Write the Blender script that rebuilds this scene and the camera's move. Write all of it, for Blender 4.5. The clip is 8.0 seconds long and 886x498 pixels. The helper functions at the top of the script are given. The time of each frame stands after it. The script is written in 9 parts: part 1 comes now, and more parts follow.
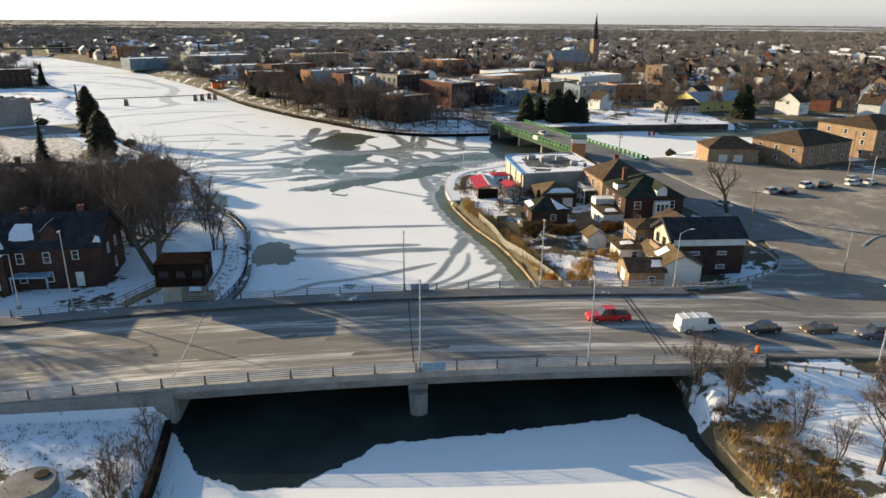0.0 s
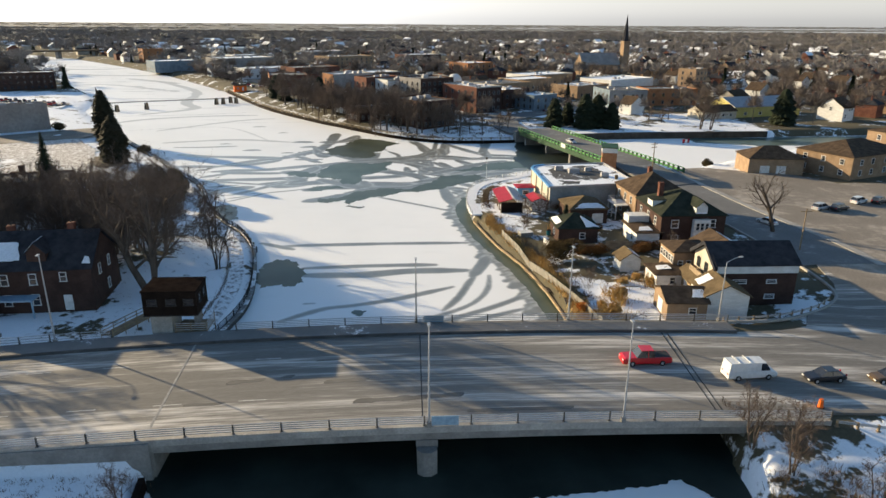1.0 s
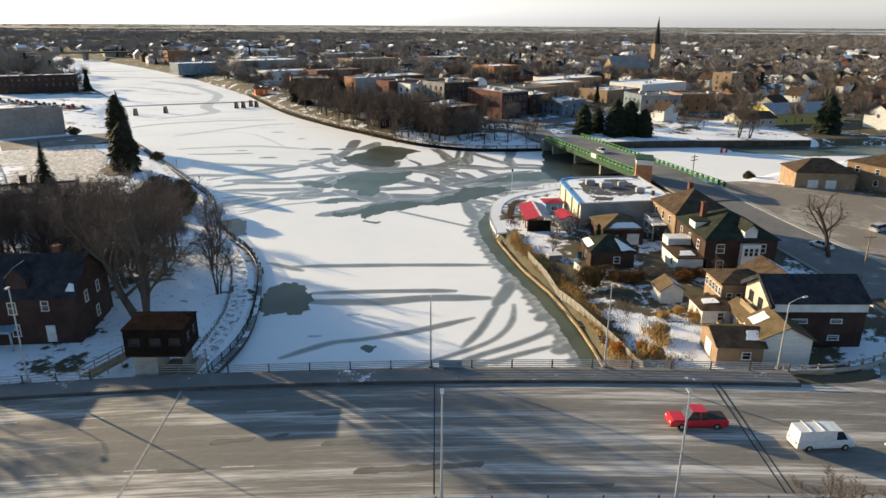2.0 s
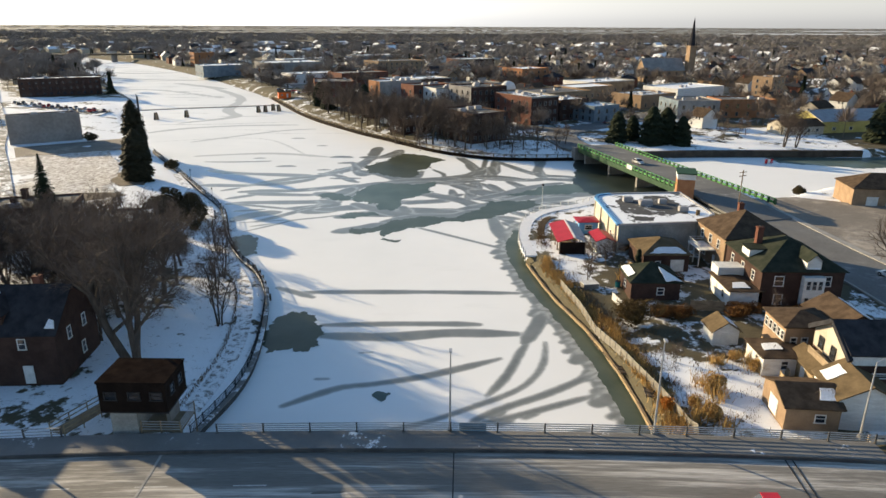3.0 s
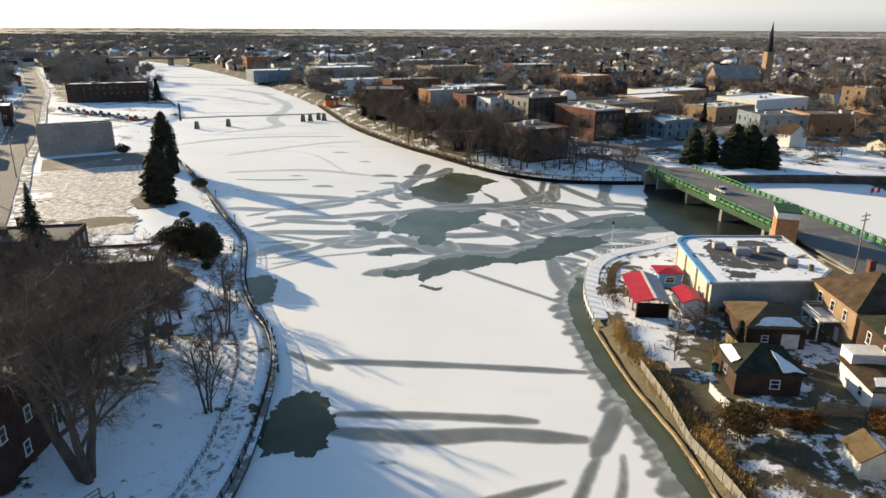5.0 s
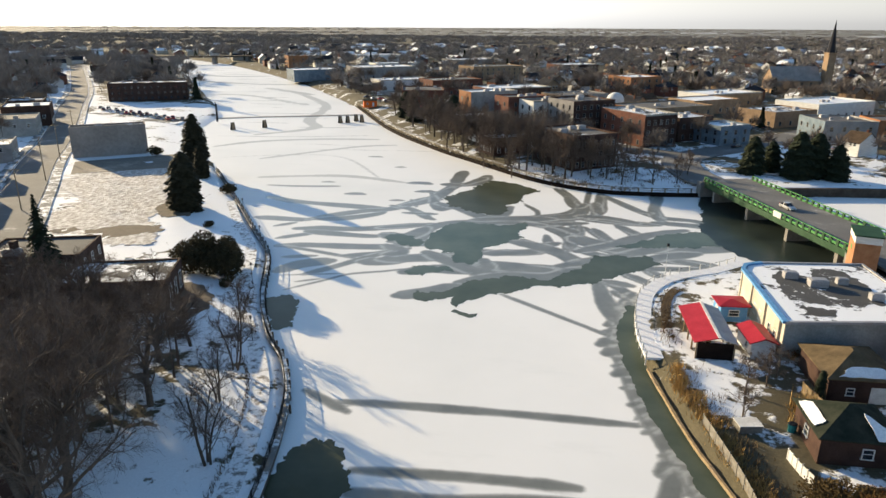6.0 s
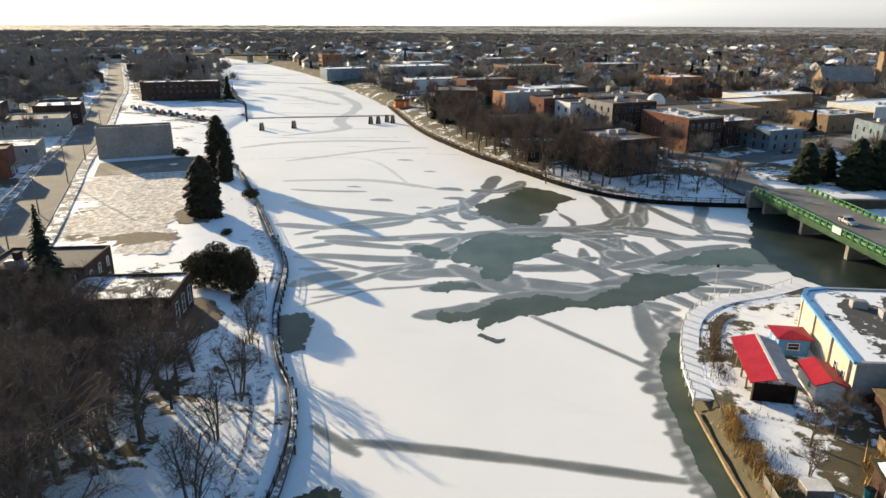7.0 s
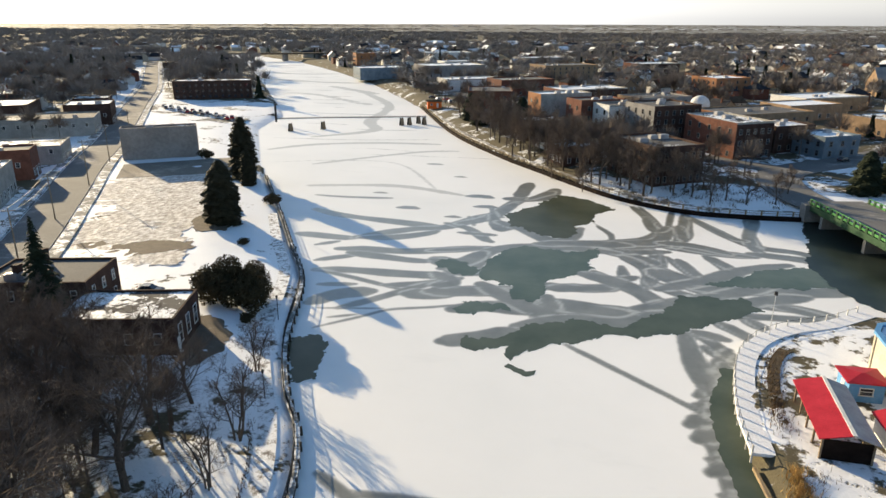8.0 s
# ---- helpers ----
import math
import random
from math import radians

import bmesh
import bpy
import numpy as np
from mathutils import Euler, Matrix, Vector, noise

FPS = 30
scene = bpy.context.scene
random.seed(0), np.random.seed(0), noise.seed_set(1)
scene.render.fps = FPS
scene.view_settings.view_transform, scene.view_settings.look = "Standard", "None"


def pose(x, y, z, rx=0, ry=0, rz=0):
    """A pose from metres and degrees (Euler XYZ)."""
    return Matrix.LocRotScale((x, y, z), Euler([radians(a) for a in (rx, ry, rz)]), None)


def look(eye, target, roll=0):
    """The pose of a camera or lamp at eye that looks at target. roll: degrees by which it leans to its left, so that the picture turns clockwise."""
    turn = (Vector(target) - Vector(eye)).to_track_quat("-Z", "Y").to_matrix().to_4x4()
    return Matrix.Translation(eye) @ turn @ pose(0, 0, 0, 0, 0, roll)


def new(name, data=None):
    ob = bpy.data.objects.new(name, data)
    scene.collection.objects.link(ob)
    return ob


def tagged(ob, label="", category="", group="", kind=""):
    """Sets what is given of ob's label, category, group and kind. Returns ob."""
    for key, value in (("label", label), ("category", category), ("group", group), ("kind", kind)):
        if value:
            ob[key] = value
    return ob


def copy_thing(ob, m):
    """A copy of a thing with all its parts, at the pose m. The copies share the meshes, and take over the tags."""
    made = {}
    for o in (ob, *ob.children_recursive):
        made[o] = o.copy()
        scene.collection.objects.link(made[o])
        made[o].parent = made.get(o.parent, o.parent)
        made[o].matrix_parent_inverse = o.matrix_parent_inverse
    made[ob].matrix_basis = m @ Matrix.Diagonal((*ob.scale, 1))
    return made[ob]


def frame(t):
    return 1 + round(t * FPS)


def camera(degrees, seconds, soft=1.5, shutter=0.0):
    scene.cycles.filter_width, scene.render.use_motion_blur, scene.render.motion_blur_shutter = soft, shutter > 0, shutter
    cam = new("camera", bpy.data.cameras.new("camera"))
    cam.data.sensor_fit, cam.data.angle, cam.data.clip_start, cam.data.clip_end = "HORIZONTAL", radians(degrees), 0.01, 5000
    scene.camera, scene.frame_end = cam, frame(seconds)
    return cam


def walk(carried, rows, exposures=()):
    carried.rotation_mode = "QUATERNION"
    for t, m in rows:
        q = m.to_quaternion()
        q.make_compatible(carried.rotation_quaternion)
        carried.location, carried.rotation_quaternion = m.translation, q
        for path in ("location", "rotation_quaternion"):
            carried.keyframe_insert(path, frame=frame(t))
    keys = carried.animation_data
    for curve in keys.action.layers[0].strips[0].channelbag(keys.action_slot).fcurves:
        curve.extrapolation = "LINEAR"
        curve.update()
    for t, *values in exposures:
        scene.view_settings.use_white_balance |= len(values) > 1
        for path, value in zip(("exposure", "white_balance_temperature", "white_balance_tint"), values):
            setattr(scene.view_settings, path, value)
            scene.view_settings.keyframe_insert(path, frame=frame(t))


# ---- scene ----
from mathutils import geometry

cam = camera(66.3, 8.0)
PATH = [
    (0, (-0.416, -1.117, 43.497), (3.484, 36.523, 30.557), 0.5),
    (0.5, (0.78, 4.02, 43.536), (3.94, 41.76, 30.636), 0.5),
    (1, (1.739, 9.312, 43.59), (4.159, 47.112, 30.73), 0.4),
    (1.5, (2.421, 14.917, 43.704), (4.161, 52.777, 30.884), 0.4),
    (3, (3.457, 32.71, 44.437), (2.977, 70.61, 31.677), 0.3),
    (3.5, (3.491, 38.726, 44.694), (2.251, 76.626, 31.974), 0.3),
    (4, (3.473, 44.854, 44.903), (1.413, 82.734, 32.223), 0.3),
    (5.5, (3.078, 62.738, 45.479), (-1.442, 100.418, 32.859), 0.3),
    (6, (2.815, 68.356, 45.601), (-3.005, 105.836, 32.881), 0.3),
    (6.5, (2.624, 73.204, 45.638), (-4.176, 110.484, 32.818), 0.3),
    (7, (2.364, 77.848, 45.661), (-5.376, 114.948, 32.841), 0.2),
    (7.5, (1.896, 82.746, 45.648), (-6.784, 119.626, 32.828), 0.3),
    (8, (1.376, 87.649, 45.648), (-8.264, 124.269, 32.748), 0.2),
]
walk(cam, [(t, look(eye, target, roll)) for t, eye, target, roll in PATH])

# ---- light ----
SUN_TO = Vector((-0.82, 0.573, 0.0)).normalized()
SUN_EL = radians(13.6)
world = bpy.data.worlds.new("winter_sky")
scene.world = world
world.use_nodes = True
wn = world.node_tree
sky = wn.nodes.new("ShaderNodeTexSky")
sky.sky_type = "NISHITA"
sky.sun_disc = False
sky.sun_elevation = SUN_EL
sky.sun_rotation = math.atan2(SUN_TO.x, SUN_TO.y)
sky.air_density, sky.dust_density, sky.ozone_density = 1.0, 0.6, 2.0
wn.nodes["Background"].inputs["Strength"].default_value = 0.15
# thin winter haze takes the yellow out of the sky near the horizon
hue = wn.nodes.new("ShaderNodeHueSaturation")
hue.inputs["Saturation"].default_value = 0.8
place = wn.nodes.new("ShaderNodeTexCoord")
parts_ = wn.nodes.new("ShaderNodeSeparateXYZ")
band = wn.nodes.new("ShaderNodeMapRange")
band.inputs["From Min"].default_value, band.inputs["From Max"].default_value = 0.0, 0.22
band.inputs["To Min"].default_value, band.inputs["To Max"].default_value = 0.06, 1.10
wn.links.new(place.outputs["Generated"], parts_.inputs[0])
wn.links.new(parts_.outputs["Z"], band.inputs["Value"])
wn.links.new(band.outputs[0], hue.inputs["Saturation"])
glow = wn.nodes.new("ShaderNodeMapRange")
glow.inputs["From Min"].default_value, glow.inputs["From Max"].default_value = 0.0, 0.25
glow.inputs["To Min"].default_value, glow.inputs["To Max"].default_value = 1.02, 1.0
wn.links.new(parts_.outputs["Z"], glow.inputs["Value"])
wn.links.new(glow.outputs[0], hue.inputs["Value"])
wn.links.new(sky.outputs["Color"], hue.inputs["Color"])
wn.links.new(hue.outputs[0], wn.nodes["Background"].inputs["Color"])

sun = new("sun", bpy.data.lights.new("sun", "SUN"))
sun.data.energy, sun.data.angle, sun.data.color = 7.5, radians(0.55), (1.0, 0.80, 0.505)
away = SUN_TO * math.cos(SUN_EL) + Vector((0, 0, math.sin(SUN_EL)))
sun.matrix_world = look(away * 100, (0, 0, 0))
scene.view_settings.exposure = 0.46

# ---- helpers of the place ----
class Shape:
    """Gathers corners and faces of one mesh."""

    def __init__(self):
        self.v, self.f, self.m = [], [], []

    def add(self, verts, faces, slot=0):
        n = len(self.v)
        self.v.extend(verts)
        for fa in faces:
            self.f.append([n + i for i in fa])
            self.m.append(slot)
        return self

    def box(self, x0, y0, z0, x1, y1, z1, slot=0):
        return self.add([(x0, y0, z0), (x1, y0, z0), (x1, y1, z0), (x0, y1, z0), (x0, y0, z1), (x1, y0, z1), (x1, y1, z1), (x0, y1, z1)],
                        [(0, 3, 2, 1), (4, 5, 6, 7), (0, 1, 5, 4), (1, 2, 6, 5), (2, 3, 7, 6), (3, 0, 4, 7)], slot)

    def prism(self, poly, z0, z1, slot=0):
        n = len(poly)
        low = [(p[0], p[1], z0) for p in poly]
        top = [(p[0], p[1], z1) for p in poly]
        faces = [list(range(n - 1, -1, -1)), list(range(n, 2 * n))] + [(i, (i + 1) % n, n + (i + 1) % n, n + i) for i in range(n)]
        return self.add(low + top, faces, slot)

    def along_y(self, prof, y0, y1, slot=0):
        """A profile of (x, z), anticlockwise, run from y0 to y1."""
        n = len(prof)
        a = [(p[0], y0, p[1]) for p in prof]
        b = [(p[0], y1, p[1]) for p in prof]
        faces = [list(range(n)), list(range(2 * n - 1, n - 1, -1))] + [((i + 1) % n, i, n + i, n + (i + 1) % n) for i in range(n)]
        return self.add(a + b, faces, slot)

    def tube(self, p0, p1, r0, r1, n=6, caps=True, slot=0):
        p0, p1 = Vector(p0), Vector(p1)
        d = p1 - p0
        if d.length < 1e-6:
            return self
        d.normalize()
        u = d.orthogonal().normalized()
        w = d.cross(u)
        ring = [(math.cos(2 * math.pi * i / n), math.sin(2 * math.pi * i / n)) for i in range(n)]
        verts = [tuple(p0 + (u * c + w * s) * r0) for c, s in ring] + [tuple(p1 + (u * c + w * s) * r1) for c, s in ring]
        faces = [(i, (i + 1) % n, n + (i + 1) % n, n + i) for i in range(n)]
        if caps:
            faces += [list(range(n - 1, -1, -1)), list(range(n, 2 * n))]
        return self.add(verts, faces, slot)

    def bar(self, p0, p1, w, h, slot=0):
        """A straight bar of width w and height h between two points."""
        p0, p1 = Vector(p0), Vector(p1)
        d = (p1 - p0).normalized()
        up = Vector((0, 0, 1)) if abs(d.z) < 0.95 else Vector((0, 1, 0))
        s = d.cross(up).normalized() * (w / 2)
        t = s.cross(d).normalized() * (h / 2)
        verts = [tuple(q + a * s + b * t) for q in (p0, p1) for a, b in ((-1, -1), (1, -1), (1, 1), (-1, 1))]
        return self.add(verts, [(0, 1, 2, 3), (7, 6, 5, 4), (0, 4, 5, 1), (1, 5, 6, 2), (2, 6, 7, 3), (3, 7, 4, 0)], slot)

    def ribbon(self, pts, width, z, height, slot=0):
        """A wall or kerb of that width along a line of (x, y) points."""
        left, right = offset_line(pts, width / 2), offset_line(pts, -width / 2)
        n = len(pts)
        zs = z if isinstance(z, (list, tuple)) else [z] * n
        verts = []
        for i in range(n):
            verts += [(*left[i], zs[i]), (*right[i], zs[i]), (*right[i], zs[i] + height), (*left[i], zs[i] + height)]
        faces = [(0, 1, 2, 3), (4 * n - 1, 4 * n - 2, 4 * n - 3, 4 * n - 4)]
        for i in range(n - 1):
            a, b = 4 * i, 4 * i + 4
            faces += [(a + k, b + k, b + (k + 1) % 4, a + (k + 1) % 4) for k in range(4)]
        return self.add(verts, faces, slot)

    def sheet(self, poly, z, slot=0):
        return self.add([(p[0], p[1], z) for p in poly], [list(range(len(poly)))], slot)

    def data(self, name, *mats):
        me = bpy.data.meshes.new(name)
        me.from_pydata(self.v, [], self.f)
        for m in mats:
            me.materials.append(m)
        if len(mats) > 1:
            me.polygons.foreach_set("material_index", self.m)
        me.update()
        return me


def offset_line(pts, d):
    out = []
    for i, p in enumerate(pts):
        a = Vector(pts[max(i - 1, 0)][:2])
        b = Vector(pts[min(i + 1, len(pts) - 1)][:2])
        t = (b - a).normalized()
        out.append((p[0] - t.y * d, p[1] + t.x * d))
    return out


def resample(pts, step):
    """Points at even steps along a line of (x, y), smoothed."""
    ps = [Vector(p) for p in pts]
    dense = []
    for i in range(len(ps) - 1):
        a, b, c, d = ps[max(i - 1, 0)], ps[i], ps[i + 1], ps[min(i + 2, len(ps) - 1)]
        for k in range(12):
            t = k / 12
            dense.append(0.5 * ((2 * b) + (c - a) * t + (2 * a - 5 * b + 4 * c - d) * t * t + (3 * b - a - 3 * c + d) * t ** 3))
    dense.append(ps[-1])
    out, left = [tuple(dense[0])], step
    for p, q in zip(dense, dense[1:]):
        seg = (q - p).length
        pos = 0.0
        while seg - pos >= left:
            pos += left
            out.append(tuple(p + (q - p) * (pos / seg)))
            left = step
        left -= seg - pos
    return out


def part(name, shape, material, parent=None, label="", m=None):
    """One mesh object, under a thing or a part."""
    me = shape if isinstance(shape, bpy.types.Mesh) else shape.data(name, *(material if isinstance(material, (list, tuple)) else (material,)))
    ob = new(name, me)
    ob.parent = parent
    if m is not None:
        ob.matrix_basis = m
    if label:
        ob["label"] = label
    return ob


def thing(name, m, label, category, group="", kind=""):
    """An Empty at a thing's base, for its parts."""
    ob = new(name)
    ob.empty_display_size = 0.3
    ob.matrix_basis = m
    return tagged(ob, label, category, group, kind)


# ---- materials ----
def nodes_of(name):
    m = bpy.data.materials.new(name)
    m.use_nodes = True
    t = m.node_tree
    return m, t, t.nodes["Principled BSDF"]


def noise_of(t, scale, detail=5.0, rough=0.6, coords=None):
    n = t.nodes.new("ShaderNodeTexNoise")
    n.inputs["Scale"].default_value, n.inputs["Detail"].default_value, n.inputs["Roughness"].default_value = scale, detail, rough
    t.links.new(coords, n.inputs["Vector"])
    return n.outputs["Fac"]


def place_of(t, stretch=(1, 1, 1)):
    g = t.nodes.new("ShaderNodeNewGeometry")
    mp = t.nodes.new("ShaderNodeMapping")
    mp.inputs["Scale"].default_value = stretch
    t.links.new(g.outputs["Position"], mp.inputs["Vector"])
    return mp.outputs["Vector"]


def ramp_of(t, fac, stops):
    r = t.nodes.new("ShaderNodeValToRGB")
    while len(r.color_ramp.elements) < len(stops):
        r.color_ramp.elements.new(0.5)
    for e, (pos, col) in zip(r.color_ramp.elements, stops):
        e.position, e.color = pos, (*col, 1) if len(col) == 3 else col
    t.links.new(fac, r.inputs["Fac"])
    return r.outputs["Color"]


def mix_of(t, fac, a, b, blend="MIX"):
    n = t.nodes.new("ShaderNodeMix")
    n.data_type, n.blend_type = "RGBA", blend
    for sock, val in ((n.inputs[0], fac), (n.inputs[6], a), (n.inputs[7], b)):
        if hasattr(val, "default_value"):
            t.links.new(val, sock)
        elif isinstance(val, (int, float)):
            sock.default_value = val
        else:
            sock.default_value = (*val, 1)
    return n.outputs[2]


def bump_of(t, shader, height, strength, distance=0.05):
    b = t.nodes.new("ShaderNodeBump")
    b.inputs["Strength"].default_value, b.inputs["Distance"].default_value = strength, distance
    t.links.new(height, b.inputs["Height"])
    t.links.new(b.outputs["Normal"], shader.inputs["Normal"])


def surface(name, a, b, scale=0.6, rough=0.85, bump=0.3, metal=0.0, fine=9.0, stretch=(1, 1, 1), vary=0.0, spec=0.12):
    """A surface that drifts between two colours at one scale, with grain at a finer one."""
    m, t, sh = nodes_of(name)
    co = place_of(t, stretch)
    big, small = noise_of(t, scale, 5, 0.6, co), noise_of(t, scale * fine, 4, 0.6, co)
    col = ramp_of(t, big, [(0.35, a), (0.65, b)])
    col = mix_of(t, 0.55, col, ramp_of(t, small, [(0.3, (0.55, 0.55, 0.55)), (0.7, (1.0, 1.0, 1.0))]), "MULTIPLY")
    if vary:
        info = t.nodes.new("ShaderNodeObjectInfo")
        col = mix_of(t, 1.0, col, ramp_of(t, info.outputs["Random"], [(0.0, (1 - vary,) * 3), (1.0, (1.0, 1.0, 1.0))]), "MULTIPLY")
    t.links.new(col, sh.inputs["Base Color"])
    sh.inputs["Roughness"].default_value, sh.inputs["Metallic"].default_value = rough, metal
    sh.inputs["Specular IOR Level"].default_value = spec
    if bump:
        bump_of(t, sh, small, bump)
    return m


def patched(name, under, over, scale, amount, soft=0.06, rough_under=0.9, rough_over=0.6, bump=0.35, attr="", stretch=(1, 1, 1)):
    """Patches of one surface (snow) over another, with ragged edges; amount is the share covered, or the mesh's own attribute."""
    m, t, sh = nodes_of(name)
    co = place_of(t, stretch)
    big, mid, small = noise_of(t, scale, 6, 0.62, co), noise_of(t, scale * 6, 5, 0.65, co), noise_of(t, scale * 40, 3, 0.6, co)
    blend = t.nodes.new("ShaderNodeMath")
    blend.operation, blend.inputs[1].default_value = "MULTIPLY_ADD", 0.55
    t.links.new(mid, blend.inputs[0])
    t.links.new(big, blend.inputs[2])
    lim = t.nodes.new("ShaderNodeMapRange")
    lim.interpolation_type = "SMOOTHSTEP"
    t.links.new(blend.outputs[0], lim.inputs["Value"])
    # the blended noise runs from about 0.5 to 1.05 round 0.78
    if attr:
        at = t.nodes.new("ShaderNodeAttribute")
        at.attribute_name = attr
        lo, hi = t.nodes.new("ShaderNodeMapRange"), t.nodes.new("ShaderNodeMath")
        lo.inputs["To Min"].default_value, lo.inputs["To Max"].default_value = 1.05, 0.48
        t.links.new(at.outputs["Fac"], lo.inputs["Value"])
        hi.operation, hi.inputs[1].default_value = "ADD", soft
        t.links.new(lo.outputs[0], hi.inputs[0])
        t.links.new(lo.outputs[0], lim.inputs["From Min"])
        t.links.new(hi.outputs[0], lim.inputs["From Max"])
    else:
        edge = 1.05 - 0.57 * amount
        lim.inputs["From Min"].default_value, lim.inputs["From Max"].default_value = edge, edge + soft
    tone = ramp_of(t, small, [(0.25, (0.6, 0.6, 0.6)), (0.7, (1.0, 1.0, 1.0))])
    drift = ramp_of(t, big, [(0.3, (0.75, 0.75, 0.75)), (0.7, (1.0, 1.0, 1.0))])
    low = mix_of(t, 1.0, mix_of(t, 1.0, under, tone, "MULTIPLY"), drift, "MULTIPLY")
    high = mix_of(t, 0.25, over, tone, "MULTIPLY")
    t.links.new(mix_of(t, lim.outputs[0], low, high), sh.inputs["Base Color"])
    rr = t.nodes.new("ShaderNodeMapRange")
    rr.inputs["To Min"].default_value, rr.inputs["To Max"].default_value = rough_under, rough_over
    t.links.new(lim.outputs[0], rr.inputs["Value"])
    t.links.new(rr.outputs[0], sh.inputs["Roughness"])
    sh.inputs["Specular IOR Level"].default_value = 0.25
    ht = t.nodes.new("ShaderNodeMath")
    ht.operation = "ADD"
    t.links.new(mid, ht.inputs[0])
    t.links.new(lim.outputs[0], ht.inputs[1])
    bump_of(t, sh, ht.outputs[0], bump, 0.15)
    return m


def glass_pane(name, tint, rough=0.06):
    m, t, sh = nodes_of(name)
    co = place_of(t)
    t.links.new(ramp_of(t, noise_of(t, 0.9, 2, 0.5, co), [(0.35, tint), (0.65, tuple(c * 2.2 for c in tint))]), sh.inputs["Base Color"])
    sh.inputs["Roughness"].default_value, sh.inputs["Specular IOR Level"].default_value = rough, 0.6
    return m


SNOW = (0.86, 0.87, 0.88)
GRASS = (0.13, 0.11, 0.065)
land_mat = patched("snowy_turf", GRASS, SNOW, 0.10, 0.6, 0.07, attr="cover", bump=0.5)
asphalt = patched("salted_asphalt", (0.245, 0.230, 0.205), (0.66, 0.62, 0.56), 0.5, 0.56, 0.30, 0.9, 0.85, 0.15, stretch=(0.035, 0.8, 1))
street_mat = patched("street_asphalt", (0.21, 0.205, 0.195), (0.48, 0.465, 0.44), 0.12, 0.4, 0.3, 0.9, 0.85, 0.15)
lot_mat = patched("worn_car_park", (0.28, 0.243, 0.20), (0.43, 0.38, 0.315), 0.08, 0.5, 0.3, 0.92, 0.9, 0.15)
concrete = surface("weathered_concrete", (0.19, 0.18, 0.165), (0.30, 0.285, 0.26), 0.35, 0.9, 0.3)
pale_concrete = surface("pale_concrete", (0.30, 0.285, 0.26), (0.42, 0.40, 0.36), 0.5, 0.9, 0.25)
walk_mat = patched("snowy_walk", (0.30, 0.29, 0.27), SNOW, 0.35, 0.5, 0.1, bump=0.2)
trodden_walk = patched("trodden_snowy_walk", (0.34, 0.31, 0.28), SNOW, 0.9, 0.72, 0.16, bump=0.3)
snow_mat = surface("packed_snow", (0.82, 0.83, 0.85), (0.90, 0.90, 0.90), 0.5, 0.6, 0.4)
steel = surface("galvanised_steel", (0.42, 0.43, 0.44), (0.55, 0.55, 0.55), 1.5, 0.45, 0.05, 0.6)
old_post = surface("weathered_steel_post", (0.085, 0.078, 0.07), (0.15, 0.14, 0.125), 1.5, 0.7, 0.1, 0.2)
dark_iron = surface("dark_iron", (0.03, 0.03, 0.032), (0.06, 0.058, 0.055), 2.0, 0.6, 0.1, 0.3)
timber = surface("grey_timber", (0.20, 0.15, 0.10), (0.34, 0.26, 0.17), 0.8, 0.85, 0.4, stretch=(1, 1, 3))
fresh_timber = surface("yellow_timber", (0.27, 0.20, 0.115), (0.40, 0.30, 0.18), 1.2, 0.8, 0.2)
# concrete darkened so that the shade of faces turned from the sun is in its colour
shaded_concrete = surface("shaded_concrete", (0.060, 0.060, 0.062), (0.11, 0.108, 0.105), 0.4, 0.9, 0.3)
rutted_snow = patched("rutted_snow", (0.50, 0.455, 0.41), (0.80, 0.79, 0.78), 1.1, 0.80, 0.40, bump=0.9, stretch=(1, 0.6, 1))
earth_mat = patched("snow_flecked_earth", (0.19, 0.15, 0.11), SNOW, 0.8, 0.16, 0.12, bump=0.5)
brown_siding = surface("dark_brown_siding", (0.013, 0.0095, 0.008), (0.025, 0.0175, 0.014), 0.8, 0.85, 0.3, spec=0.03)
brown_roof = surface("brown_shingle", (0.06, 0.043, 0.03), (0.11, 0.078, 0.054), 0.8, 0.9, 0.5, fine=14, spec=0.03)
tan_roof = surface("tan_shingle", (0.10, 0.074, 0.044), (0.165, 0.122, 0.072), 0.7, 0.9, 0.5, fine=14, spec=0.03)
dark_roof = surface("charcoal_shingle", (0.028, 0.028, 0.032), (0.055, 0.055, 0.06), 0.7, 0.88, 0.5, fine=14, spec=0.03)
green_roof = surface("dark_green_shingle", (0.024, 0.030, 0.022), (0.048, 0.051, 0.037), 0.7, 0.9, 0.5, fine=14, spec=0.03)
red_metal = surface("red_metal_roof", (0.34, 0.018, 0.028), (0.43, 0.028, 0.042), 0.6, 0.45, 0.1)
grey_metal = surface("grey_metal_roof", (0.34, 0.33, 0.34), (0.45, 0.44, 0.44), 0.6, 0.5, 0.1, 0.4)
blue_paint = surface("blue_paint", (0.10, 0.28, 0.52), (0.16, 0.36, 0.62), 0.8, 0.6, 0.1)
brick_red = surface("red_brick", (0.15, 0.065, 0.045), (0.23, 0.10, 0.07), 0.5, 0.9, 0.5, fine=16, vary=0.3)
brick_dark = surface("dark_brick", (0.062, 0.037, 0.030), (0.105, 0.062, 0.048), 0.5, 0.9, 0.5, fine=16, vary=0.3)
brick_orange = surface("orange_brick", (0.30, 0.135, 0.065), (0.40, 0.20, 0.105), 0.5, 0.9, 0.5, fine=16, vary=0.2)
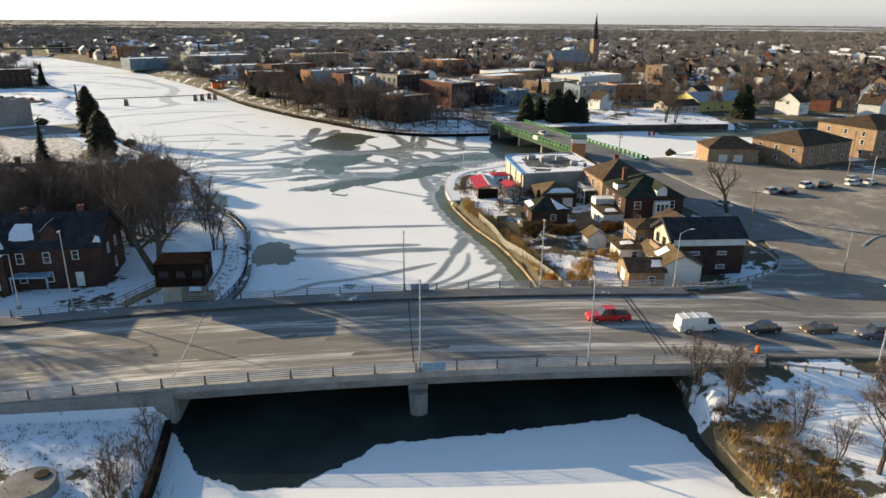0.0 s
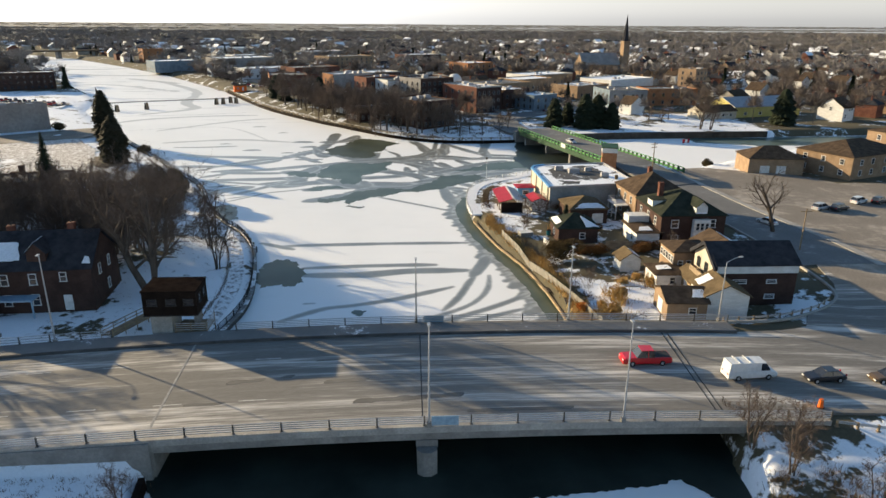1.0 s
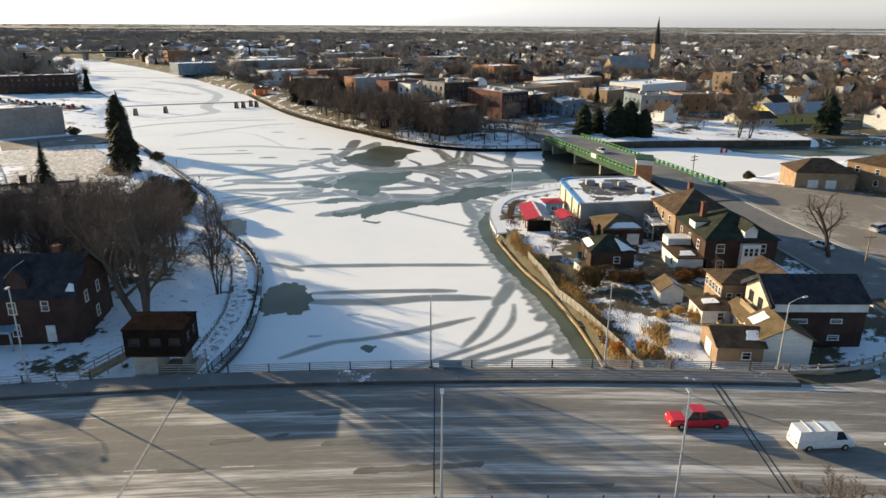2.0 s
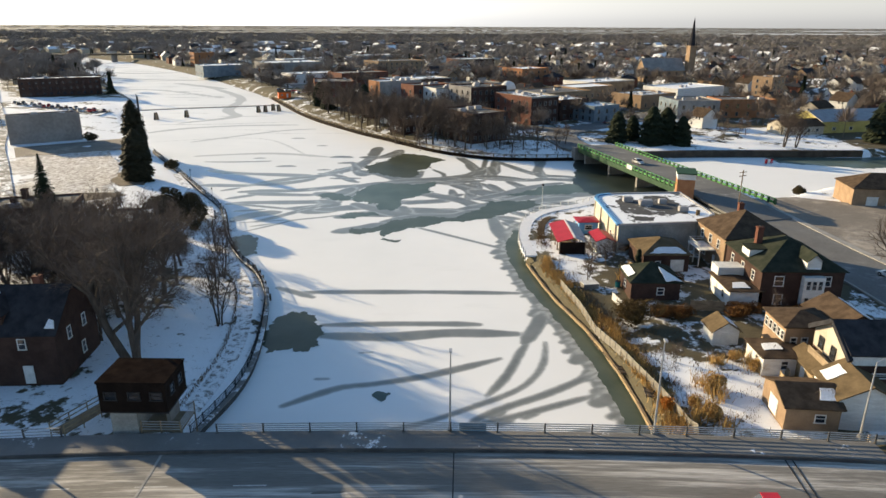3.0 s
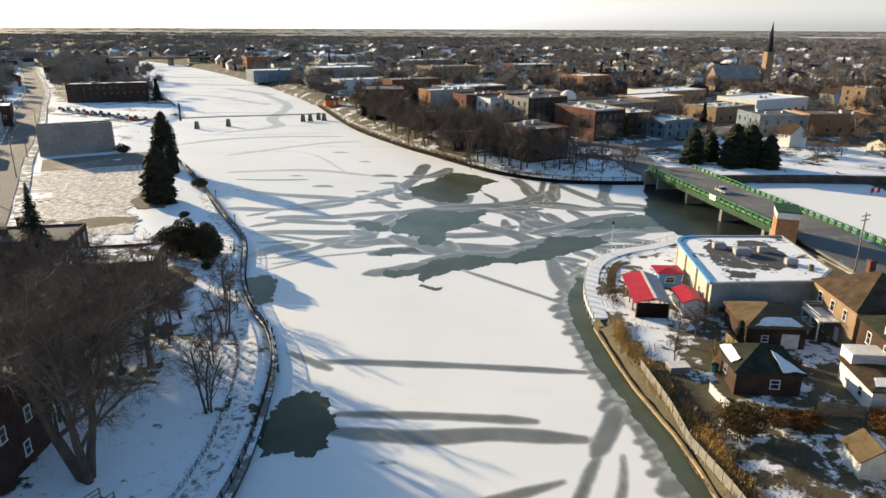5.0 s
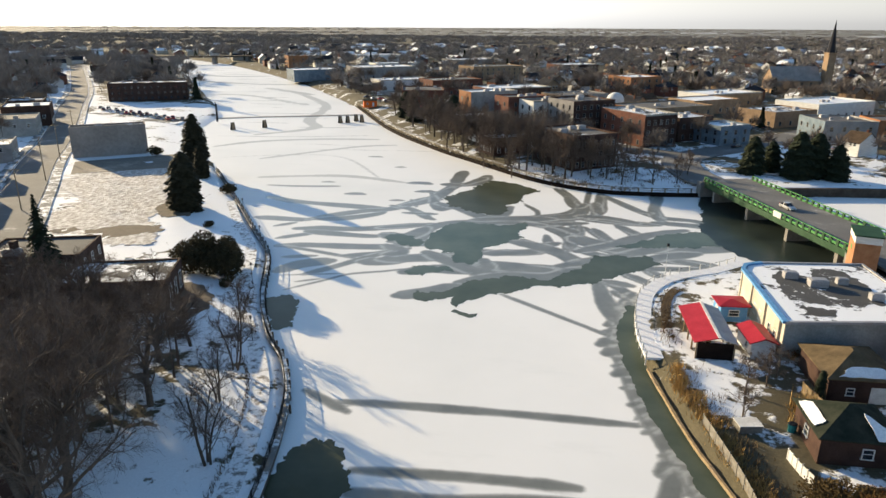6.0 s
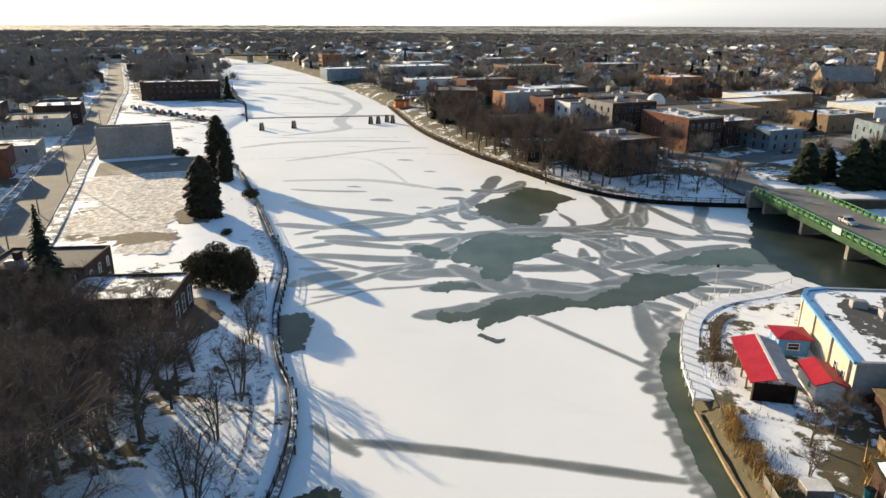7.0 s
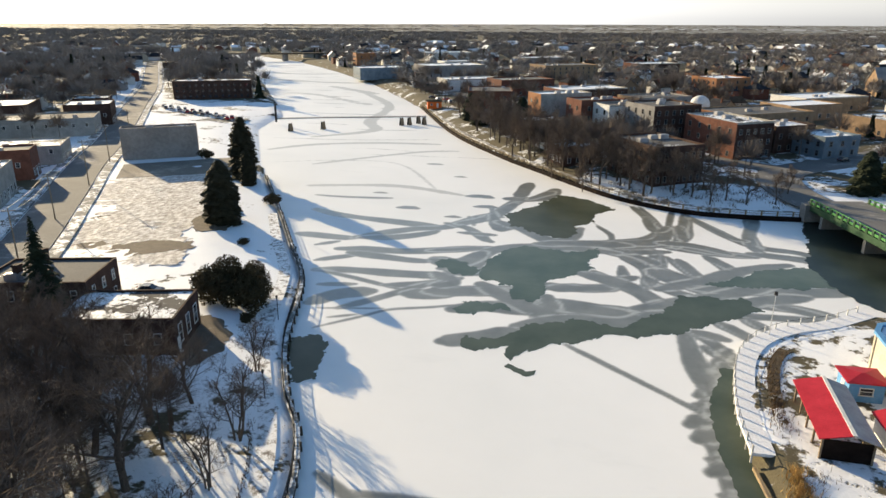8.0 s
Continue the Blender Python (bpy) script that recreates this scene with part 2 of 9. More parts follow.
brick_tan = surface("tan_brick", (0.28, 0.19, 0.12), (0.38, 0.265, 0.17), 0.5, 0.9, 0.5, fine=16, vary=0.2)
cream = surface("cream_render", (0.44, 0.395, 0.315), (0.54, 0.49, 0.40), 0.4, 0.85, 0.2)
white_paint = surface("white_siding", (0.62, 0.61, 0.58), (0.78, 0.77, 0.74), 0.5, 0.7, 0.15, stretch=(1, 1, 5))
grey_wall = surface("grey_block_wall", (0.24, 0.23, 0.225), (0.33, 0.315, 0.30), 0.3, 0.9, 0.25)
blue_wall = surface("pale_blue_cladding", (0.22, 0.33, 0.42), (0.32, 0.44, 0.52), 0.4, 0.7, 0.15)
slate_wall = surface("slate_blue_cladding", (0.12, 0.16, 0.20), (0.19, 0.24, 0.28), 0.4, 0.8, 0.15)
dull_wall = surface("dull_grey_render", (0.27, 0.265, 0.25), (0.38, 0.37, 0.345), 0.35, 0.9, 0.2)
hall_wall = surface("tan_grey_block", (0.26, 0.22, 0.195), (0.34, 0.295, 0.262), 0.12, 0.9, 0.2)
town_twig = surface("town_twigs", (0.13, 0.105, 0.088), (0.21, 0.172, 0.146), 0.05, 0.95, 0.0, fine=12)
yellow_wall = surface("yellow_cladding", (0.46, 0.39, 0.12), (0.55, 0.47, 0.17), 0.4, 0.7, 0.15)
roof_gravel = patched("snowy_flat_roof", (0.12, 0.115, 0.11), SNOW, 0.22, 0.55, 0.06, bump=0.3)
roof_bare = patched("grey_flat_roof", (0.16, 0.155, 0.15), SNOW, 0.15, 0.25, 0.06, bump=0.3)
roof_white = patched("white_flat_roof", (0.22, 0.21, 0.20), SNOW, 0.15, 0.85, 0.06, bump=0.3)
shingle_snow = patched("snowy_shingle", (0.09, 0.08, 0.07), SNOW, 0.35, 0.42, 0.05, bump=0.3)
pane_mat = glass_pane("window_glass", (0.012, 0.014, 0.018))
trim_mat = surface("white_trim", (0.60, 0.59, 0.56), (0.74, 0.73, 0.70), 1.0, 0.6, 0.05)
green_steel = surface("green_bridge_paint", (0.05, 0.20, 0.055), (0.10, 0.30, 0.09), 0.5, 0.55, 0.15)
dark_green_steel = surface("dark_green_paint", (0.022, 0.06, 0.028), (0.04, 0.09, 0.045), 0.5, 0.6, 0.15)
bark = surface("grey_brown_bark", (0.075, 0.058, 0.046), (0.135, 0.107, 0.085), 1.2, 0.95, 0.5, stretch=(1, 1, 0.3))
twig_mat = surface("brown_twigs", (0.112, 0.084, 0.066), (0.178, 0.136, 0.108), 0.5, 0.95, 0.0)
# paler, greyer copy of the twigs: distance haze put into the base colour
haze_paled_twig = surface("haze_paled_twigs", (0.19, 0.168, 0.15), (0.29, 0.262, 0.24), 0.02, 0.95, 0.0, fine=20)
needle = surface("spruce_needles", (0.014, 0.020, 0.011), (0.036, 0.044, 0.024), 0.8, 0.9, 0.0)
cedar = surface("winter_cedar", (0.040, 0.034, 0.017), (0.085, 0.064, 0.032), 0.6, 0.9, 0.0)
gold_grass = surface("dry_golden_grass", (0.36, 0.22, 0.075), (0.54, 0.36, 0.14), 0.6, 0.9, 0.0)
dry_weed = surface("dry_brown_weeds", (0.11, 0.07, 0.035), (0.20, 0.13, 0.065), 0.5, 0.95, 0.0)
rubber = surface("tyre_rubber", (0.012, 0.012, 0.012), (0.022, 0.022, 0.022), 3, 0.8, 0.1)
road_paint = surface("worn_white_line", (0.40, 0.39, 0.36), (0.62, 0.60, 0.56), 1.5, 0.8, 0.1)
dark_wall = surface("dark_timber_wall", (0.055, 0.045, 0.035), (0.11, 0.09, 0.07), 0.4, 0.9, 0.4)
bridge_walk = patched("bare_bridge_walk", (0.24, 0.23, 0.215), SNOW, 0.3, 0.22, 0.1, bump=0.2)
soil = surface("bare_soil", (0.10, 0.075, 0.05), (0.17, 0.13, 0.085), 0.6, 0.95, 0.5)
orange_paint = surface("orange_plastic", (0.75, 0.13, 0.02), (0.85, 0.18, 0.03), 1, 0.5, 0.0)


def car_paint(name, col):
    m, t, sh = nodes_of(name)
    co = place_of(t)
    t.links.new(ramp_of(t, noise_of(t, 2.0, 4, 0.6, co), [(0.3, tuple(c * 0.8 for c in col)), (0.7, col)]), sh.inputs["Base Color"])
    sh.inputs["Roughness"].default_value, sh.inputs["Coat Weight"].default_value = 0.35, 0.5
    return m

# ---- lie of the land ----
LEFT_BANK = [(-26, -290), (-22, 20), (-22, 45), (-22, 55), (-23.5, 66), (-24.4, 85), (-24.3, 97), (-22.4, 108), (-23.2, 120), (-26.6, 137), (-31.4, 148.5),
             (-36.6, 156), (-43.5, 169.5), (-52, 192), (-63, 209.5), (-77, 231.5), (-101, 268), (-148, 350), (-160, 393), (-226, 502),
             (-385, 749), (-480, 830), (-700, 900)]
RIGHT_BANK = [(36, -290), (35, 20), (34.8, 49), (34.3, 59), (37, 73), (30, 88), (26.5, 98), (25.9, 110), (24.1, 124), (20.6, 138), (17.7, 157), (17.2, 166),
              (18.8, 177.5), (22, 185), (27, 190), (41, 200), (58, 196.5), (80, 199), (93.5, 208.5), (112, 221), (139, 236), (200, 246), (320, 250)]
FAR_BANK = [(320, 262), (200, 272), (147, 268), (112, 267.5), (86, 266), (60, 261), (46, 258.8), (30, 257.2), (16, 259), (-1.2, 270), (-23.5, 296.5),
            (-39.4, 317), (-67.5, 361), (-104, 438), (-181, 567), (-250, 664), (-296, 723), (-351, 790), (-450, 880), (-700, 960)]
RIVER = np.array(LEFT_BANK + FAR_BANK[::-1] + RIGHT_BANK[::-1])


def smooth(a, b, v):
    u = np.clip((v - a) / (b - a), 0, 1)
    return u * u * (3 - 2 * u)


def river_depth(x, y):
    """Distance to the bank, positive on the river."""
    best = np.full(x.shape, 1e9)
    inside = np.zeros(x.shape, bool)
    for (ax, ay), (bx, by) in zip(RIVER, np.roll(RIVER, -1, 0)):
        dx, dy = bx - ax, by - ay
        u = np.clip(((x - ax) * dx + (y - ay) * dy) / (dx * dx + dy * dy + 1e-9), 0, 1)
        best = np.minimum(best, np.hypot(x - ax - u * dx, y - ay - u * dy))
        if ay != by:
            inside ^= ((ay > y) != (by > y)) & (x < ax + (y - ay) / (by - ay) * dx)
    return np.where(inside, best, -best)


def road_z(x):
    return np.maximum(5.0 - 0.0006 * (np.asarray(x, float) - 10.0) ** 2, 2.8)


def road_far_edge(x):
    return np.interp(x, (-200, 46, 54, 61, 68, 72, 75), (91.6, 92, 93, 96, 101, 107, 118))


def land_z(x, y):
    x, y = np.asarray(x, float), np.asarray(y, float)
    base = 2.0 + 0.8 * smooth(240, 330, y) * smooth(-30, 30, x - 94 + 0.577 * y) + 0.6 * smooth(58, 72, x) * (1 - smooth(180, 210, y))
    base = base + 0.12 * np.sin(x * 0.13 + 1.3) * np.sin(y * 0.11)* (1 - smooth(58, 72, x))
    out = np.maximum(np.maximum(67.6 - y, y - road_far_edge(x)), 0)
    out = np.where((x > 20) & (y < 67.6), out * 0.45, out)
    held = (x < 20) & (y < 67.5)
    base = np.where(held & (x < -18), 1.3 + 0.02 * np.maximum(-30 - x, 0), base)
    base = np.where(held, base, np.maximum(base, road_z(x) - 0.3 - 0.55 * out))
    return base


def ground_height(x, y, width):
    d = river_depth(x, y)
    land = land_z(x, y)
    land = np.where((y > 256) & (x > 94 - 0.577 * y) & (x < 44), np.minimum(land, 1.0 + 0.22 * np.maximum(-d, 0)), land)
    low = 0.72 + 0.075 * np.maximum(-d, 0)
    ramp_up = road_z(x) - 0.3 - 0.55 * np.maximum(y - road_far_edge(x), 0)
    land = np.where((x < 60 - 0.577 * y) & (y > 91) & (y < 420), np.minimum(land, np.maximum(low, ramp_up)), land)
    return land * (1 - smooth(-width, 0.1, d)) - 0.7 * smooth(-width, 0.1, d)


def spaced(stops):
    out = []
    for (a, b, n) in stops:
        out.extend(np.linspace(a, b, n, endpoint=False))
    return np.array(out)


GX = spaced([(-5000, -1200, 8), (-1200, -420, 40), (-420, -110, 90), (-110, -50, 50), (-50, 62, 96), (62, 150, 48), (150, 340, 40), (340, 1200, 40), (1200, 5001, 10)])
GY = spaced([(-300, 20, 16), (20, 45, 20), (45, 205, 132), (205, 300, 58), (300, 460, 60), (460, 900, 80), (900, 2000, 40), (2000, 5600, 30)])
xx, yy = np.meshgrid(GX, GY)
step = np.maximum(np.gradient(GX)[None, :], np.gradient(GY)[:, None])
zz = ground_height(xx, yy, np.maximum(1.1, step * 1.2))
rng = np.random.default_rng(4)
zz = zz + np.where((yy < 300) & (zz > 1.5), rng.normal(0, 0.03, zz.shape), 0)

# share of the ground that lies under snow
cover = np.where(yy > 560, 0.22, np.full(xx.shape, 0.34))
cover = np.where(yy > 2000, 0.40, cover)
cover = np.where((xx < 60 - 0.577 * yy) & (yy > 290) & (yy < 900), 0.40, cover)
cover = np.where((xx < -18) & (yy < 215), 0.74, cover)
cover = np.where((xx < -40) & (xx > -90) & (yy < 158) & (yy > 104), 0.70, cover)
cover = np.where((xx < -60) & (xx > -150) & (yy > 172) & (yy < 270), 0.80, cover)
cover = np.where((xx < -110) & (xx > 36 - 0.72 * yy) & (yy > 262) & (yy < 425), 0.76, cover)
cover = np.where((xx > 15) & (xx < 62) & (yy > 93) & (yy < 215), 0.40, cover)
cover = np.where((xx > 27) & (xx < 45) & (yy > 94) & (yy < 121), 0.66, cover)
cover = np.where((xx > 16) & (xx < 38) & (yy > 148) & (yy < 195), 0.60, cover)
cover = np.where((xx > 30) & (yy < 66), 0.72, cover)
cover = np.where((xx > 30) & (xx < 44) & (yy < 60), 0.36, cover)
cover = np.where((xx > -10) & (xx < 62) & (yy > 255) & (yy < 285), 0.74, cover)
cover = np.where((xx > 62) & (xx < 150) & (yy > 255) & (yy < 318), 0.76, cover)
cover = np.where((xx > 78) & (xx < 150) & (yy > 195) & (yy < 250), 0.70, cover)
verge = np.full(xx.shape, 1e9)
for (ax, ay), (bx, by) in zip([(-103, 175), (-159, 261)], [(-159, 261), (-460, 694)]):
    u = np.clip(((xx - ax) * (bx - ax) + (yy - ay) * (by - ay)) / ((bx - ax) ** 2 + (by - ay) ** 2), 0, 1)
    verge = np.minimum(verge, np.hypot(xx - ax - u * (bx - ax), yy - ay - u * (by - ay)))
cover = np.where((verge < 17) & (yy > 240), 0.82, cover)
cover = np.where((xx > 18) & (xx < 115) & (yy > 290) & (yy < 350), 0.52, cover)
cover = np.where((xx > 58) & (xx < 72) & (yy > 93) & (yy < 108), 0.70, cover)
bank = river_depth(xx, yy)
cover = np.where((bank > -3.6) & (xx > 14) & (xx < 33) & (yy > 93) & (yy < 156), 0.22, cover)
for _ in range(3):
    cover[1:-1, 1:-1] = (cover[:-2, 1:-1] + cover[2:, 1:-1] + cover[1:-1, :-2] + cover[1:-1, 2:] + cover[1:-1, 1:-1]) / 5

nx, ny = len(GX), len(GY)
me = bpy.data.meshes.new("ground")
idx = np.arange(nx * ny).reshape(ny, nx)
quads = np.stack([idx[:-1, :-1], idx[:-1, 1:], idx[1:, 1:], idx[1:, :-1]], -1).reshape(-1, 4)
me.from_pydata(np.stack([xx, yy, zz], -1).reshape(-1, 3).tolist(), [], quads.tolist())
me.polygons.foreach_set("use_smooth", [True] * len(me.polygons))
me.attributes.new("cover", "FLOAT", "POINT").data.foreach_set("value", cover.reshape(-1))
me.materials.append(land_mat)
tagged(new("ground", me), "flat winter land of dead grass under patchy snow", "ground", kind="structure")


def at_ground(x, y):
    return float(ground_height(np.array([float(x)]), np.array([float(y)]), 1.1)[0])


# ---- the frozen river ----
def lead_material(name, a, b, rough, ragged):
    """A stain that fades raggedly at its edges."""
    m, t, sh = nodes_of(name)
    co = place_of(t)
    t.links.new(ramp_of(t, noise_of(t, 0.35, 6, 0.6, co), [(0.3, a), (0.7, b)]), sh.inputs["Base Color"])
    sh.inputs["Roughness"].default_value = rough
    at = t.nodes.new("ShaderNodeAttribute")
    at.attribute_name = "edge"
    wob = t.nodes.new("ShaderNodeMath")
    wob.operation, wob.inputs[1].default_value = "MULTIPLY_ADD", ragged
    t.links.new(noise_of(t, 0.9, 6, 0.7, co), wob.inputs[0])
    t.links.new(at.outputs["Fac"], wob.inputs[2])
    fade = t.nodes.new("ShaderNodeMapRange")
    fade.interpolation_type = "SMOOTHSTEP"
    mid = 0.86 + ragged * 0.5 - 0.2
    fade.inputs["From Min"].default_value, fade.inputs["From Max"].default_value = mid - 0.16, mid + 0.14
    fade.inputs["To Min"].default_value, fade.inputs["To Max"].default_value = 1.0, 0.0
    t.links.new(wob.outputs[0], fade.inputs["Value"])
    clear, mixer = t.nodes.new("ShaderNodeBsdfTransparent"), t.nodes.new("ShaderNodeMixShader")
    t.links.new(fade.outputs[0], mixer.inputs[0])
    t.links.new(clear.outputs[0], mixer.inputs[1])
    t.links.new(sh.outputs[0], mixer.inputs[2])
    t.links.new(mixer.outputs[0], t.nodes["Material Output"].inputs["Surface"])
    return m


def water_material(name, deep, shallow):
    m, t, sh = nodes_of(name)
    co = place_of(t)
    t.links.new(ramp_of(t, noise_of(t, 0.12, 5, 0.6, co), [(0.35, deep), (0.7, shallow)]), sh.inputs["Base Color"])
    sh.inputs["Roughness"].default_value, sh.inputs["IOR"].default_value = 0.30, 1.2
    bump_of(t, sh, noise_of(t, 1.2, 3, 0.5, co), 0.02, 0.02)
    return m


thin_ice = water_material("thin_green_ice", (0.070, 0.100, 0.084), (0.115, 0.146, 0.122))
long_ice = water_material("bare_green_ice", (0.056, 0.074, 0.054), (0.092, 0.110, 0.084))
deep_ice = water_material("deep_green_ice", (0.050, 0.056, 0.032), (0.085, 0.090, 0.056))
open_water = water_material("dark_open_water", (0.015, 0.021, 0.018), (0.034, 0.044, 0.037))
lead_count = [0]


LEADS = []


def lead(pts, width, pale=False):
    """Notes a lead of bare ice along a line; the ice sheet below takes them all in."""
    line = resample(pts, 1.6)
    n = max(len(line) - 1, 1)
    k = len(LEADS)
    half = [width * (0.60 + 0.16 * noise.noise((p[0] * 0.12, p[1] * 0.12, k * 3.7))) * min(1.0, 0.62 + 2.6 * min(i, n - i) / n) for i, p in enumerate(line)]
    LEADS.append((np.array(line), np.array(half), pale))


def jagged(pts, wobble, fine=0.22):
    """A closed outline broken up by noise at four scales and by short straight steps."""
    line = []
    for p, q in zip(pts, pts[1:] + pts[:1]):
        p, q = Vector(p), Vector(q)
        n = max(1, int((q - p).length / fine))
        for i in range(n):
            c = p + (q - p) * (i / n)
            o = Vector((0.0, 0.0))
            for f, amp in ((0.22, 0.9), (0.6, 0.75), (1.7, 0.55), (4.5, 0.24)):
                o += Vector((noise.noise((c.x * f, c.y * f, 1.0)), noise.noise((c.x * f, c.y * f, 9.0)))) * amp * wobble
            o.y += 0.55 * wobble * noise.cell(Vector((c.x * 0.9, 0.0, 3.0)))
            line.append(c + o)
    return line


def filled(line, z):
    """Triangles inside an outline that may cross itself."""
    n = len(line)
    v, _, f, *_ = geometry.delaunay_2d_cdt([Vector(p) for p in line], [], [list(range(n))], 1, 1e-4)
    return Shape().add([(p.x, p.y, z) for p in v], [tuple(t) for t in f])


def pool(pts, material, label, wobble=0.9, name="open_pool"):
    """A patch of thin ice or open water with a jagged, stepped shore."""
    lead_count[0] += 1
    z = 0.010 + 0.002 * lead_count[0]
    line = jagged(pts, wobble)
    return tagged(part(name, filled(line, z), material), label, "water")


thin = "patch of thin dark green ice in river snow"
pool([(-24.9, 246.7), (-18.7, 255.7), (-14.0, 269.9), (-5.8, 267.1), (1.4, 258.3), (-3.8, 252.5), (-3.1, 246.0), (-7.0, 241.1), (-6.4, 237.6), (-9.1, 230.0), (-12.2, 231.4), (-17.3, 234.6), (-22.0, 238.2)], deep_ice, "patch of dark olive open water near the town bank", 1.0)
pool([(-22.6, 205.4), (-22.2, 215.2), (-17.6, 223.4), (-11.2, 223.1), (-6.2, 222.5), (-1.5, 225.8), (-1.3, 221.0), (-3.4, 216.7), (-1.5, 213.7), (-5.7, 208.4), (-10.2, 204.0), (-9.3, 199.0),
      (-10.6, 194.5), (-13.3, 195.2), (-14.9, 195.4), (-15.3, 199.6), (-18.7, 201.7), (-21.6, 202.4)], thin_ice, "patch of thin grey-green ice amid the leads", 1.0)
pool([(-19.2, 177.1), (-18.8, 178.6), (-15.7, 178.4), (-13.6, 179.7), (-11.8, 182.6), (-10.9, 185.7), (-6.2, 186.8), (-3.1, 189.0), (0.2, 188.2), (3.9, 187.7), (4.3, 188.9), (7.6, 192.5), (11.0, 196.5), (13.3, 203.8),
      (17.8, 204.3), (23.7, 205.0), (25.9, 200.6), (21.1, 195.6), (15.7, 191.2), (12.4, 187.6), (9.7, 186.8), (5.7, 184.7), (3.0, 185.6), (0.4, 183.3), (-2.0, 180.2), (-6.4, 179.4), (-9.0, 176.1), (-11.5, 172.5), (-12.7, 175.6),
      (-12.5, 177.2), (-16.8, 174.7), (-18.5, 175.0)], long_ice, "long ragged patch of bare green ice across the river", 0.8)
pool([(17.4, 210.0), (23.9, 215.5), (30.8, 221.8), (37.3, 224.5), (44.1, 228.0), (47.5, 225.7), (44.8, 216.0), (34.9, 212.8), (29.0, 211.2), (23.3, 210.7)], thin_ice, thin, 1.0)
pool([(-11.8, 170.7), (-11.4, 171.8), (-9.9, 170.4), (-8.6, 170.1), (-7.7, 171.0), (-7.5, 169.7), (-8.4, 168.8), (-10.2, 169.5)], long_ice, thin, 0.35)
pool([(-32.5, 209.0), (-30.5, 211.5), (-26.5, 211.0), (-25.0, 209.0), (-22.5, 207.0), (-23.5, 203.5), (-27.5, 204.0), (-30.0, 206.5)], thin_ice, thin, 0.9)
pool([(-23.5, 188.3), (-21.9, 191.8), (-17.9, 192.0), (-15.1, 192.6), (-14.0, 190.2), (-17.0, 188.9), (-18.8, 187.9), (-19.2, 186.0), (-22.2, 186.8)], thin_ice, thin, 0.8)
pool([(-23.4, 129.8), (-21.7, 132.7), (-18.4, 131.4), (-16.1, 126.2), (-15.2, 120.3), (-18.3, 118.6), (-22.2, 118.9), (-25.2, 124)], deep_ice, "patch of open water along the river wall")
pool([(-6.5, 107.2), (-5.5, 108.5), (-3.9, 107.2), (-4.9, 105.8)], thin_ice, thin, 0.6)
pool([(-41.0, 164.4), (-44.2, 171.0), (-41.6, 173.4), (-38.0, 170.9), (-36.6, 165.5), (-35.8, 160.5), (-38.4, 158.5)], deep_ice, "patch of open water along the river wall")
pool([(-24.5, 67.9), (-18.8, 57.9), (-13.9, 55.2), (-9.0, 55.1), (-4.8, 57.6), (-1.3, 61.1), (13.7, 62.4), (29.3, 64.4), (33, 60), (34.5, 50), (37, 50),
      (41, 76), (34, 84), (-25.1, 86)], open_water, "dark open water in the shade of the bridge", 0.4)
pool([(44, 206), (40, 216), (39, 226), (43, 250), (46, 262), (64, 264), (80, 240), (82, 215), (78, 198), (58, 194)], open_water, "dark open water below a steel bridge")
pool([(112, 268), (113, 258), (135, 250), (160, 252), (200, 254), (250, 258), (250, 268), (200, 272), (147, 269)], thin_ice, "wide strip of clear blue ice along the far shore")
# bare ice along the shore of the point, in rounded lobes
shore_ice = [(25.4, 93), (25.2, 99), (24.6, 108), (23.6, 117), (22.0, 126), (19.6, 135.5), (17.8, 143), (16.6, 152), (15.6, 162), (16.2, 170), (18.2, 178)]
lead(shore_ice, 4.4)
pool([(x - 0.9, y) for x, y in shore_ice] + [(x + 2.2, y) for x, y in shore_ice[::-1]], long_ice, "strip of bare green ice along the shore", 0.45)
lobe = random.Random(61)
for p in resample(shore_ice, 3.4):
    r = lobe.uniform(0.8, 2.1)
    x, y = p[0] - lobe.uniform(1.6, 2.6), p[1] + lobe.uniform(-1, 1)
    lead([(x - 0.5 * r, y - 0.5 * r), (x, y), (x + 1.2 * r, y + 0.4 * r)], 1.5 * r)
# beaded trails of refrozen holes fanning out from the shore
for pts, r in (([(6.2, 101.2), (10.3, 104.2), (16.1, 107.6), (23.4, 113.0)], 1.0), ([(5.6, 100.2), (12.4, 102.6), (22.2, 107.2)], 0.95), ([(10.4, 108.5), (13.4, 114.5), (15.0, 121.0), (17.0, 124.0)], 0.5), ([(18.5, 96.0), (21.5, 99.5), (24.0, 101.0)], 1.1), ([(15.2, 112.0), (17.0, 118.0), (18.6, 127.0), (19.5, 133.0)], 0.7)):
    for p in resample(pts, 1.25 * r + 0.4):
        k = r * lobe.uniform(0.6, 1.35)
        x, y = p[0] + lobe.gauss(0, 0.25 * r), p[1] + lobe.gauss(0, 0.25 * r)
        lead([(x - 0.55 * k, y - 0.4 * k), (x, y + 0.1 * k), (x + 0.55 * k, y + 0.3 * k)], 1.35 * k)

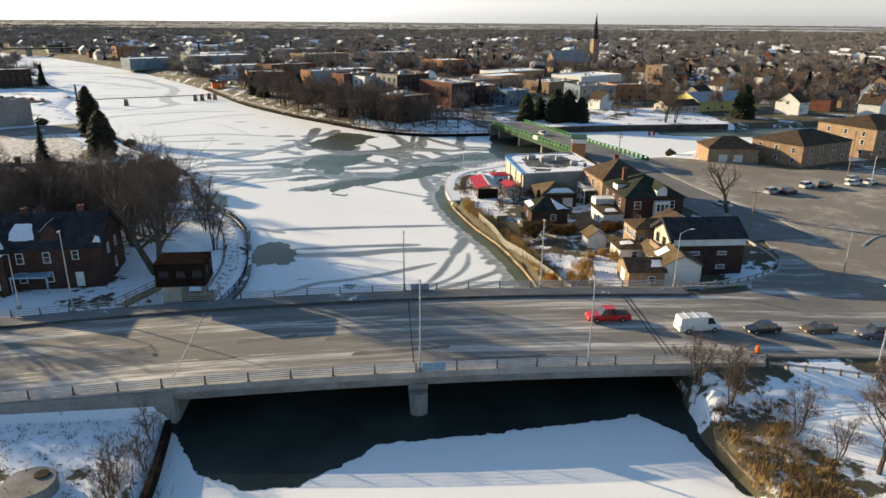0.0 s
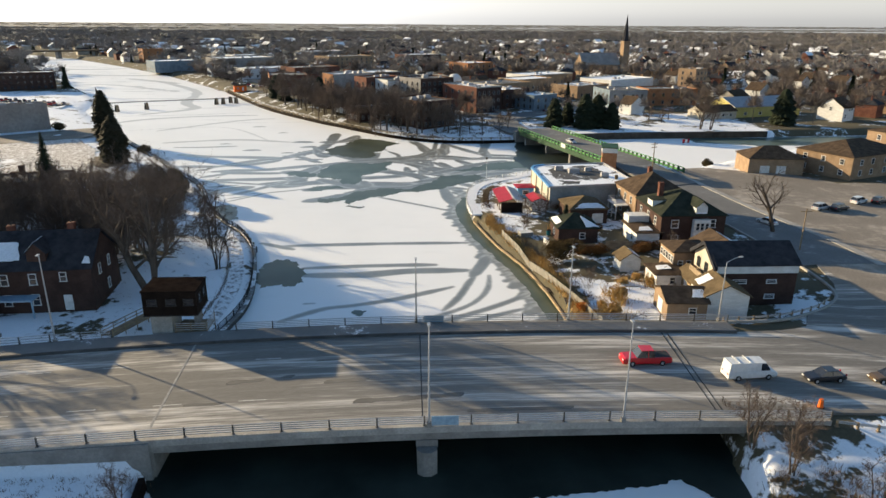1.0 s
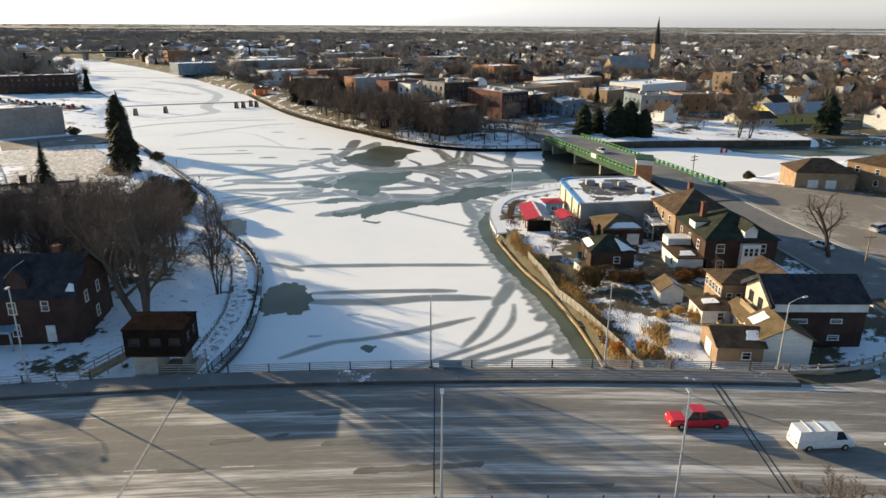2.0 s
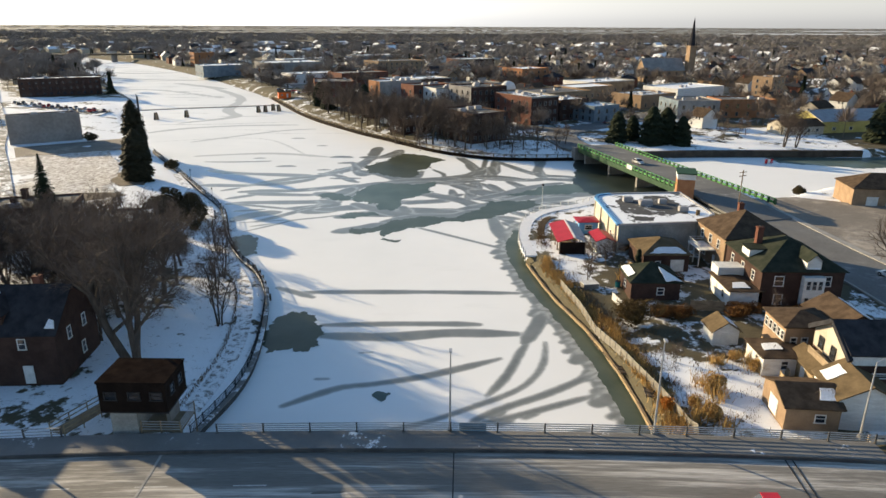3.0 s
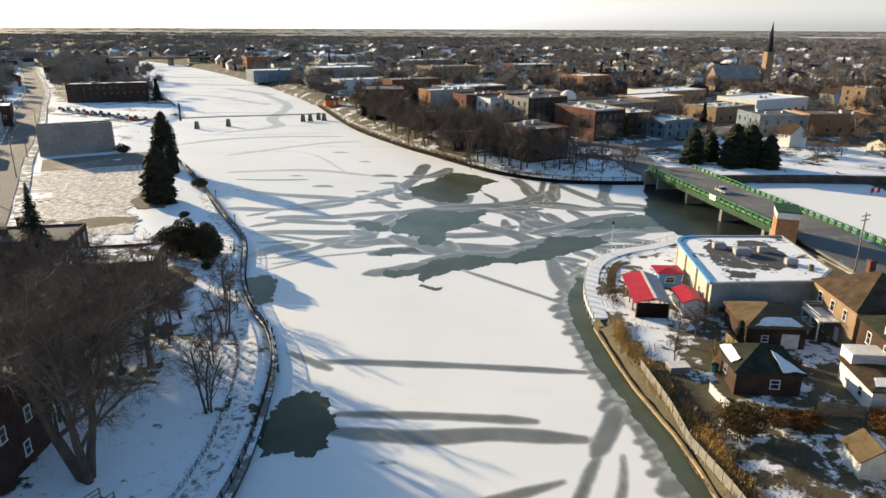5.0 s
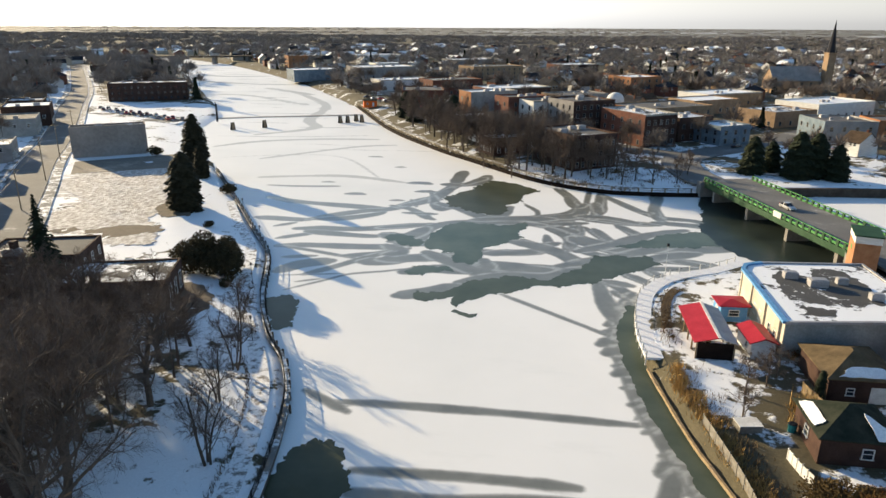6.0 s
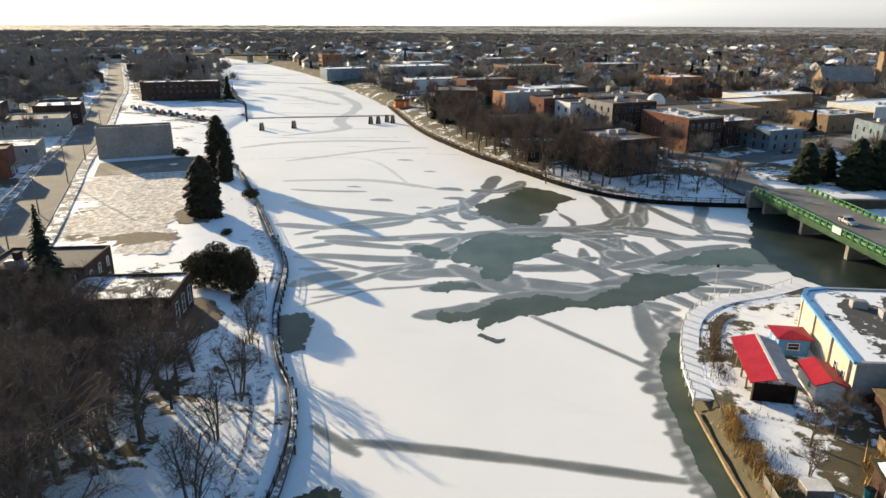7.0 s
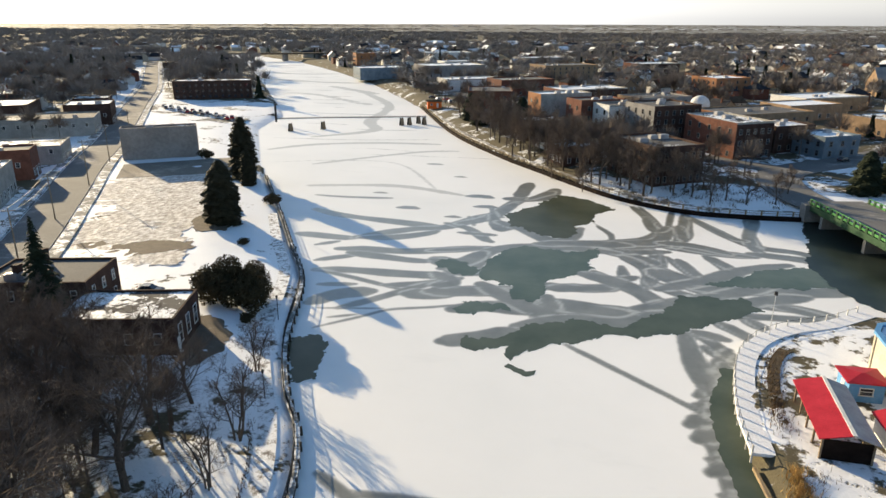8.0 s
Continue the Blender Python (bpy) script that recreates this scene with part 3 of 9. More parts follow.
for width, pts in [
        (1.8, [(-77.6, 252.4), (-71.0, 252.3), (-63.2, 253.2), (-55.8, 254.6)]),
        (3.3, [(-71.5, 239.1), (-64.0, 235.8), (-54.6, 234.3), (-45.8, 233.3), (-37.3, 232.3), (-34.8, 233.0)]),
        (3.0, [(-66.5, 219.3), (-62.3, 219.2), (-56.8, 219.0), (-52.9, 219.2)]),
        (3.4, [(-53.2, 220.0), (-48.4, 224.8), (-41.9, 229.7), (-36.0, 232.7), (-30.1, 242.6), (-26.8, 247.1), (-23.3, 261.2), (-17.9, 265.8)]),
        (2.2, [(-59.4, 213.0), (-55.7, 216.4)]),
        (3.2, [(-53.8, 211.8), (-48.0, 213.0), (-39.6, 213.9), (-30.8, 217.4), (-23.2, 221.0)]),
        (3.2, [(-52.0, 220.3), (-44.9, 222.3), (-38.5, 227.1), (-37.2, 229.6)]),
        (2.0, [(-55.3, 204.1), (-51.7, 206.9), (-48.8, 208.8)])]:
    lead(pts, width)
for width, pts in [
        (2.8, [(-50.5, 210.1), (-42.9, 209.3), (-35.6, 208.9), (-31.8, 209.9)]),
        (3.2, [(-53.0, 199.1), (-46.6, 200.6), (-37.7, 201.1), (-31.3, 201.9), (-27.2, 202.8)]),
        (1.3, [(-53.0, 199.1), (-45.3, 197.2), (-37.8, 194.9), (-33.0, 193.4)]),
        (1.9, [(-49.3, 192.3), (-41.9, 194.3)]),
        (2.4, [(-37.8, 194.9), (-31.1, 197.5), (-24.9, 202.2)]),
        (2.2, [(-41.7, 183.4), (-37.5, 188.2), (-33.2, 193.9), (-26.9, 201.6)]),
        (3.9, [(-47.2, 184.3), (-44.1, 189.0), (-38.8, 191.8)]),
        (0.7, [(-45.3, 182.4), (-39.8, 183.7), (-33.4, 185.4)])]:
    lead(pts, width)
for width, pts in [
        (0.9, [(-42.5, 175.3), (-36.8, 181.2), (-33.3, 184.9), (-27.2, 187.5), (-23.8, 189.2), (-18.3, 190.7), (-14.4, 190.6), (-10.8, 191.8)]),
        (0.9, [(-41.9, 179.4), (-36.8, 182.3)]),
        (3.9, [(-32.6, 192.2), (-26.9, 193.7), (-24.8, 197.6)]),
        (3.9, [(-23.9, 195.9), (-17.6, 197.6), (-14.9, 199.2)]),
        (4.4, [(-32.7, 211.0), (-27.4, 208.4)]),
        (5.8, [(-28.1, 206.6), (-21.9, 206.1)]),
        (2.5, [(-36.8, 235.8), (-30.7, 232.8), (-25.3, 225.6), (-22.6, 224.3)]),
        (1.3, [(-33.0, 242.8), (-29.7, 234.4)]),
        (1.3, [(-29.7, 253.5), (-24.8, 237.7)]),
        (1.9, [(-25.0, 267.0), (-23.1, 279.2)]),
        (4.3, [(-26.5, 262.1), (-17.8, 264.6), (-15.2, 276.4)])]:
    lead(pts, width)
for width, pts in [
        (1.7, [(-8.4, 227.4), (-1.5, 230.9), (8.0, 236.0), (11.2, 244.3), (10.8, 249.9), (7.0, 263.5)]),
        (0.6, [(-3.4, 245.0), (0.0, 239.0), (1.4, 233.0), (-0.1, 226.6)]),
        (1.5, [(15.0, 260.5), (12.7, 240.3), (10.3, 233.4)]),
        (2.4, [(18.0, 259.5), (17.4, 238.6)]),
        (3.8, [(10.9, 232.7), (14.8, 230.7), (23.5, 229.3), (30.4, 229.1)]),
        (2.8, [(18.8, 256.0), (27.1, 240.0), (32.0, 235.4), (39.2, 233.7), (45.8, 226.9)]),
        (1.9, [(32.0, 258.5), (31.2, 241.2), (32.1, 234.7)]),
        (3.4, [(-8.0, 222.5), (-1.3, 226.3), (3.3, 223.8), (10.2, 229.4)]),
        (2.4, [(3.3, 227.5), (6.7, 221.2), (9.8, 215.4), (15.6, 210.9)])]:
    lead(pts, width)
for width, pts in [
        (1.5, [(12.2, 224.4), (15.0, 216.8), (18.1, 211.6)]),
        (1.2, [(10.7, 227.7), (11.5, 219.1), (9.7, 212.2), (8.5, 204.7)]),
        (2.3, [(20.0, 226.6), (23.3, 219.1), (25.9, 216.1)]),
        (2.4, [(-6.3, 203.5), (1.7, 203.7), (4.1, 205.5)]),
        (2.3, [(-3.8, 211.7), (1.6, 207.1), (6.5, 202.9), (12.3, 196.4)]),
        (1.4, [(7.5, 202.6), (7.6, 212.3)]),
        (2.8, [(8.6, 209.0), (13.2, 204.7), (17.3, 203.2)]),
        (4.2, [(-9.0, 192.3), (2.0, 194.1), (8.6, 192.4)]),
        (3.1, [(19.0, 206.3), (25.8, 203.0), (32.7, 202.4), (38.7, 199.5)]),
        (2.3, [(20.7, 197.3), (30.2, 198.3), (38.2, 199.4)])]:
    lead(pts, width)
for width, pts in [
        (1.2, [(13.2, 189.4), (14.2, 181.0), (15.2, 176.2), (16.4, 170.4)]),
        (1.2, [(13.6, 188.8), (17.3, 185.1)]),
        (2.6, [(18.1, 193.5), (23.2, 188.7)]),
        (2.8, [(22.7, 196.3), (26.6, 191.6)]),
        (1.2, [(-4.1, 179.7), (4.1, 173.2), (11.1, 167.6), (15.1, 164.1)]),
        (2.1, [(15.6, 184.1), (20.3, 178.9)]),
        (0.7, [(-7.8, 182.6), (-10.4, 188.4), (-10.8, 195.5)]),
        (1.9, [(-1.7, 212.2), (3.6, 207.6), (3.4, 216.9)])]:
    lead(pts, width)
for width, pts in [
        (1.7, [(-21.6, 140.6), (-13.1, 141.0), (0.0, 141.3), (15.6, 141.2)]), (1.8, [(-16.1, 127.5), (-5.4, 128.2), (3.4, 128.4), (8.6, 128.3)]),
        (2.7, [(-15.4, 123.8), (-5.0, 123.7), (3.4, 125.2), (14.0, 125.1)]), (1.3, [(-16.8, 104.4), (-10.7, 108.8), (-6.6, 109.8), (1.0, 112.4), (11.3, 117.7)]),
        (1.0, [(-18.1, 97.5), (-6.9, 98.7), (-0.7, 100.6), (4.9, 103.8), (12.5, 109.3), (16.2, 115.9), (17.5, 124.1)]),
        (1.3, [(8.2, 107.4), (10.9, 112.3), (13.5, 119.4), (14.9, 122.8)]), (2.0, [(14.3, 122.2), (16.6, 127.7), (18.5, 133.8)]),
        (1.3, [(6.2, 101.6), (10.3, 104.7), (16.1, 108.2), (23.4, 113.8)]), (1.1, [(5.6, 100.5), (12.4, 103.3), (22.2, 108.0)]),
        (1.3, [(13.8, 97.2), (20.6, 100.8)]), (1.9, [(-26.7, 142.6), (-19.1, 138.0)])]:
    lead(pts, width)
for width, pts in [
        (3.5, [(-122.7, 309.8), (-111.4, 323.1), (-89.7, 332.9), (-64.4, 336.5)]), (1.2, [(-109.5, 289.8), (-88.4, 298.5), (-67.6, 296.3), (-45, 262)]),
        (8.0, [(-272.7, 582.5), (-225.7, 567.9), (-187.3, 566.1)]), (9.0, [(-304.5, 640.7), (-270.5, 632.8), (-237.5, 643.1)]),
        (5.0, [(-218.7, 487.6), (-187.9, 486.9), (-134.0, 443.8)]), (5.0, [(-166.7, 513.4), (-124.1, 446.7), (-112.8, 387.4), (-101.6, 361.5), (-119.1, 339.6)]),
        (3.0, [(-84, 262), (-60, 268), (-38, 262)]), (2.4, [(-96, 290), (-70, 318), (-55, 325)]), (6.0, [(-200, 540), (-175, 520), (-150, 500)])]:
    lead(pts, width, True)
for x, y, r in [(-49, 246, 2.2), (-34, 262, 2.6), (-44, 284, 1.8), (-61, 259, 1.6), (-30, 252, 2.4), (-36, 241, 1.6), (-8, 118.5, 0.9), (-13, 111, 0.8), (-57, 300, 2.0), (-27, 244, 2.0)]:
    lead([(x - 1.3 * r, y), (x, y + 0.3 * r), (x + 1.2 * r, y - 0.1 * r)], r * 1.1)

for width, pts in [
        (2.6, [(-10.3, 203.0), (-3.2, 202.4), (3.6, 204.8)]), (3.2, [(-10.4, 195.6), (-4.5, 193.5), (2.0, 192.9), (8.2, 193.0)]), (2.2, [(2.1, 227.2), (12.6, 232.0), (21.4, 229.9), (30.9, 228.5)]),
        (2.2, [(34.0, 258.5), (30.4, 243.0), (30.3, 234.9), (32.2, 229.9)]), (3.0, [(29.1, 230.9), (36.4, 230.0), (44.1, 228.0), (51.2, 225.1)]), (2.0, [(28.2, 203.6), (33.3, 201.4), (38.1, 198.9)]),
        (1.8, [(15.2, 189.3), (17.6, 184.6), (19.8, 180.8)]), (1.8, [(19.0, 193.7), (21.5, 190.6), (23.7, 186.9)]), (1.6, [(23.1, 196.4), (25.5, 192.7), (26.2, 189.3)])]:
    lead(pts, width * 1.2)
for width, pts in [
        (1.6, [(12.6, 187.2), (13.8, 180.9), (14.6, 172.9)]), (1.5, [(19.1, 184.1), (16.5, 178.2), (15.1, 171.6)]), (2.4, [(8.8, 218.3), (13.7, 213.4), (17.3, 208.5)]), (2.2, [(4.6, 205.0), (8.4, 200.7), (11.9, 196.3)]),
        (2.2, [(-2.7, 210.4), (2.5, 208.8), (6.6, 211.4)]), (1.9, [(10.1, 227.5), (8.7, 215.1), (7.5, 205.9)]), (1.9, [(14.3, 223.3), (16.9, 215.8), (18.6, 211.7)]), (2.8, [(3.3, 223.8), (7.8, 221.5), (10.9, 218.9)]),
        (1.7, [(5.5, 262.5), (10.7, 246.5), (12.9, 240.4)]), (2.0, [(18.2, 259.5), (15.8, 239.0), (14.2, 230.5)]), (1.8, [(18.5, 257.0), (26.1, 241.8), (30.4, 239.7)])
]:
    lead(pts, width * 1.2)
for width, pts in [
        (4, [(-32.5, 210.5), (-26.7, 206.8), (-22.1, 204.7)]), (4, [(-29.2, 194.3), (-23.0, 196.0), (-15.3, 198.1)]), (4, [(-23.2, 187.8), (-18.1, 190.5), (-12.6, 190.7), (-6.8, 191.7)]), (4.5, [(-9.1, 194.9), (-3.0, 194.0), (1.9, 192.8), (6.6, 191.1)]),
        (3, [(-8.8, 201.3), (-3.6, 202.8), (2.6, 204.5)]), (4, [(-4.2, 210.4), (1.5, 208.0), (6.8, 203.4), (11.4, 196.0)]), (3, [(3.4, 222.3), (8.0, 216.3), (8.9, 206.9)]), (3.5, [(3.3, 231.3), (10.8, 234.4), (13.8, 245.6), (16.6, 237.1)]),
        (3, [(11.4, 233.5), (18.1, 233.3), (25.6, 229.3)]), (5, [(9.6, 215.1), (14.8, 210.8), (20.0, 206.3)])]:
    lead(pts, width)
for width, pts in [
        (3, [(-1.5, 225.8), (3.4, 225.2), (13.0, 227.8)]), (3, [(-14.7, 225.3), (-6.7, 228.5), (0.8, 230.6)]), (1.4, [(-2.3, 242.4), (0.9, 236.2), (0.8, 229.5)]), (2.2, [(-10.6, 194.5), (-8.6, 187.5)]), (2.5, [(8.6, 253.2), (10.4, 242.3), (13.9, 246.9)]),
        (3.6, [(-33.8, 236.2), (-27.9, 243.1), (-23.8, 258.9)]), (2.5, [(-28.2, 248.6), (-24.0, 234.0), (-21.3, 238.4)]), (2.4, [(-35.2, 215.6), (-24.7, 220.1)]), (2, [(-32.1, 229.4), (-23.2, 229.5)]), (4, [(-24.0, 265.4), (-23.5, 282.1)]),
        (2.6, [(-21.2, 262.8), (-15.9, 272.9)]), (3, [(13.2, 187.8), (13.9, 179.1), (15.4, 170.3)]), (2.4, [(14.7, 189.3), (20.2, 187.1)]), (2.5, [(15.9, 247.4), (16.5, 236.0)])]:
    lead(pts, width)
for width, pts in [(3, [(-30.5, 203.2), (-26.1, 199.6), (-29.9, 197.1)]), (2.4, [(19.9, 226.8), (24.4, 219.9)]), (2.6, [(17.8, 179.2), (18.3, 173.4)])]:
    lead(pts, width)
# faint wind-swept streaks across the upper reach
streak = random.Random(71)
west_line, east_line = np.array(LEFT_BANK[12:21]), np.array(FAR_BANK[9:18])
for y in np.linspace(285, 720, 26):
    y = float(y) + streak.uniform(-6, 6)
    xl, xr = float(np.interp(y, west_line[:, 1], west_line[:, 0])), float(np.interp(y, east_line[:, 1], east_line[:, 0]))
    a, b = sorted((streak.uniform(0.04, 0.5), streak.uniform(0.45, 0.97)))
    if b - a > 0.15:
        lead([(xl + (xr - xl) * u, y + streak.uniform(-4, 4) + 10 * u) for u in (a, (a + b) / 2, b)], streak.uniform(1.2, 2.6) * y / 400, True)
# old grey margins round the larger pools
for pts in ([(-24, 206), (-24, 216), (-19, 222), (-8, 225), (3, 224)], [(-21, 200), (-14, 194), (-8, 190), (-9, 198)], [(-12, 184), (-4, 189), (5, 190), (12, 199), (20, 206)], [(-25, 240), (-19, 236), (-10, 228), (-6, 240)],
            [(16, 208), (25, 209), (36, 211), (46, 215)], [(-22, 176), (-16, 179), (-12, 183)], [(6, 196), (14, 201), (22, 207), (30, 213)], [(20, 199), (27, 205), (36, 209)], [(10, 206), (18, 212), (26, 220), (36, 226)], [(-30, 206), (-26, 212), (-24, 218)], [(-14, 226), (-4, 229), (6, 230)]):
    lead(pts, 3.6)


def ice_fields():
    """Snow-covered ice as one sheet with its leads: how deep each place lies in a lead, and the pale rims of older ones."""
    gx = spaced([(-720, -300, 60), (-300, -130, 57), (-130, -80, 50), (-80, 60, 280), (60, 331, 60)])
    gy = spaced([(-290, 10, 30), (10, 92, 28), (92, 275, 366), (275, 420, 97), (420, 981, 110)])
    px, py = np.meshgrid(gx, gy)
    deep = river_depth(px, py)
    deep_in = np.full(px.shape, 9.0)
    pale_in = np.full(px.shape, 9.0)
    rim = np.zeros(px.shape)
    for line, half, pale in LEADS:
        lo, hi = line.min(0) - 9, line.max(0) + 9
        ia, ib = np.searchsorted(gx, (lo[0], hi[0]))
        ja, jb = np.searchsorted(gy, (lo[1], hi[1]))
        sx, sy = px[ja:jb, ia:ib], py[ja:jb, ia:ib]
        best = np.full(sx.shape, 9.0)
        for (ax, ay), (bx, by), ha, hb in zip(line, line[1:], half, half[1:]):
            dx, dy = bx - ax, by - ay
            u = np.clip(((sx - ax) * dx + (sy - ay) * dy) / (dx * dx + dy * dy + 1e-9), 0, 1)
            best = np.minimum(best, np.hypot(sx - ax - u * dx, sy - ay - u * dy) - ha - (hb - ha) * u)
        field = pale_in if pale else deep_in
        if not pale:
            rim[ja:jb, ia:ib] = np.maximum(rim[ja:jb, ia:ib] * (1 - smooth(0.2, 1.6, -best)), np.exp(-((best + 0.1) / 0.36) ** 2) * smooth(0.2, 1.2, -field[ja:jb, ia:ib]))
        field[ja:jb, ia:ib] = np.minimum(field[ja:jb, ia:ib], best)
    keep = deep > -np.maximum(2.0, 1.5 * np.maximum(np.gradient(gx)[None, :], np.gradient(gy)[:, None]))
    cell = keep[:-1, :-1] | keep[1:, :-1] | keep[:-1, 1:] | keep[1:, 1:]
    at = np.arange(px.size).reshape(px.shape)
    quads = np.stack([at[:-1, :-1], at[:-1, 1:], at[1:, 1:], at[1:, :-1]], -1)[cell]
    used, quads = np.unique(quads, return_inverse=True)
    quads = quads.reshape(-1, 4)
    me = bpy.data.meshes.new("river_ice")
    me.from_pydata(np.stack([px.ravel()[used], py.ravel()[used], np.zeros(len(used))], -1).tolist(), [], quads.tolist())
    for name, values in (("lead", np.clip(0.5 - deep_in / 4.0, 0, 1)), ("pale", np.clip(0.5 - pale_in / 8.0, 0, 1)), ("rim", rim)):
        me.attributes.new(name, "FLOAT", "POINT").data.foreach_set("value", values.ravel()[used].astype(np.float32))
    return me


def ice_material():
    m, t, sh = nodes_of("snow_covered_ice")
    co = place_of(t)
    long = place_of(t, (0.35, 1.0, 1.0))
    big, mid, small = noise_of(t, 0.018, 5, 0.55, co), noise_of(t, 0.16, 6, 0.6, long), noise_of(t, 2.2, 4, 0.6, co)
    col = ramp_of(t, big, [(0.3, (0.745, 0.75, 0.735)), (0.55, (0.825, 0.82, 0.80)), (0.75, (0.80, 0.80, 0.785))])
    col = mix_of(t, ramp_of(t, mid, [(0.60, (0, 0, 0)), (0.85, (0.3, 0.3, 0.3))]), col, (0.55, 0.57, 0.56))
    wave = noise_of(t, 0.55, 6, 0.68, co)

    def reach(name, lo, hi, ragged):
        at = t.nodes.new("ShaderNodeAttribute")
        at.attribute_name = name
        wob = t.nodes.new("ShaderNodeMath")
        wob.operation, wob.inputs[1].default_value = "MULTIPLY_ADD", ragged
        t.links.new(wave, wob.inputs[0])
        t.links.new(at.outputs["Fac"], wob.inputs[2])
        lim = t.nodes.new("ShaderNodeMapRange")
        lim.interpolation_type = "SMOOTHSTEP"
        lim.inputs["From Min"].default_value, lim.inputs["From Max"].default_value = lo + ragged * 0.5, hi + ragged * 0.5
        t.links.new(wob.outputs[0], lim.inputs["Value"])
        return lim.outputs[0]

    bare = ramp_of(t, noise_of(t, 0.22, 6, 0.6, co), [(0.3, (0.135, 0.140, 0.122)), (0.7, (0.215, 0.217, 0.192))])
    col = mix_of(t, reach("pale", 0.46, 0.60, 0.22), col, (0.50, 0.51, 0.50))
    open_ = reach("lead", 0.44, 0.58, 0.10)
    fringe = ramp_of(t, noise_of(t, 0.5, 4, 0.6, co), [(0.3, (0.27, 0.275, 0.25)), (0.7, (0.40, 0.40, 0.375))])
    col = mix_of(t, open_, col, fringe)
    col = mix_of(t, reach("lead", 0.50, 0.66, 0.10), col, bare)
    at = t.nodes.new("ShaderNodeAttribute")
    at.attribute_name = "rim"
    soft = t.nodes.new("ShaderNodeMath")
    soft.operation, soft.inputs[1].default_value = "MULTIPLY", 0.55
    t.links.new(at.outputs["Fac"], soft.inputs[0])
    col = mix_of(t, soft.outputs[0], col, (0.62, 0.63, 0.60))
    t.links.new(col, sh.inputs["Base Color"])
    for socket, a, b in (("Roughness", 0.55, 0.30), ("Specular IOR Level", 0.2, 0.5)):
        lim = t.nodes.new("ShaderNodeMapRange")
        lim.inputs["To Min"].default_value, lim.inputs["To Max"].default_value = a, b
        t.links.new(open_, lim.inputs["Value"])
        t.links.new(lim.outputs[0], sh.inputs[socket])
    bump_of(t, sh, small, 0.15, 0.05)
    return m


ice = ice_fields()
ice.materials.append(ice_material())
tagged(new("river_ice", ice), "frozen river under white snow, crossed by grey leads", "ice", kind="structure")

# ---- river walls ----
def wall_line(name, pts, thick, z0, z1, material, label):
    tagged(part(name, Shape().ribbon(resample(pts, 2.0), thick, z0, z1 - z0), material), label, "river wall", kind="structure")


left_wall = [(p[0] - 0.6, p[1]) for p in LEFT_BANK[5:15]]
# the river face's shade is painted in by the dark concrete
wall_line("river_wall_west", [(-24.9, 92), *left_wall[1:], (-77.6, 231.5), (-101.6, 268)], 0.55, -0.5, 0.72, shaded_concrete, "weathered concrete river wall in shade-dark colour with a snowy top")
wall_line("river_wall_cap", [(-24.95, 92), *[(p[0] - 0.05, p[1]) for p in left_wall[1:]], (-77.65, 231.5), (-101.65, 268)], 0.75, 0.72, 0.84, walk_mat, "pale snow-dusted concrete cap along the river wall")
fender_line = resample([(p[0] - 0.05, p[1]) for p in LEFT_BANK[9:17]], 3.1)
for p in fender_line:
    tagged(part("fender_post", Shape().tube((p[0], p[1], -0.6), (p[0], p[1], 1.15), 0.17, 0.15, 7), dark_wall), "dark timber fender post against the river wall", "post", "fender posts")
wall_line("river_wall_north", [(146, 269), (112, 268), (86, 266.6), (64, 263)], 1.2, -0.5, 2.4, dark_wall, "long concrete river wall beside a park")
wall_line("river_wall_park", [(48, 259.6), (30, 258), (16, 259.8), (-1, 270.8), (-23, 297.2), (-39, 317.7), (-67, 361.7), (-103, 438.6)], 0.8, -0.5, 1.05, brown_siding, "curved dark timber-faced river wall below the town")

# ---- the road bridge ----
NEAR, FAR = 67.5, 91.6


def strip(name, xs, y0, y1, dz, thick, material, label, category, kind="structure", parent=None):
    """A slab that follows the crest of the road; y0 and y1 are numbers or functions of x."""
    f0 = y0 if callable(y0) else (lambda x: y0)
    f1 = y1 if callable(y1) else (lambda x: y1)
    sh = Shape()
    n = len(xs)
    verts = []
    for x in xs:
        z = float(road_z(x)) + dz
        verts += [(x, float(f0(x)), z - thick), (x, float(f1(x)), z - thick), (x, float(f1(x)), z), (x, float(f0(x)), z)]
    faces = [(0, 1, 2, 3), (4 * n - 1, 4 * n - 2, 4 * n - 3, 4 * n - 4)]
    for i in range(n - 1):
        a, b = 4 * i, 4 * i + 4
        faces += [(a + k, b + k, b + (k + 1) % 4, a + (k + 1) % 4) for k in range(4)]
    sh.add(verts, faces)
    ob = part(name, sh, material, parent)
    if parent is None:
        tagged(ob, label, category, kind=kind)
    elif label:
        ob["label"] = label
    return ob


xs_road = [float(v) for v in np.linspace(-200, 75, 111)]
strip("road", xs_road, 69.4, lambda x: float(road_far_edge(x)) - (3.0 if x < 60 else 0.0), 0.0, 0.5, asphalt, "wide salt-stained asphalt road over a bridge", "road")
xs_deck = [float(v) for v in np.linspace(-24, 40, 33)]
bridge = thing("road_bridge", pose(0, 0, 0), "low concrete road bridge with steel railings over the frozen river", "bridge")
strip("deck", xs_deck, NEAR + 0.15, FAR - 0.15, -0.52, 0.9, concrete, "", "", parent=bridge)
xs_walk = [float(v) for v in np.linspace(-120, 46, 84)]
strip("parapet_kerb", xs_walk, NEAR, 69.4, 0.16, 0.75, pale_concrete, "narrow concrete kerb", "", parent=bridge)
# dark strip paints the shade on the kerb's south face
strip("kerb_face", xs_walk, 88.45, 88.6, 0.36, 0.6, shaded_concrete, "kerb face with its shade put into a dark colour", "", parent=bridge)
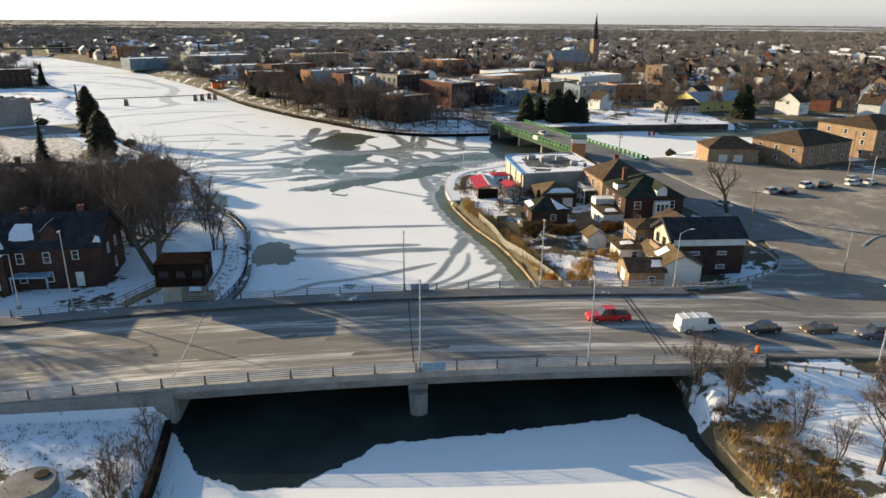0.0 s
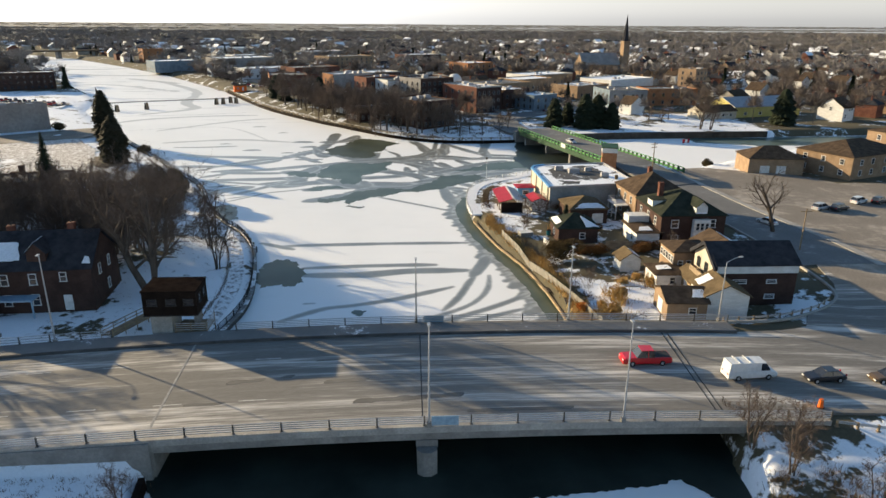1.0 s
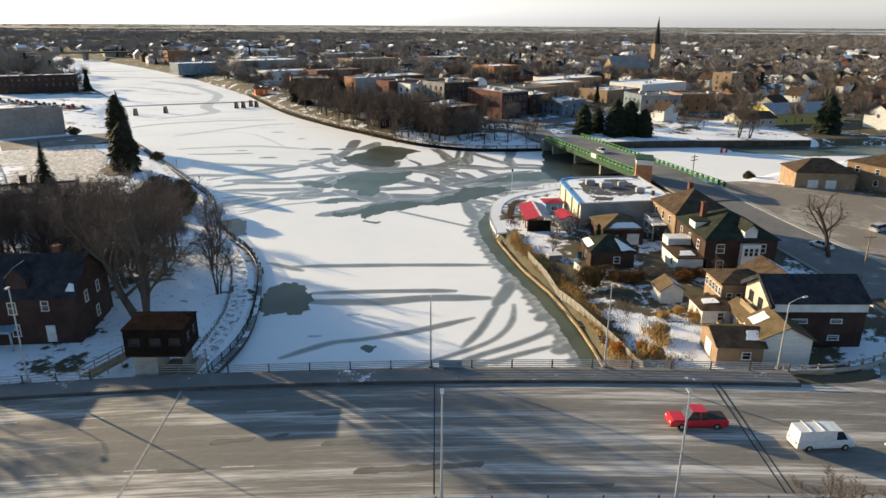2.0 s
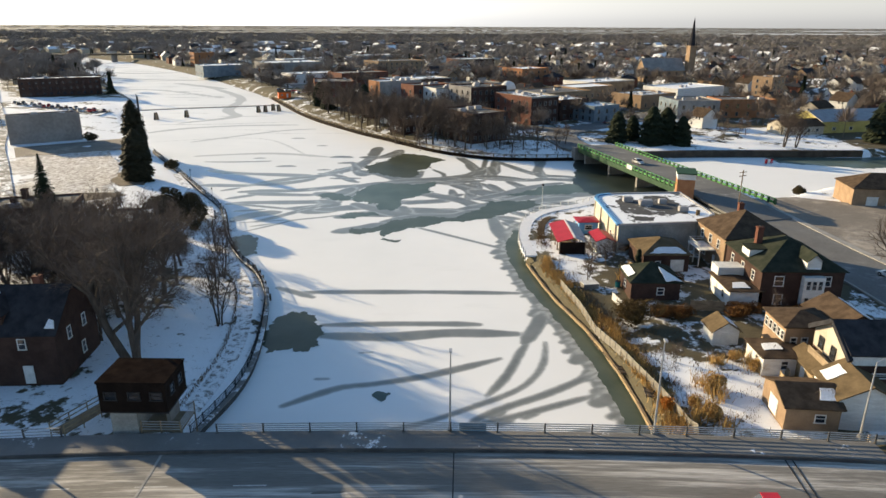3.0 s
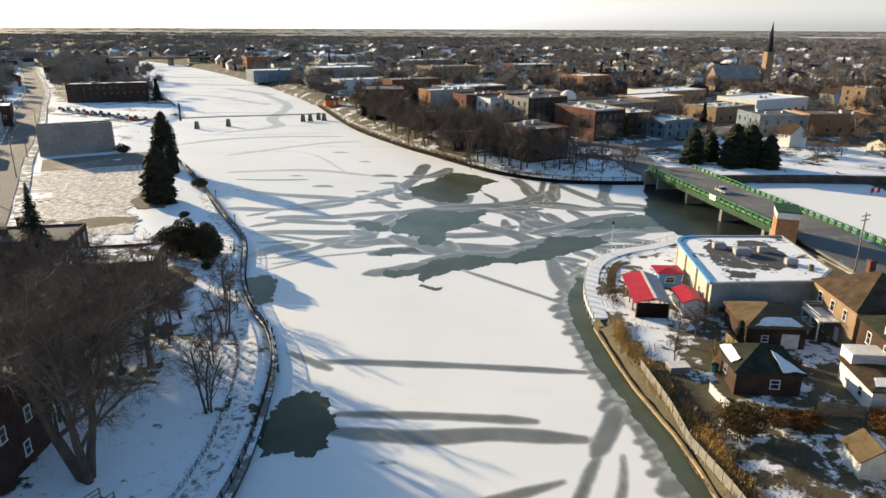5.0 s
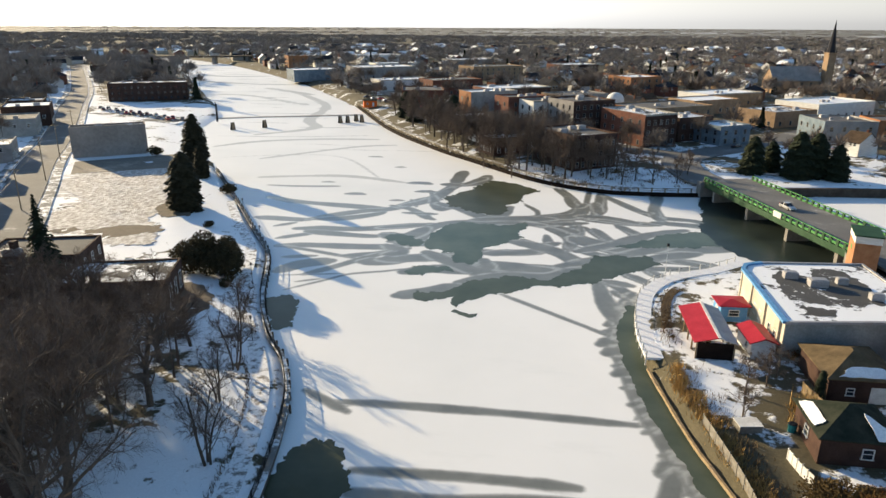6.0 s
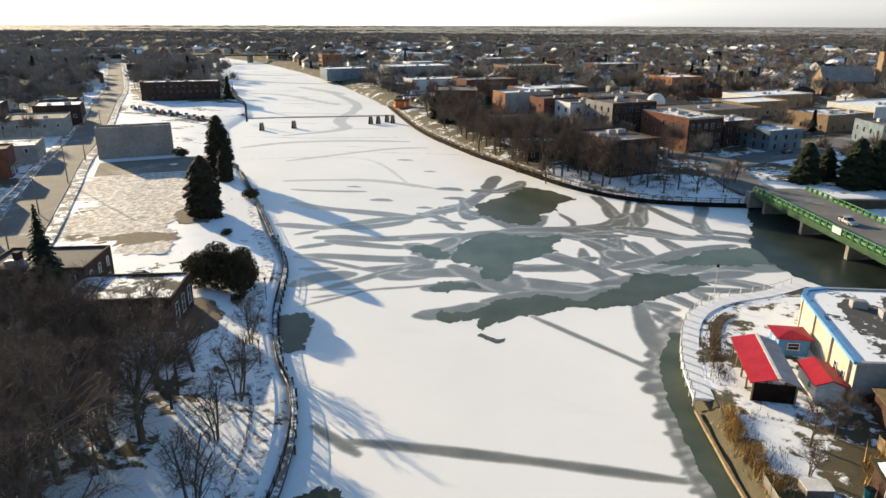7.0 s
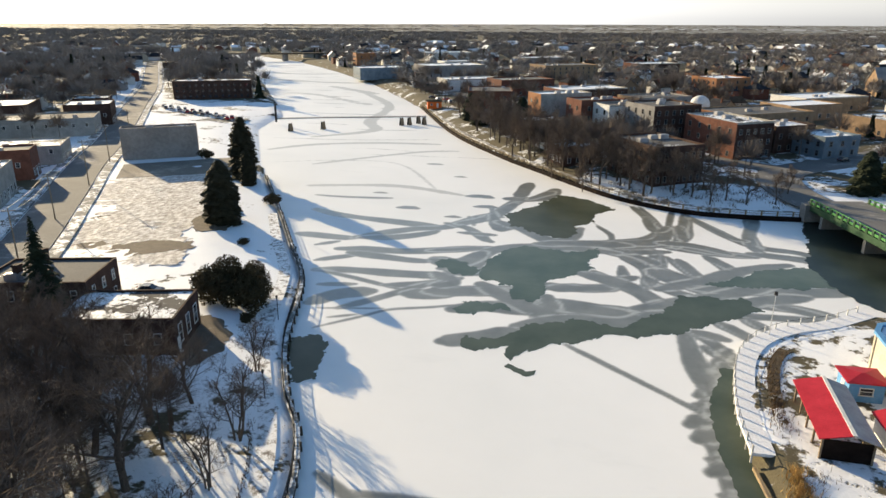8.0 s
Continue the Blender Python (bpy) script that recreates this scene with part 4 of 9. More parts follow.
strip("sidewalk", xs_walk, 88.6, FAR, 0.38, 0.95, bridge_walk, "bare concrete sidewalk with a little snow", "", parent=bridge)
for gy in (69.0, 72.5, 76.0, 79.5, 83.0, 86.5, 90.0):
    strip("girder", xs_deck[::4], gy - 0.25, gy + 0.25, -1.4, 0.8, concrete, "", "", parent=bridge)
pier = Shape().prism([(3.0, 66.9), (3.6, 66.4), (4.4, 66.4), (5.0, 66.9), (5.0, 92.0), (3.0, 92.0)], -1.0, 2.8)
pier.box(2.9, 67.6, 2.7, 5.1, 91.5, 3.5)
part("pier", pier, concrete, bridge)
for x0, x1 in ((-27.5, -23.0), (37.0, 41.0)):
    part("abutment", Shape().box(x0, 67.8, -1, x1, 91.4, 3.3), concrete, bridge)
wing = Shape().add([(-23.2, 67.3, -0.6), (-23.2, 67.3, 4.2), (-62, 67.3, 2.6), (-62, 67.3, 1.2), (-23.2, 67.75, -0.6), (-23.2, 67.75, 4.2), (-62, 67.75, 2.6), (-62, 67.75, 1.2)],
                   [(0, 1, 2, 3), (7, 6, 5, 4), (0, 4, 5, 1), (1, 5, 6, 2), (2, 6, 7, 3), (3, 7, 4, 0)])
part("wing_wall", wing, concrete, bridge)
for jx, slant, half, material in ((-23.9, -0.6, 0.13, pale_concrete), (3.6, 0.3, 0.06, dark_iron), (34.6, 1.1, 0.06, dark_iron), (35.3, 1.1, 0.06, dark_iron)):
    za = float(road_z(jx))
    part("expansion_joint", Shape().prism([(jx - half, 69.4), (jx + half, 69.4), (jx + half + slant, 88.4), (jx - half + slant, 88.4)], za - 0.1, za + 0.012), material, bridge)


def rail_run(parent, pts, posts, rails, post_h=1.05, post_w=0.14, rail_w=0.07, rail_h=0.09, rail_mat=None, post_mat=None):
    """Posts at even steps and rails in lengths between them, along points (x, y, z)."""
    post_data = Shape()
    post_data.box(-post_w / 2, -post_w / 2, 0, post_w / 2, post_w / 2, post_h).box(-post_w, -post_w, 0, post_w, post_w, 0.04)
    post_data = post_data.data("post", post_mat or old_post)
    flat = [(p[0], p[1]) for p in pts]
    dist = np.concatenate([[0], np.cumsum([math.dist(a, b) for a, b in zip(flat, flat[1:])])])
    n = max(1, round(dist[-1] / posts))
    spots = []
    for s in np.linspace(0, dist[-1], n + 1):
        spots.append(tuple(float(np.interp(s, dist, [p[k] for p in pts])) for k in range(3)))
    for s in spots:
        part("post", post_data, None, parent, m=pose(*s))
    for a, b in zip(spots, spots[1:]):
        for h in rails:
            part("rail", Shape().bar((a[0], a[1], a[2] + h), (b[0], b[1], b[2] + h), rail_w, rail_h), rail_mat or steel, parent)


near_rail = thing("bridge_railing", pose(0, 0, 0), "galvanised four-bar bridge railing on a concrete kerb", "railing", "bridge railings")
rail_run(near_rail, [(x, NEAR + 0.25, float(road_z(x)) + 0.16) for x in np.linspace(-62, 46, 28)], 4.75, (0.28, 0.52, 0.76, 1.0))
far_rail = thing("bridge_railing", pose(0, 0, 0), "galvanised four-bar bridge railing beside a snowy sidewalk", "railing", "bridge railings")
rail_run(far_rail, [(x, FAR - 0.2, float(road_z(x)) + 0.38) for x in np.linspace(-20, 46, 18)], 4.75, (0.28, 0.52, 0.76, 1.0))
west_rail = thing("bridge_railing", pose(0, 0, 0), "galvanised sidewalk railing along the west approach", "railing", "bridge railings")
rail_run(west_rail, [(x, FAR - 0.1, float(road_z(x)) + 0.38) for x in np.linspace(-75, -36, 12)], 4.0, (0.3, 0.65, 1.0))
for x, y in ((5.8, NEAR + 0.12), (5.8, FAR - 0.05)):
    z = float(road_z(x)) + 0.2
    tagged(part("railing_panel", Shape().box(x - 1.35, y - 0.04, z, x + 1.35, y + 0.04, z + 1.05), blue_wall), "pale blue metal panel set in the bridge railing", "panel", "railing panels")
# guard rail past the bridge's end
guard = thing("guard_rail", pose(0, 0, 0), "low wooden-post guard rail with a steel beam", "guard rail")
gpts = [(46.5, 67.4), (52, 66.6), (58, 65.6), (63, 64.5)]
rail_run(guard, [(p[0], p[1], at_ground(*p) - 0.05) for p in gpts], 2.0, (0.55,), 0.75, 0.22, 0.06, 0.3, steel, timber)
bend = thing("guard_rail", pose(0, 0, 0), "low steel guard rail along a curved snowy kerb", "guard rail")
gpts = [(46, 92.4), (52, 93.2), (58, 95.2), (63, 98), (67, 101.4)]
rail_run(bend, [(p[0], p[1], float(road_z(p[0])) - 0.05) for p in gpts], 2.4, (0.5,), 0.7, 0.2, 0.06, 0.28, steel, timber)


def lamp_post(x, y, z, h, arm=0.0, turn=0.0, material=None, label="tall tapered steel lamp post on the bridge"):
    lp = thing("street_lamp", pose(x, y, z, 0, 0, turn), label, "street lamp", "lamp posts")
    part("base", Shape().box(-0.22, -0.22, 0, 0.22, 0.22, 0.5), concrete, lp)
    part("pole", Shape().tube((0, 0, 0.5), (0, 0, h), 0.13, 0.06, 8), material or steel, lp)
    if arm:
        a = Shape().tube((0, 0, h - 0.1), (arm * 0.6, 0, h + 0.35), 0.05, 0.045, 6).tube((arm * 0.6, 0, h + 0.35), (arm, 0, h + 0.4), 0.045, 0.04, 6)
        part("arm", a, material or steel, lp)
    part("luminaire", Shape().box(arm - 0.1, -0.14, h + 0.33 if arm else h, arm + 0.55, 0.14, h + 0.48 if arm else h + 0.15), steel, lp, "grey lamp head")
    return lp


for x, y, h, arm, turn in ((4.2, NEAR + 0.1, 11.0, 0, 90), (23.9, NEAR + 0.1, 11.0, 0, 90), (3.5, FAR + 0.1, 9.2, 0, -90), (24.0, FAR + 0.1, 10.6, 0, -90), (-43.4, FAR + 0.3, 12.0, 0, -90)):
    lamp_post(x, y, float(road_z(x)) + 0.1, h, arm, turn)
lamp_post(45.9, 93.6, 3.7, 8.8, 2.2, 20, label="grey street lamp with a short arm beside a garage")
lamp_post(77.9, 98.5, 2.7, 8.0, 2.5, 160, label="grey street lamp with an arm at the junction")
lamp_post(61.0, 67.8, 3.2, 10.6, 2.0, 200, label="grey street lamp with a small green sign")
lamp_post(-52.5, 95.5, 2.6, 8.5, 1.8, -90, label="grey street lamp with an arm before a brick house")

# lane lines, kerb lines and the walks east of the bridge
for k in range(7):
    x = -70 + k * 9.0
    for y in (74.2, 83.6):
        z = float(road_z(x)) + 0.006
        part_ob = part("lane_dash", Shape().add([(x, y - 0.08, z), (x + 3, y - 0.08, float(road_z(x + 3)) + 0.006), (x + 3, y + 0.08, float(road_z(x + 3)) + 0.006), (x, y + 0.08, z)], [(0, 1, 2, 3)]), road_paint)
        tagged(part_ob, "worn white lane dash on asphalt", "road marking", "lane dashes")

stain_edge = lead_material("road_stain", (0.085, 0.080, 0.072), (0.15, 0.14, 0.125), 0.9, 0.8)


def road_stain(pts, width):
    """A dark worn patch along the lane."""
    line = resample(pts, 0.7)
    n = len(line)
    verts, faces, edge = [], [], []
    for i, p in enumerate(line):
        for k in (-1.2, 0, 1.2):
            y = p[1] + k * width * (0.5 + 0.2 * noise.noise((p[0] * 0.7, p[1], 2.0)))
            verts.append((p[0], y, float(road_z(p[0])) + 0.009))
            edge.append(abs(k) if 0 < i < n - 1 else 1.2)
    for i in range(n - 1):
        for k in (0, 1):
            a = 3 * i + k
            faces.append((a, a + 3, a + 4, a + 1))
    data = Shape().add(verts, faces).data("road_stain", stain_edge)
    data.attributes.new("edge", "FLOAT", "POINT").data.foreach_set("value", edge)
    tagged(new("road_stain", data), "dark worn stain along a traffic lane", "stain", "stains on the road")


for pts, w in (([(-18.5, 78.2), (-15.5, 78.4), (-13, 78.6)], 1.1), ([(-12.5, 78.9), (-10, 79.1)], 0.9), ([(-7.5, 77.4), (-4, 77.5), (-1.5, 77.6)], 0.9), ([(1.0, 76.6), (2.2, 76.6)], 0.6), ([(-4, 73.0), (1, 73.2), (6, 73.6), (9, 73.7)], 1.3),
               ([(-22, 74.0), (-19, 73.8), (-17, 74.0)], 0.8), ([(8, 70.4), (14, 70.5), (20, 70.6)], 0.8), ([(-9, 82.5), (-5, 82.6)], 0.5)):
    road_stain(pts, w)
LOT_Z = 2.8
ROAD2 = [(75, 118), (72, 117.5), (71.5, 135), (70, 150), (66, 180), (62, 200), (77, 200), (80, 175), (82, 154), (86, 130), (88, 118)]
tagged(part("road", Shape().prism(ROAD2, LOT_Z - 0.4, LOT_Z), street_mat), "asphalt side street between houses and a car park", "road", kind="structure")
LOT = [(75, 52), (75, 117.9), (88, 117.9), (86, 130), (82, 154), (80, 175), (78, 198), (90, 200), (112, 189), (118, 179), (150, 179), (320, 179), (320, 30), (75, 45)]
tagged(part("car_park", Shape().prism(LOT, LOT_Z - 0.4, LOT_Z - 0.004), lot_mat), "wide worn asphalt car park", "car park", kind="structure")
for nm, line, w in (("kerb", [(86.5, 117), (86.4, 130), (82.6, 154), (80.7, 175), (79, 197)], 1.6), ("kerb", [(92, 113), (102, 119.5), (125, 122), (180, 118)], 0.5)):
    tagged(part(nm, Shape().ribbon(resample(line, 4), w, LOT_Z - 0.1, 0.22), pale_concrete), "pale concrete kerb between street and car park", "kerb", kind="structure")
tagged(part("kerb", Shape().ribbon(resample([(46, 92.2), (54, 93.2), (61, 96.2), (67.5, 101), (70.8, 106.5), (71.6, 117), (70.9, 135), (69.4, 150), (65.4, 180)], 3), 0.4,
                                   [max(2.8, float(road_z(p[0]))) - 0.2 for p in resample([(46, 92.2), (54, 93.2), (61, 96.2), (67.5, 101), (70.8, 106.5), (71.6, 117), (70.9, 135), (69.4, 150), (65.4, 180)], 3)], 0.36),
             pale_concrete), "pale concrete kerb round the corner", "kerb", kind="structure")

# the street up the west bank
WEST_STREET = [(-75, 120), (-103, 175), (-133, 222), (-159, 261), (-184.5, 303), (-248, 398), (-311, 492), (-468, 704)]
tagged(part("road", Shape().ribbon(resample(WEST_STREET, 6), 10.5, 1.9, 0.36), street_mat), "straight asphalt street with snowy edges", "road", kind="structure")
for d in (7.0, -7.0):
    tagged(part("pavement", Shape().ribbon(offset_line(resample(WEST_STREET, 6), d), 2.6, 1.95, 0.42), walk_mat), "concrete pavement dusted with snow", "pavement", kind="structure")

# ---- builders: buildings ----
window_cache = {}


def window_data(w, h, trim):
    key = (round(w, 2), round(h, 2), trim.name)
    if key not in window_cache:
        b = 0.11
        fr = Shape()
        fr.box(-w / 2, -0.09, 0, -w / 2 + b, 0.02, h).box(w / 2 - b, -0.09, 0, w / 2, 0.02, h)
        fr.box(-w / 2 + b, -0.09, h - b, w / 2 - b, 0.02, h).box(-w / 2 - 0.06, -0.14, -0.08, w / 2 + 0.06, 0.02, 0.02)
        fr.box(-w / 2 + b, -0.07, h * 0.5 - 0.035, w / 2 - b, 0.0, h * 0.5 + 0.035)
        pn = Shape().box(-w / 2 + b, -0.03, 0.02, w / 2 - b, 0.0, h - b)
        window_cache[key] = (fr.data("window", trim), pn.data("pane", pane_mat))
    return window_cache[key]


def face_pose(face, w, d, u, z):
    return {"S": pose(u, -d / 2, z), "N": pose(-u, d / 2, z, 0, 0, 180), "E": pose(w / 2, u, z, 0, 0, 90), "W": pose(-w / 2, -u, z, 0, 0, -90)}[face]


def add_window(parent, face, w, d, u, z, ww, hh, trim=None):
    fr, pn = window_data(ww, hh, trim or trim_mat)
    ob = part("window", fr, None, parent, m=face_pose(face, w, d, u, z))
    part("pane", pn, None, ob)


door_cache = {}


def add_door(parent, face, w, d, u, z=0.0, ww=1.0, hh=2.1, material=None):
    key = (round(ww, 2), round(hh, 2), (material or trim_mat).name)
    if key not in door_cache:
        door_cache[key] = Shape().box(-ww / 2, -0.06, 0, ww / 2, 0.02, hh).box(-ww / 2 + 0.12, -0.075, 0.2, ww / 2 - 0.12, -0.06, hh * 0.45).box(
            -ww / 2 + 0.12, -0.075, hh * 0.55, ww / 2 - 0.12, -0.06, hh - 0.15).data("door", material or trim_mat)
    part("door", door_cache[key], None, parent, m=face_pose(face, w, d, u, z))


def gable_roof(w, d, h, rise, o=0.35, t=0.16):
    """Ridge along y."""
    k = rise / (w / 2)
    e = h - o * k
    return Shape().along_y([(-w / 2 - o, e), (0, h + rise), (w / 2 + o, e), (w / 2 + o, e + t), (0, h + rise + t * 1.15), (-w / 2 - o, e + t)][::-1], -d / 2 - o, d / 2 + o)


def hip_roof(w, d, h, rise, o=0.4, t=0.14):
    a, b = w / 2 + o, d / 2 + o
    run = min(a, b)
    rx, ry = max(a - run, 0.02), max(b - run, 0.02)
    v = [(-a, -b, h), (a, -b, h), (a, b, h), (-a, b, h), (-a, -b, h + t), (a, -b, h + t), (a, b, h + t), (-a, b, h + t),
         (-rx, -ry, h + rise), (rx, -ry, h + rise), (rx, ry, h + rise), (-rx, ry, h + rise)]
    f = [(3, 2, 1, 0), (0, 1, 5, 4), (1, 2, 6, 5), (2, 3, 7, 6), (3, 0, 4, 7), (4, 5, 9, 8), (5, 6, 10, 9), (6, 7, 11, 10), (7, 4, 8, 11), (8, 9, 10, 11)]
    return Shape().add(v, f)


def snow_patch(parent, corners, seed=0):
    """A ragged slab of snow on a roof slope, between corners in order."""
    c = [Vector(p) for p in corners]
    n = (c[1] - c[0]).cross(c[2] - c[0]).normalized()
    if n.z < 0:
        n = -n
        c = c[::-1]
    rim = []
    for p, q in zip(c, c[1:] + c[:1]):
        k = max(3, int((q - p).length / 0.5))
        for i in range(k):
            s = p + (q - p) * (i / k)
            mid = sum(c, Vector()) / len(c)
            s = s + (mid - s) * (0.12 + 0.16 * noise.noise((s.x * 0.9 + seed, s.y * 0.9, s.z)))
            rim.append(s)
    m = len(rim)
    sh = Shape().add([tuple(p + n * 0.01) for p in rim] + [tuple(p + n * 0.08) for p in rim],
                     [list(range(m, 2 * m))] + [(i, (i + 1) % m, m + (i + 1) % m, m + i) for i in range(m)])
    return part("snow_patch", sh, snow_mat, parent, "slab of snow left on the roof")


def chimney(parent, x, y, z0, z1, s=0.7, material=None):
    ch = part("chimney", Shape().box(x - s / 2, y - s / 2, z0, x + s / 2, y + s / 2, z1).box(x - s / 2 - 0.08, y - s / 2 - 0.08, z1 - 0.2, x + s / 2 + 0.08, y + s / 2 + 0.08, z1 - 0.05),
              material or brick_red, parent)
    part("flue", Shape().tube((x, y, z1 - 0.05), (x, y, z1 + 0.25), 0.14, 0.12, 8), dark_iron, ch)


def house(x, y, z, turn, w, d, h, rise, style, wall_m, roof_m, label, name="house", wins=(), doors=(), chim=(), snow=(), trim=None, group=""):
    """A house; style is gable (ridge along its depth), side (ridge along its width) or hip. wins: face, offset, height, width, tall."""
    hs = thing(name, pose(x, y, z, 0, 0, turn), label, name.replace("_", " "), group)
    sh = Shape()
    if style == "gable":
        sh.along_y([(-w / 2, -0.6), (w / 2, -0.6), (w / 2, h), (0, h + rise), (-w / 2, h)], -d / 2, d / 2)
        part("wall", sh, wall_m, hs)
        part("roof", gable_roof(w, d, h, rise), roof_m, hs)
    elif style == "side":
        sh.along_y([(-d / 2, -0.6), (d / 2, -0.6), (d / 2, h), (0, h + rise), (-d / 2, h)], -w / 2, w / 2)
        part("wall", sh, wall_m, hs, m=pose(0, 0, 0, 0, 0, 90))
        part("roof", gable_roof(d, w, h, rise), roof_m, hs, m=pose(0, 0, 0, 0, 0, 90))
    else:
        part("wall", sh.box(-w / 2, -d / 2, -0.6, w / 2, d / 2, h), wall_m, hs)
        part("roof", hip_roof(w, d, h, rise), roof_m, hs)
    for face, u, zz_, ww, hh in wins:
        add_window(hs, face, w, d, u, zz_, ww, hh, trim)
    for dd in doors:
        add_door(hs, dd[0], w, d, dd[1], 0.0, *(dd[2:]))
    for c in chim:
        chimney(hs, *c)
    for i, s in enumerate(snow):
        snow_patch(hs, s, i * 3.1 + x)
    return hs


def block(x, y, z, turn, w, d, h, wall_m, roof_m, label, name="building", rows=(), doors=(), parapet=0.45, cornice=None, units=0, seed=0, south=None, west=None, trim=None, group=""):
    """A flat-roofed building; rows: face, count, height, width, tall. south or west: a facing of another material."""
    b = thing(name, pose(x, y, z, 0, 0, turn), label, name.replace("_", " "), group)
    part("wall", Shape().box(-w / 2, -d / 2, -0.8, w / 2, d / 2, h), wall_m, b)
    part("roof", Shape().box(-w / 2 + 0.3, -d / 2 + 0.3, h, w / 2 - 0.3, d / 2 - 0.3, h + 0.06), roof_m, b)
    ring = Shape()
    ring.box(-w / 2, -d / 2, h, w / 2, -d / 2 + 0.3, h + parapet).box(-w / 2, d / 2 - 0.3, h, w / 2, d / 2, h + parapet)
    ring.box(-w / 2, -d / 2 + 0.3, h, -w / 2 + 0.3, d / 2 - 0.3, h + parapet).box(w / 2 - 0.3, -d / 2 + 0.3, h, w / 2, d / 2 - 0.3, h + parapet)
    part("parapet", ring, cornice or wall_m, b)
    if south:
        part("facing", Shape().box(-w / 2 + 0.02, -d / 2 - 0.05, -0.8, w / 2 - 0.02, -d / 2, h + parapet - 0.05), south, b)
    if west:
        part("facing", Shape().box(-w / 2 - 0.05, -d / 2 + 0.02, -0.8, -w / 2, d / 2 - 0.02, h + parapet - 0.05), west, b)
    for face, n, zz_, ww, hh in rows:
        span = w if face in "SN" else d
        for i in range(n):
            fr, pn = window_data(ww, hh, trim or trim_mat)
            mm = face_pose(face, w + (0.1 if west else 0), d + (0.1 if south else 0), (i + 0.5) / n * (span - 0.8) - (span - 0.8) / 2, zz_)
            ob = part("window", fr, None, b, m=mm)
            part("pane", pn, None, ob)
    for dd in doors:
        add_door(b, dd[0], w, d, dd[1], 0.0, *(dd[2:]))
    rnd = random.Random(seed)
    for _ in range(units):
        ux, uy, us = rnd.uniform(-w / 3, w / 3), rnd.uniform(-d / 3, d / 3), rnd.uniform(0.6, 1.5)
        part("roof_unit", Shape().box(ux - us, uy - us * 0.6, h + 0.06, ux + us, uy + us * 0.6, h + 0.5 + us * 0.5).box(ux - us * 0.7, uy - us * 0.4, h + 0.5 + us * 0.5, ux + us * 0.7, uy + us * 0.4, h + 0.6 + us * 0.5),
             grey_metal, b)
    return b


# ---- builders: plants ----
def bare_tree_data(seed, h, spread, r, trunks=1, limbs=7, twigs=6, lean=0.12, first=0.28, sprays=4, blade=0.014):
    """A leafless tree: trunk and limbs in one mesh, twigs in another."""
    rnd = random.Random(seed)
    wood, fine = Shape(), Shape()

    def turned(d, amount):
        a = Vector((rnd.gauss(0, 1), rnd.gauss(0, 1), rnd.gauss(0, 1)))
        a = (a - d * a.dot(d)).normalized()
        return (d * math.cos(amount) + a * math.sin(amount)).normalized()

    def spray(p, d, length, wide):
        """A tapering twig and finer ones off it, each a thin blade."""
        q = p + d * length
        u = turned(d, 1.5708) * wide
        fine.add([tuple(p - u), tuple(p + u), tuple(q)], [(0, 1, 2)])
        for k in range(sprays):
            t = 0.15 + 0.85 * (k + rnd.random()) / sprays
            c, e = p.lerp(q, t), turned(d, rnd.uniform(0.3, 0.9))
            u = turned(e, 1.5708) * blade
            fine.add([tuple(c - u), tuple(c + u), tuple(c + e * length * rnd.uniform(0.45, 0.85))], [(0, 1, 2)])

    def limb(p, d, length, rad, level):
        if level == 4:
            return spray(p, d, length * 1.15, rad * 1.2)
        segs = (5, 4, 3, 2)[level]
        kids = (0, 5, 5, twigs)[level]
        spots = []
        for i in range(segs):
            d2 = turned(d, rnd.uniform(0.05, 0.22))
            d2 = (d2 + Vector((0, 0, 0.10 if level < 3 else 0.05))).normalized()
            q = p + d2 * (length / segs)
            r1 = rad * (1 - 0.75 * (i + 1) / segs) if level else rad * (1 - 0.55 * (i + 1) / segs)
            (wood if level < 3 else fine).tube(p, q, rad * (1 - 0.75 * i / segs) if level else rad * (1 - 0.55 * i / segs), max(r1, 0.012), (7, 6, 4, 3)[level], False)
            spots.append((p, q, d2))
            p, d = q, d2
        if level == 0:
            for k in range(limbs):
                t = first + (1 - first) * (k + rnd.random() * 0.6) / limbs
                a, b, dd = spots[min(int(t * segs), segs - 1)]
                az = k * 2.4 + rnd.uniform(-0.5, 0.5)
                up = rnd.uniform(0.55, 1.1) + 0.5 * t
                dn = Vector((math.cos(az), math.sin(az), up)).normalized()
                limb(a.lerp(b, (t * segs) % 1.0), dn, spread * rnd.uniform(0.75, 1.1) * (1.25 - 0.5 * t), rad * rnd.uniform(0.35, 0.5), 1)
        else:
            for k in range(kids):
                t = 0.25 + 0.75 * (k + rnd.random()) / kids
                a, b, dd = spots[min(int(t * segs), segs - 1)]
                limb(a.lerp(b, (t * segs) % 1.0), turned(dd, rnd.uniform(0.5, 0.95)), length * rnd.uniform(0.38, 0.6), max(rad * 0.42, 0.016), level + 1)

    for k in range(trunks):
        az = 2 * math.pi * k / max(trunks, 1) + seed
        tilt = lean * (2.2 if trunks > 1 else 1)
        limb(Vector((0.3 * math.cos(az) * (trunks > 1), 0.3 * math.sin(az) * (trunks > 1), -0.3)),
             Vector((math.cos(az) * tilt, math.sin(az) * tilt, 1)).normalized(), h * 0.72 * rnd.uniform(0.9, 1.05), r * (1 if k == 0 else 0.8), 0)
    return wood.data("trunk", bark), fine.data("crown", twig_mat)


tree_kinds = {}


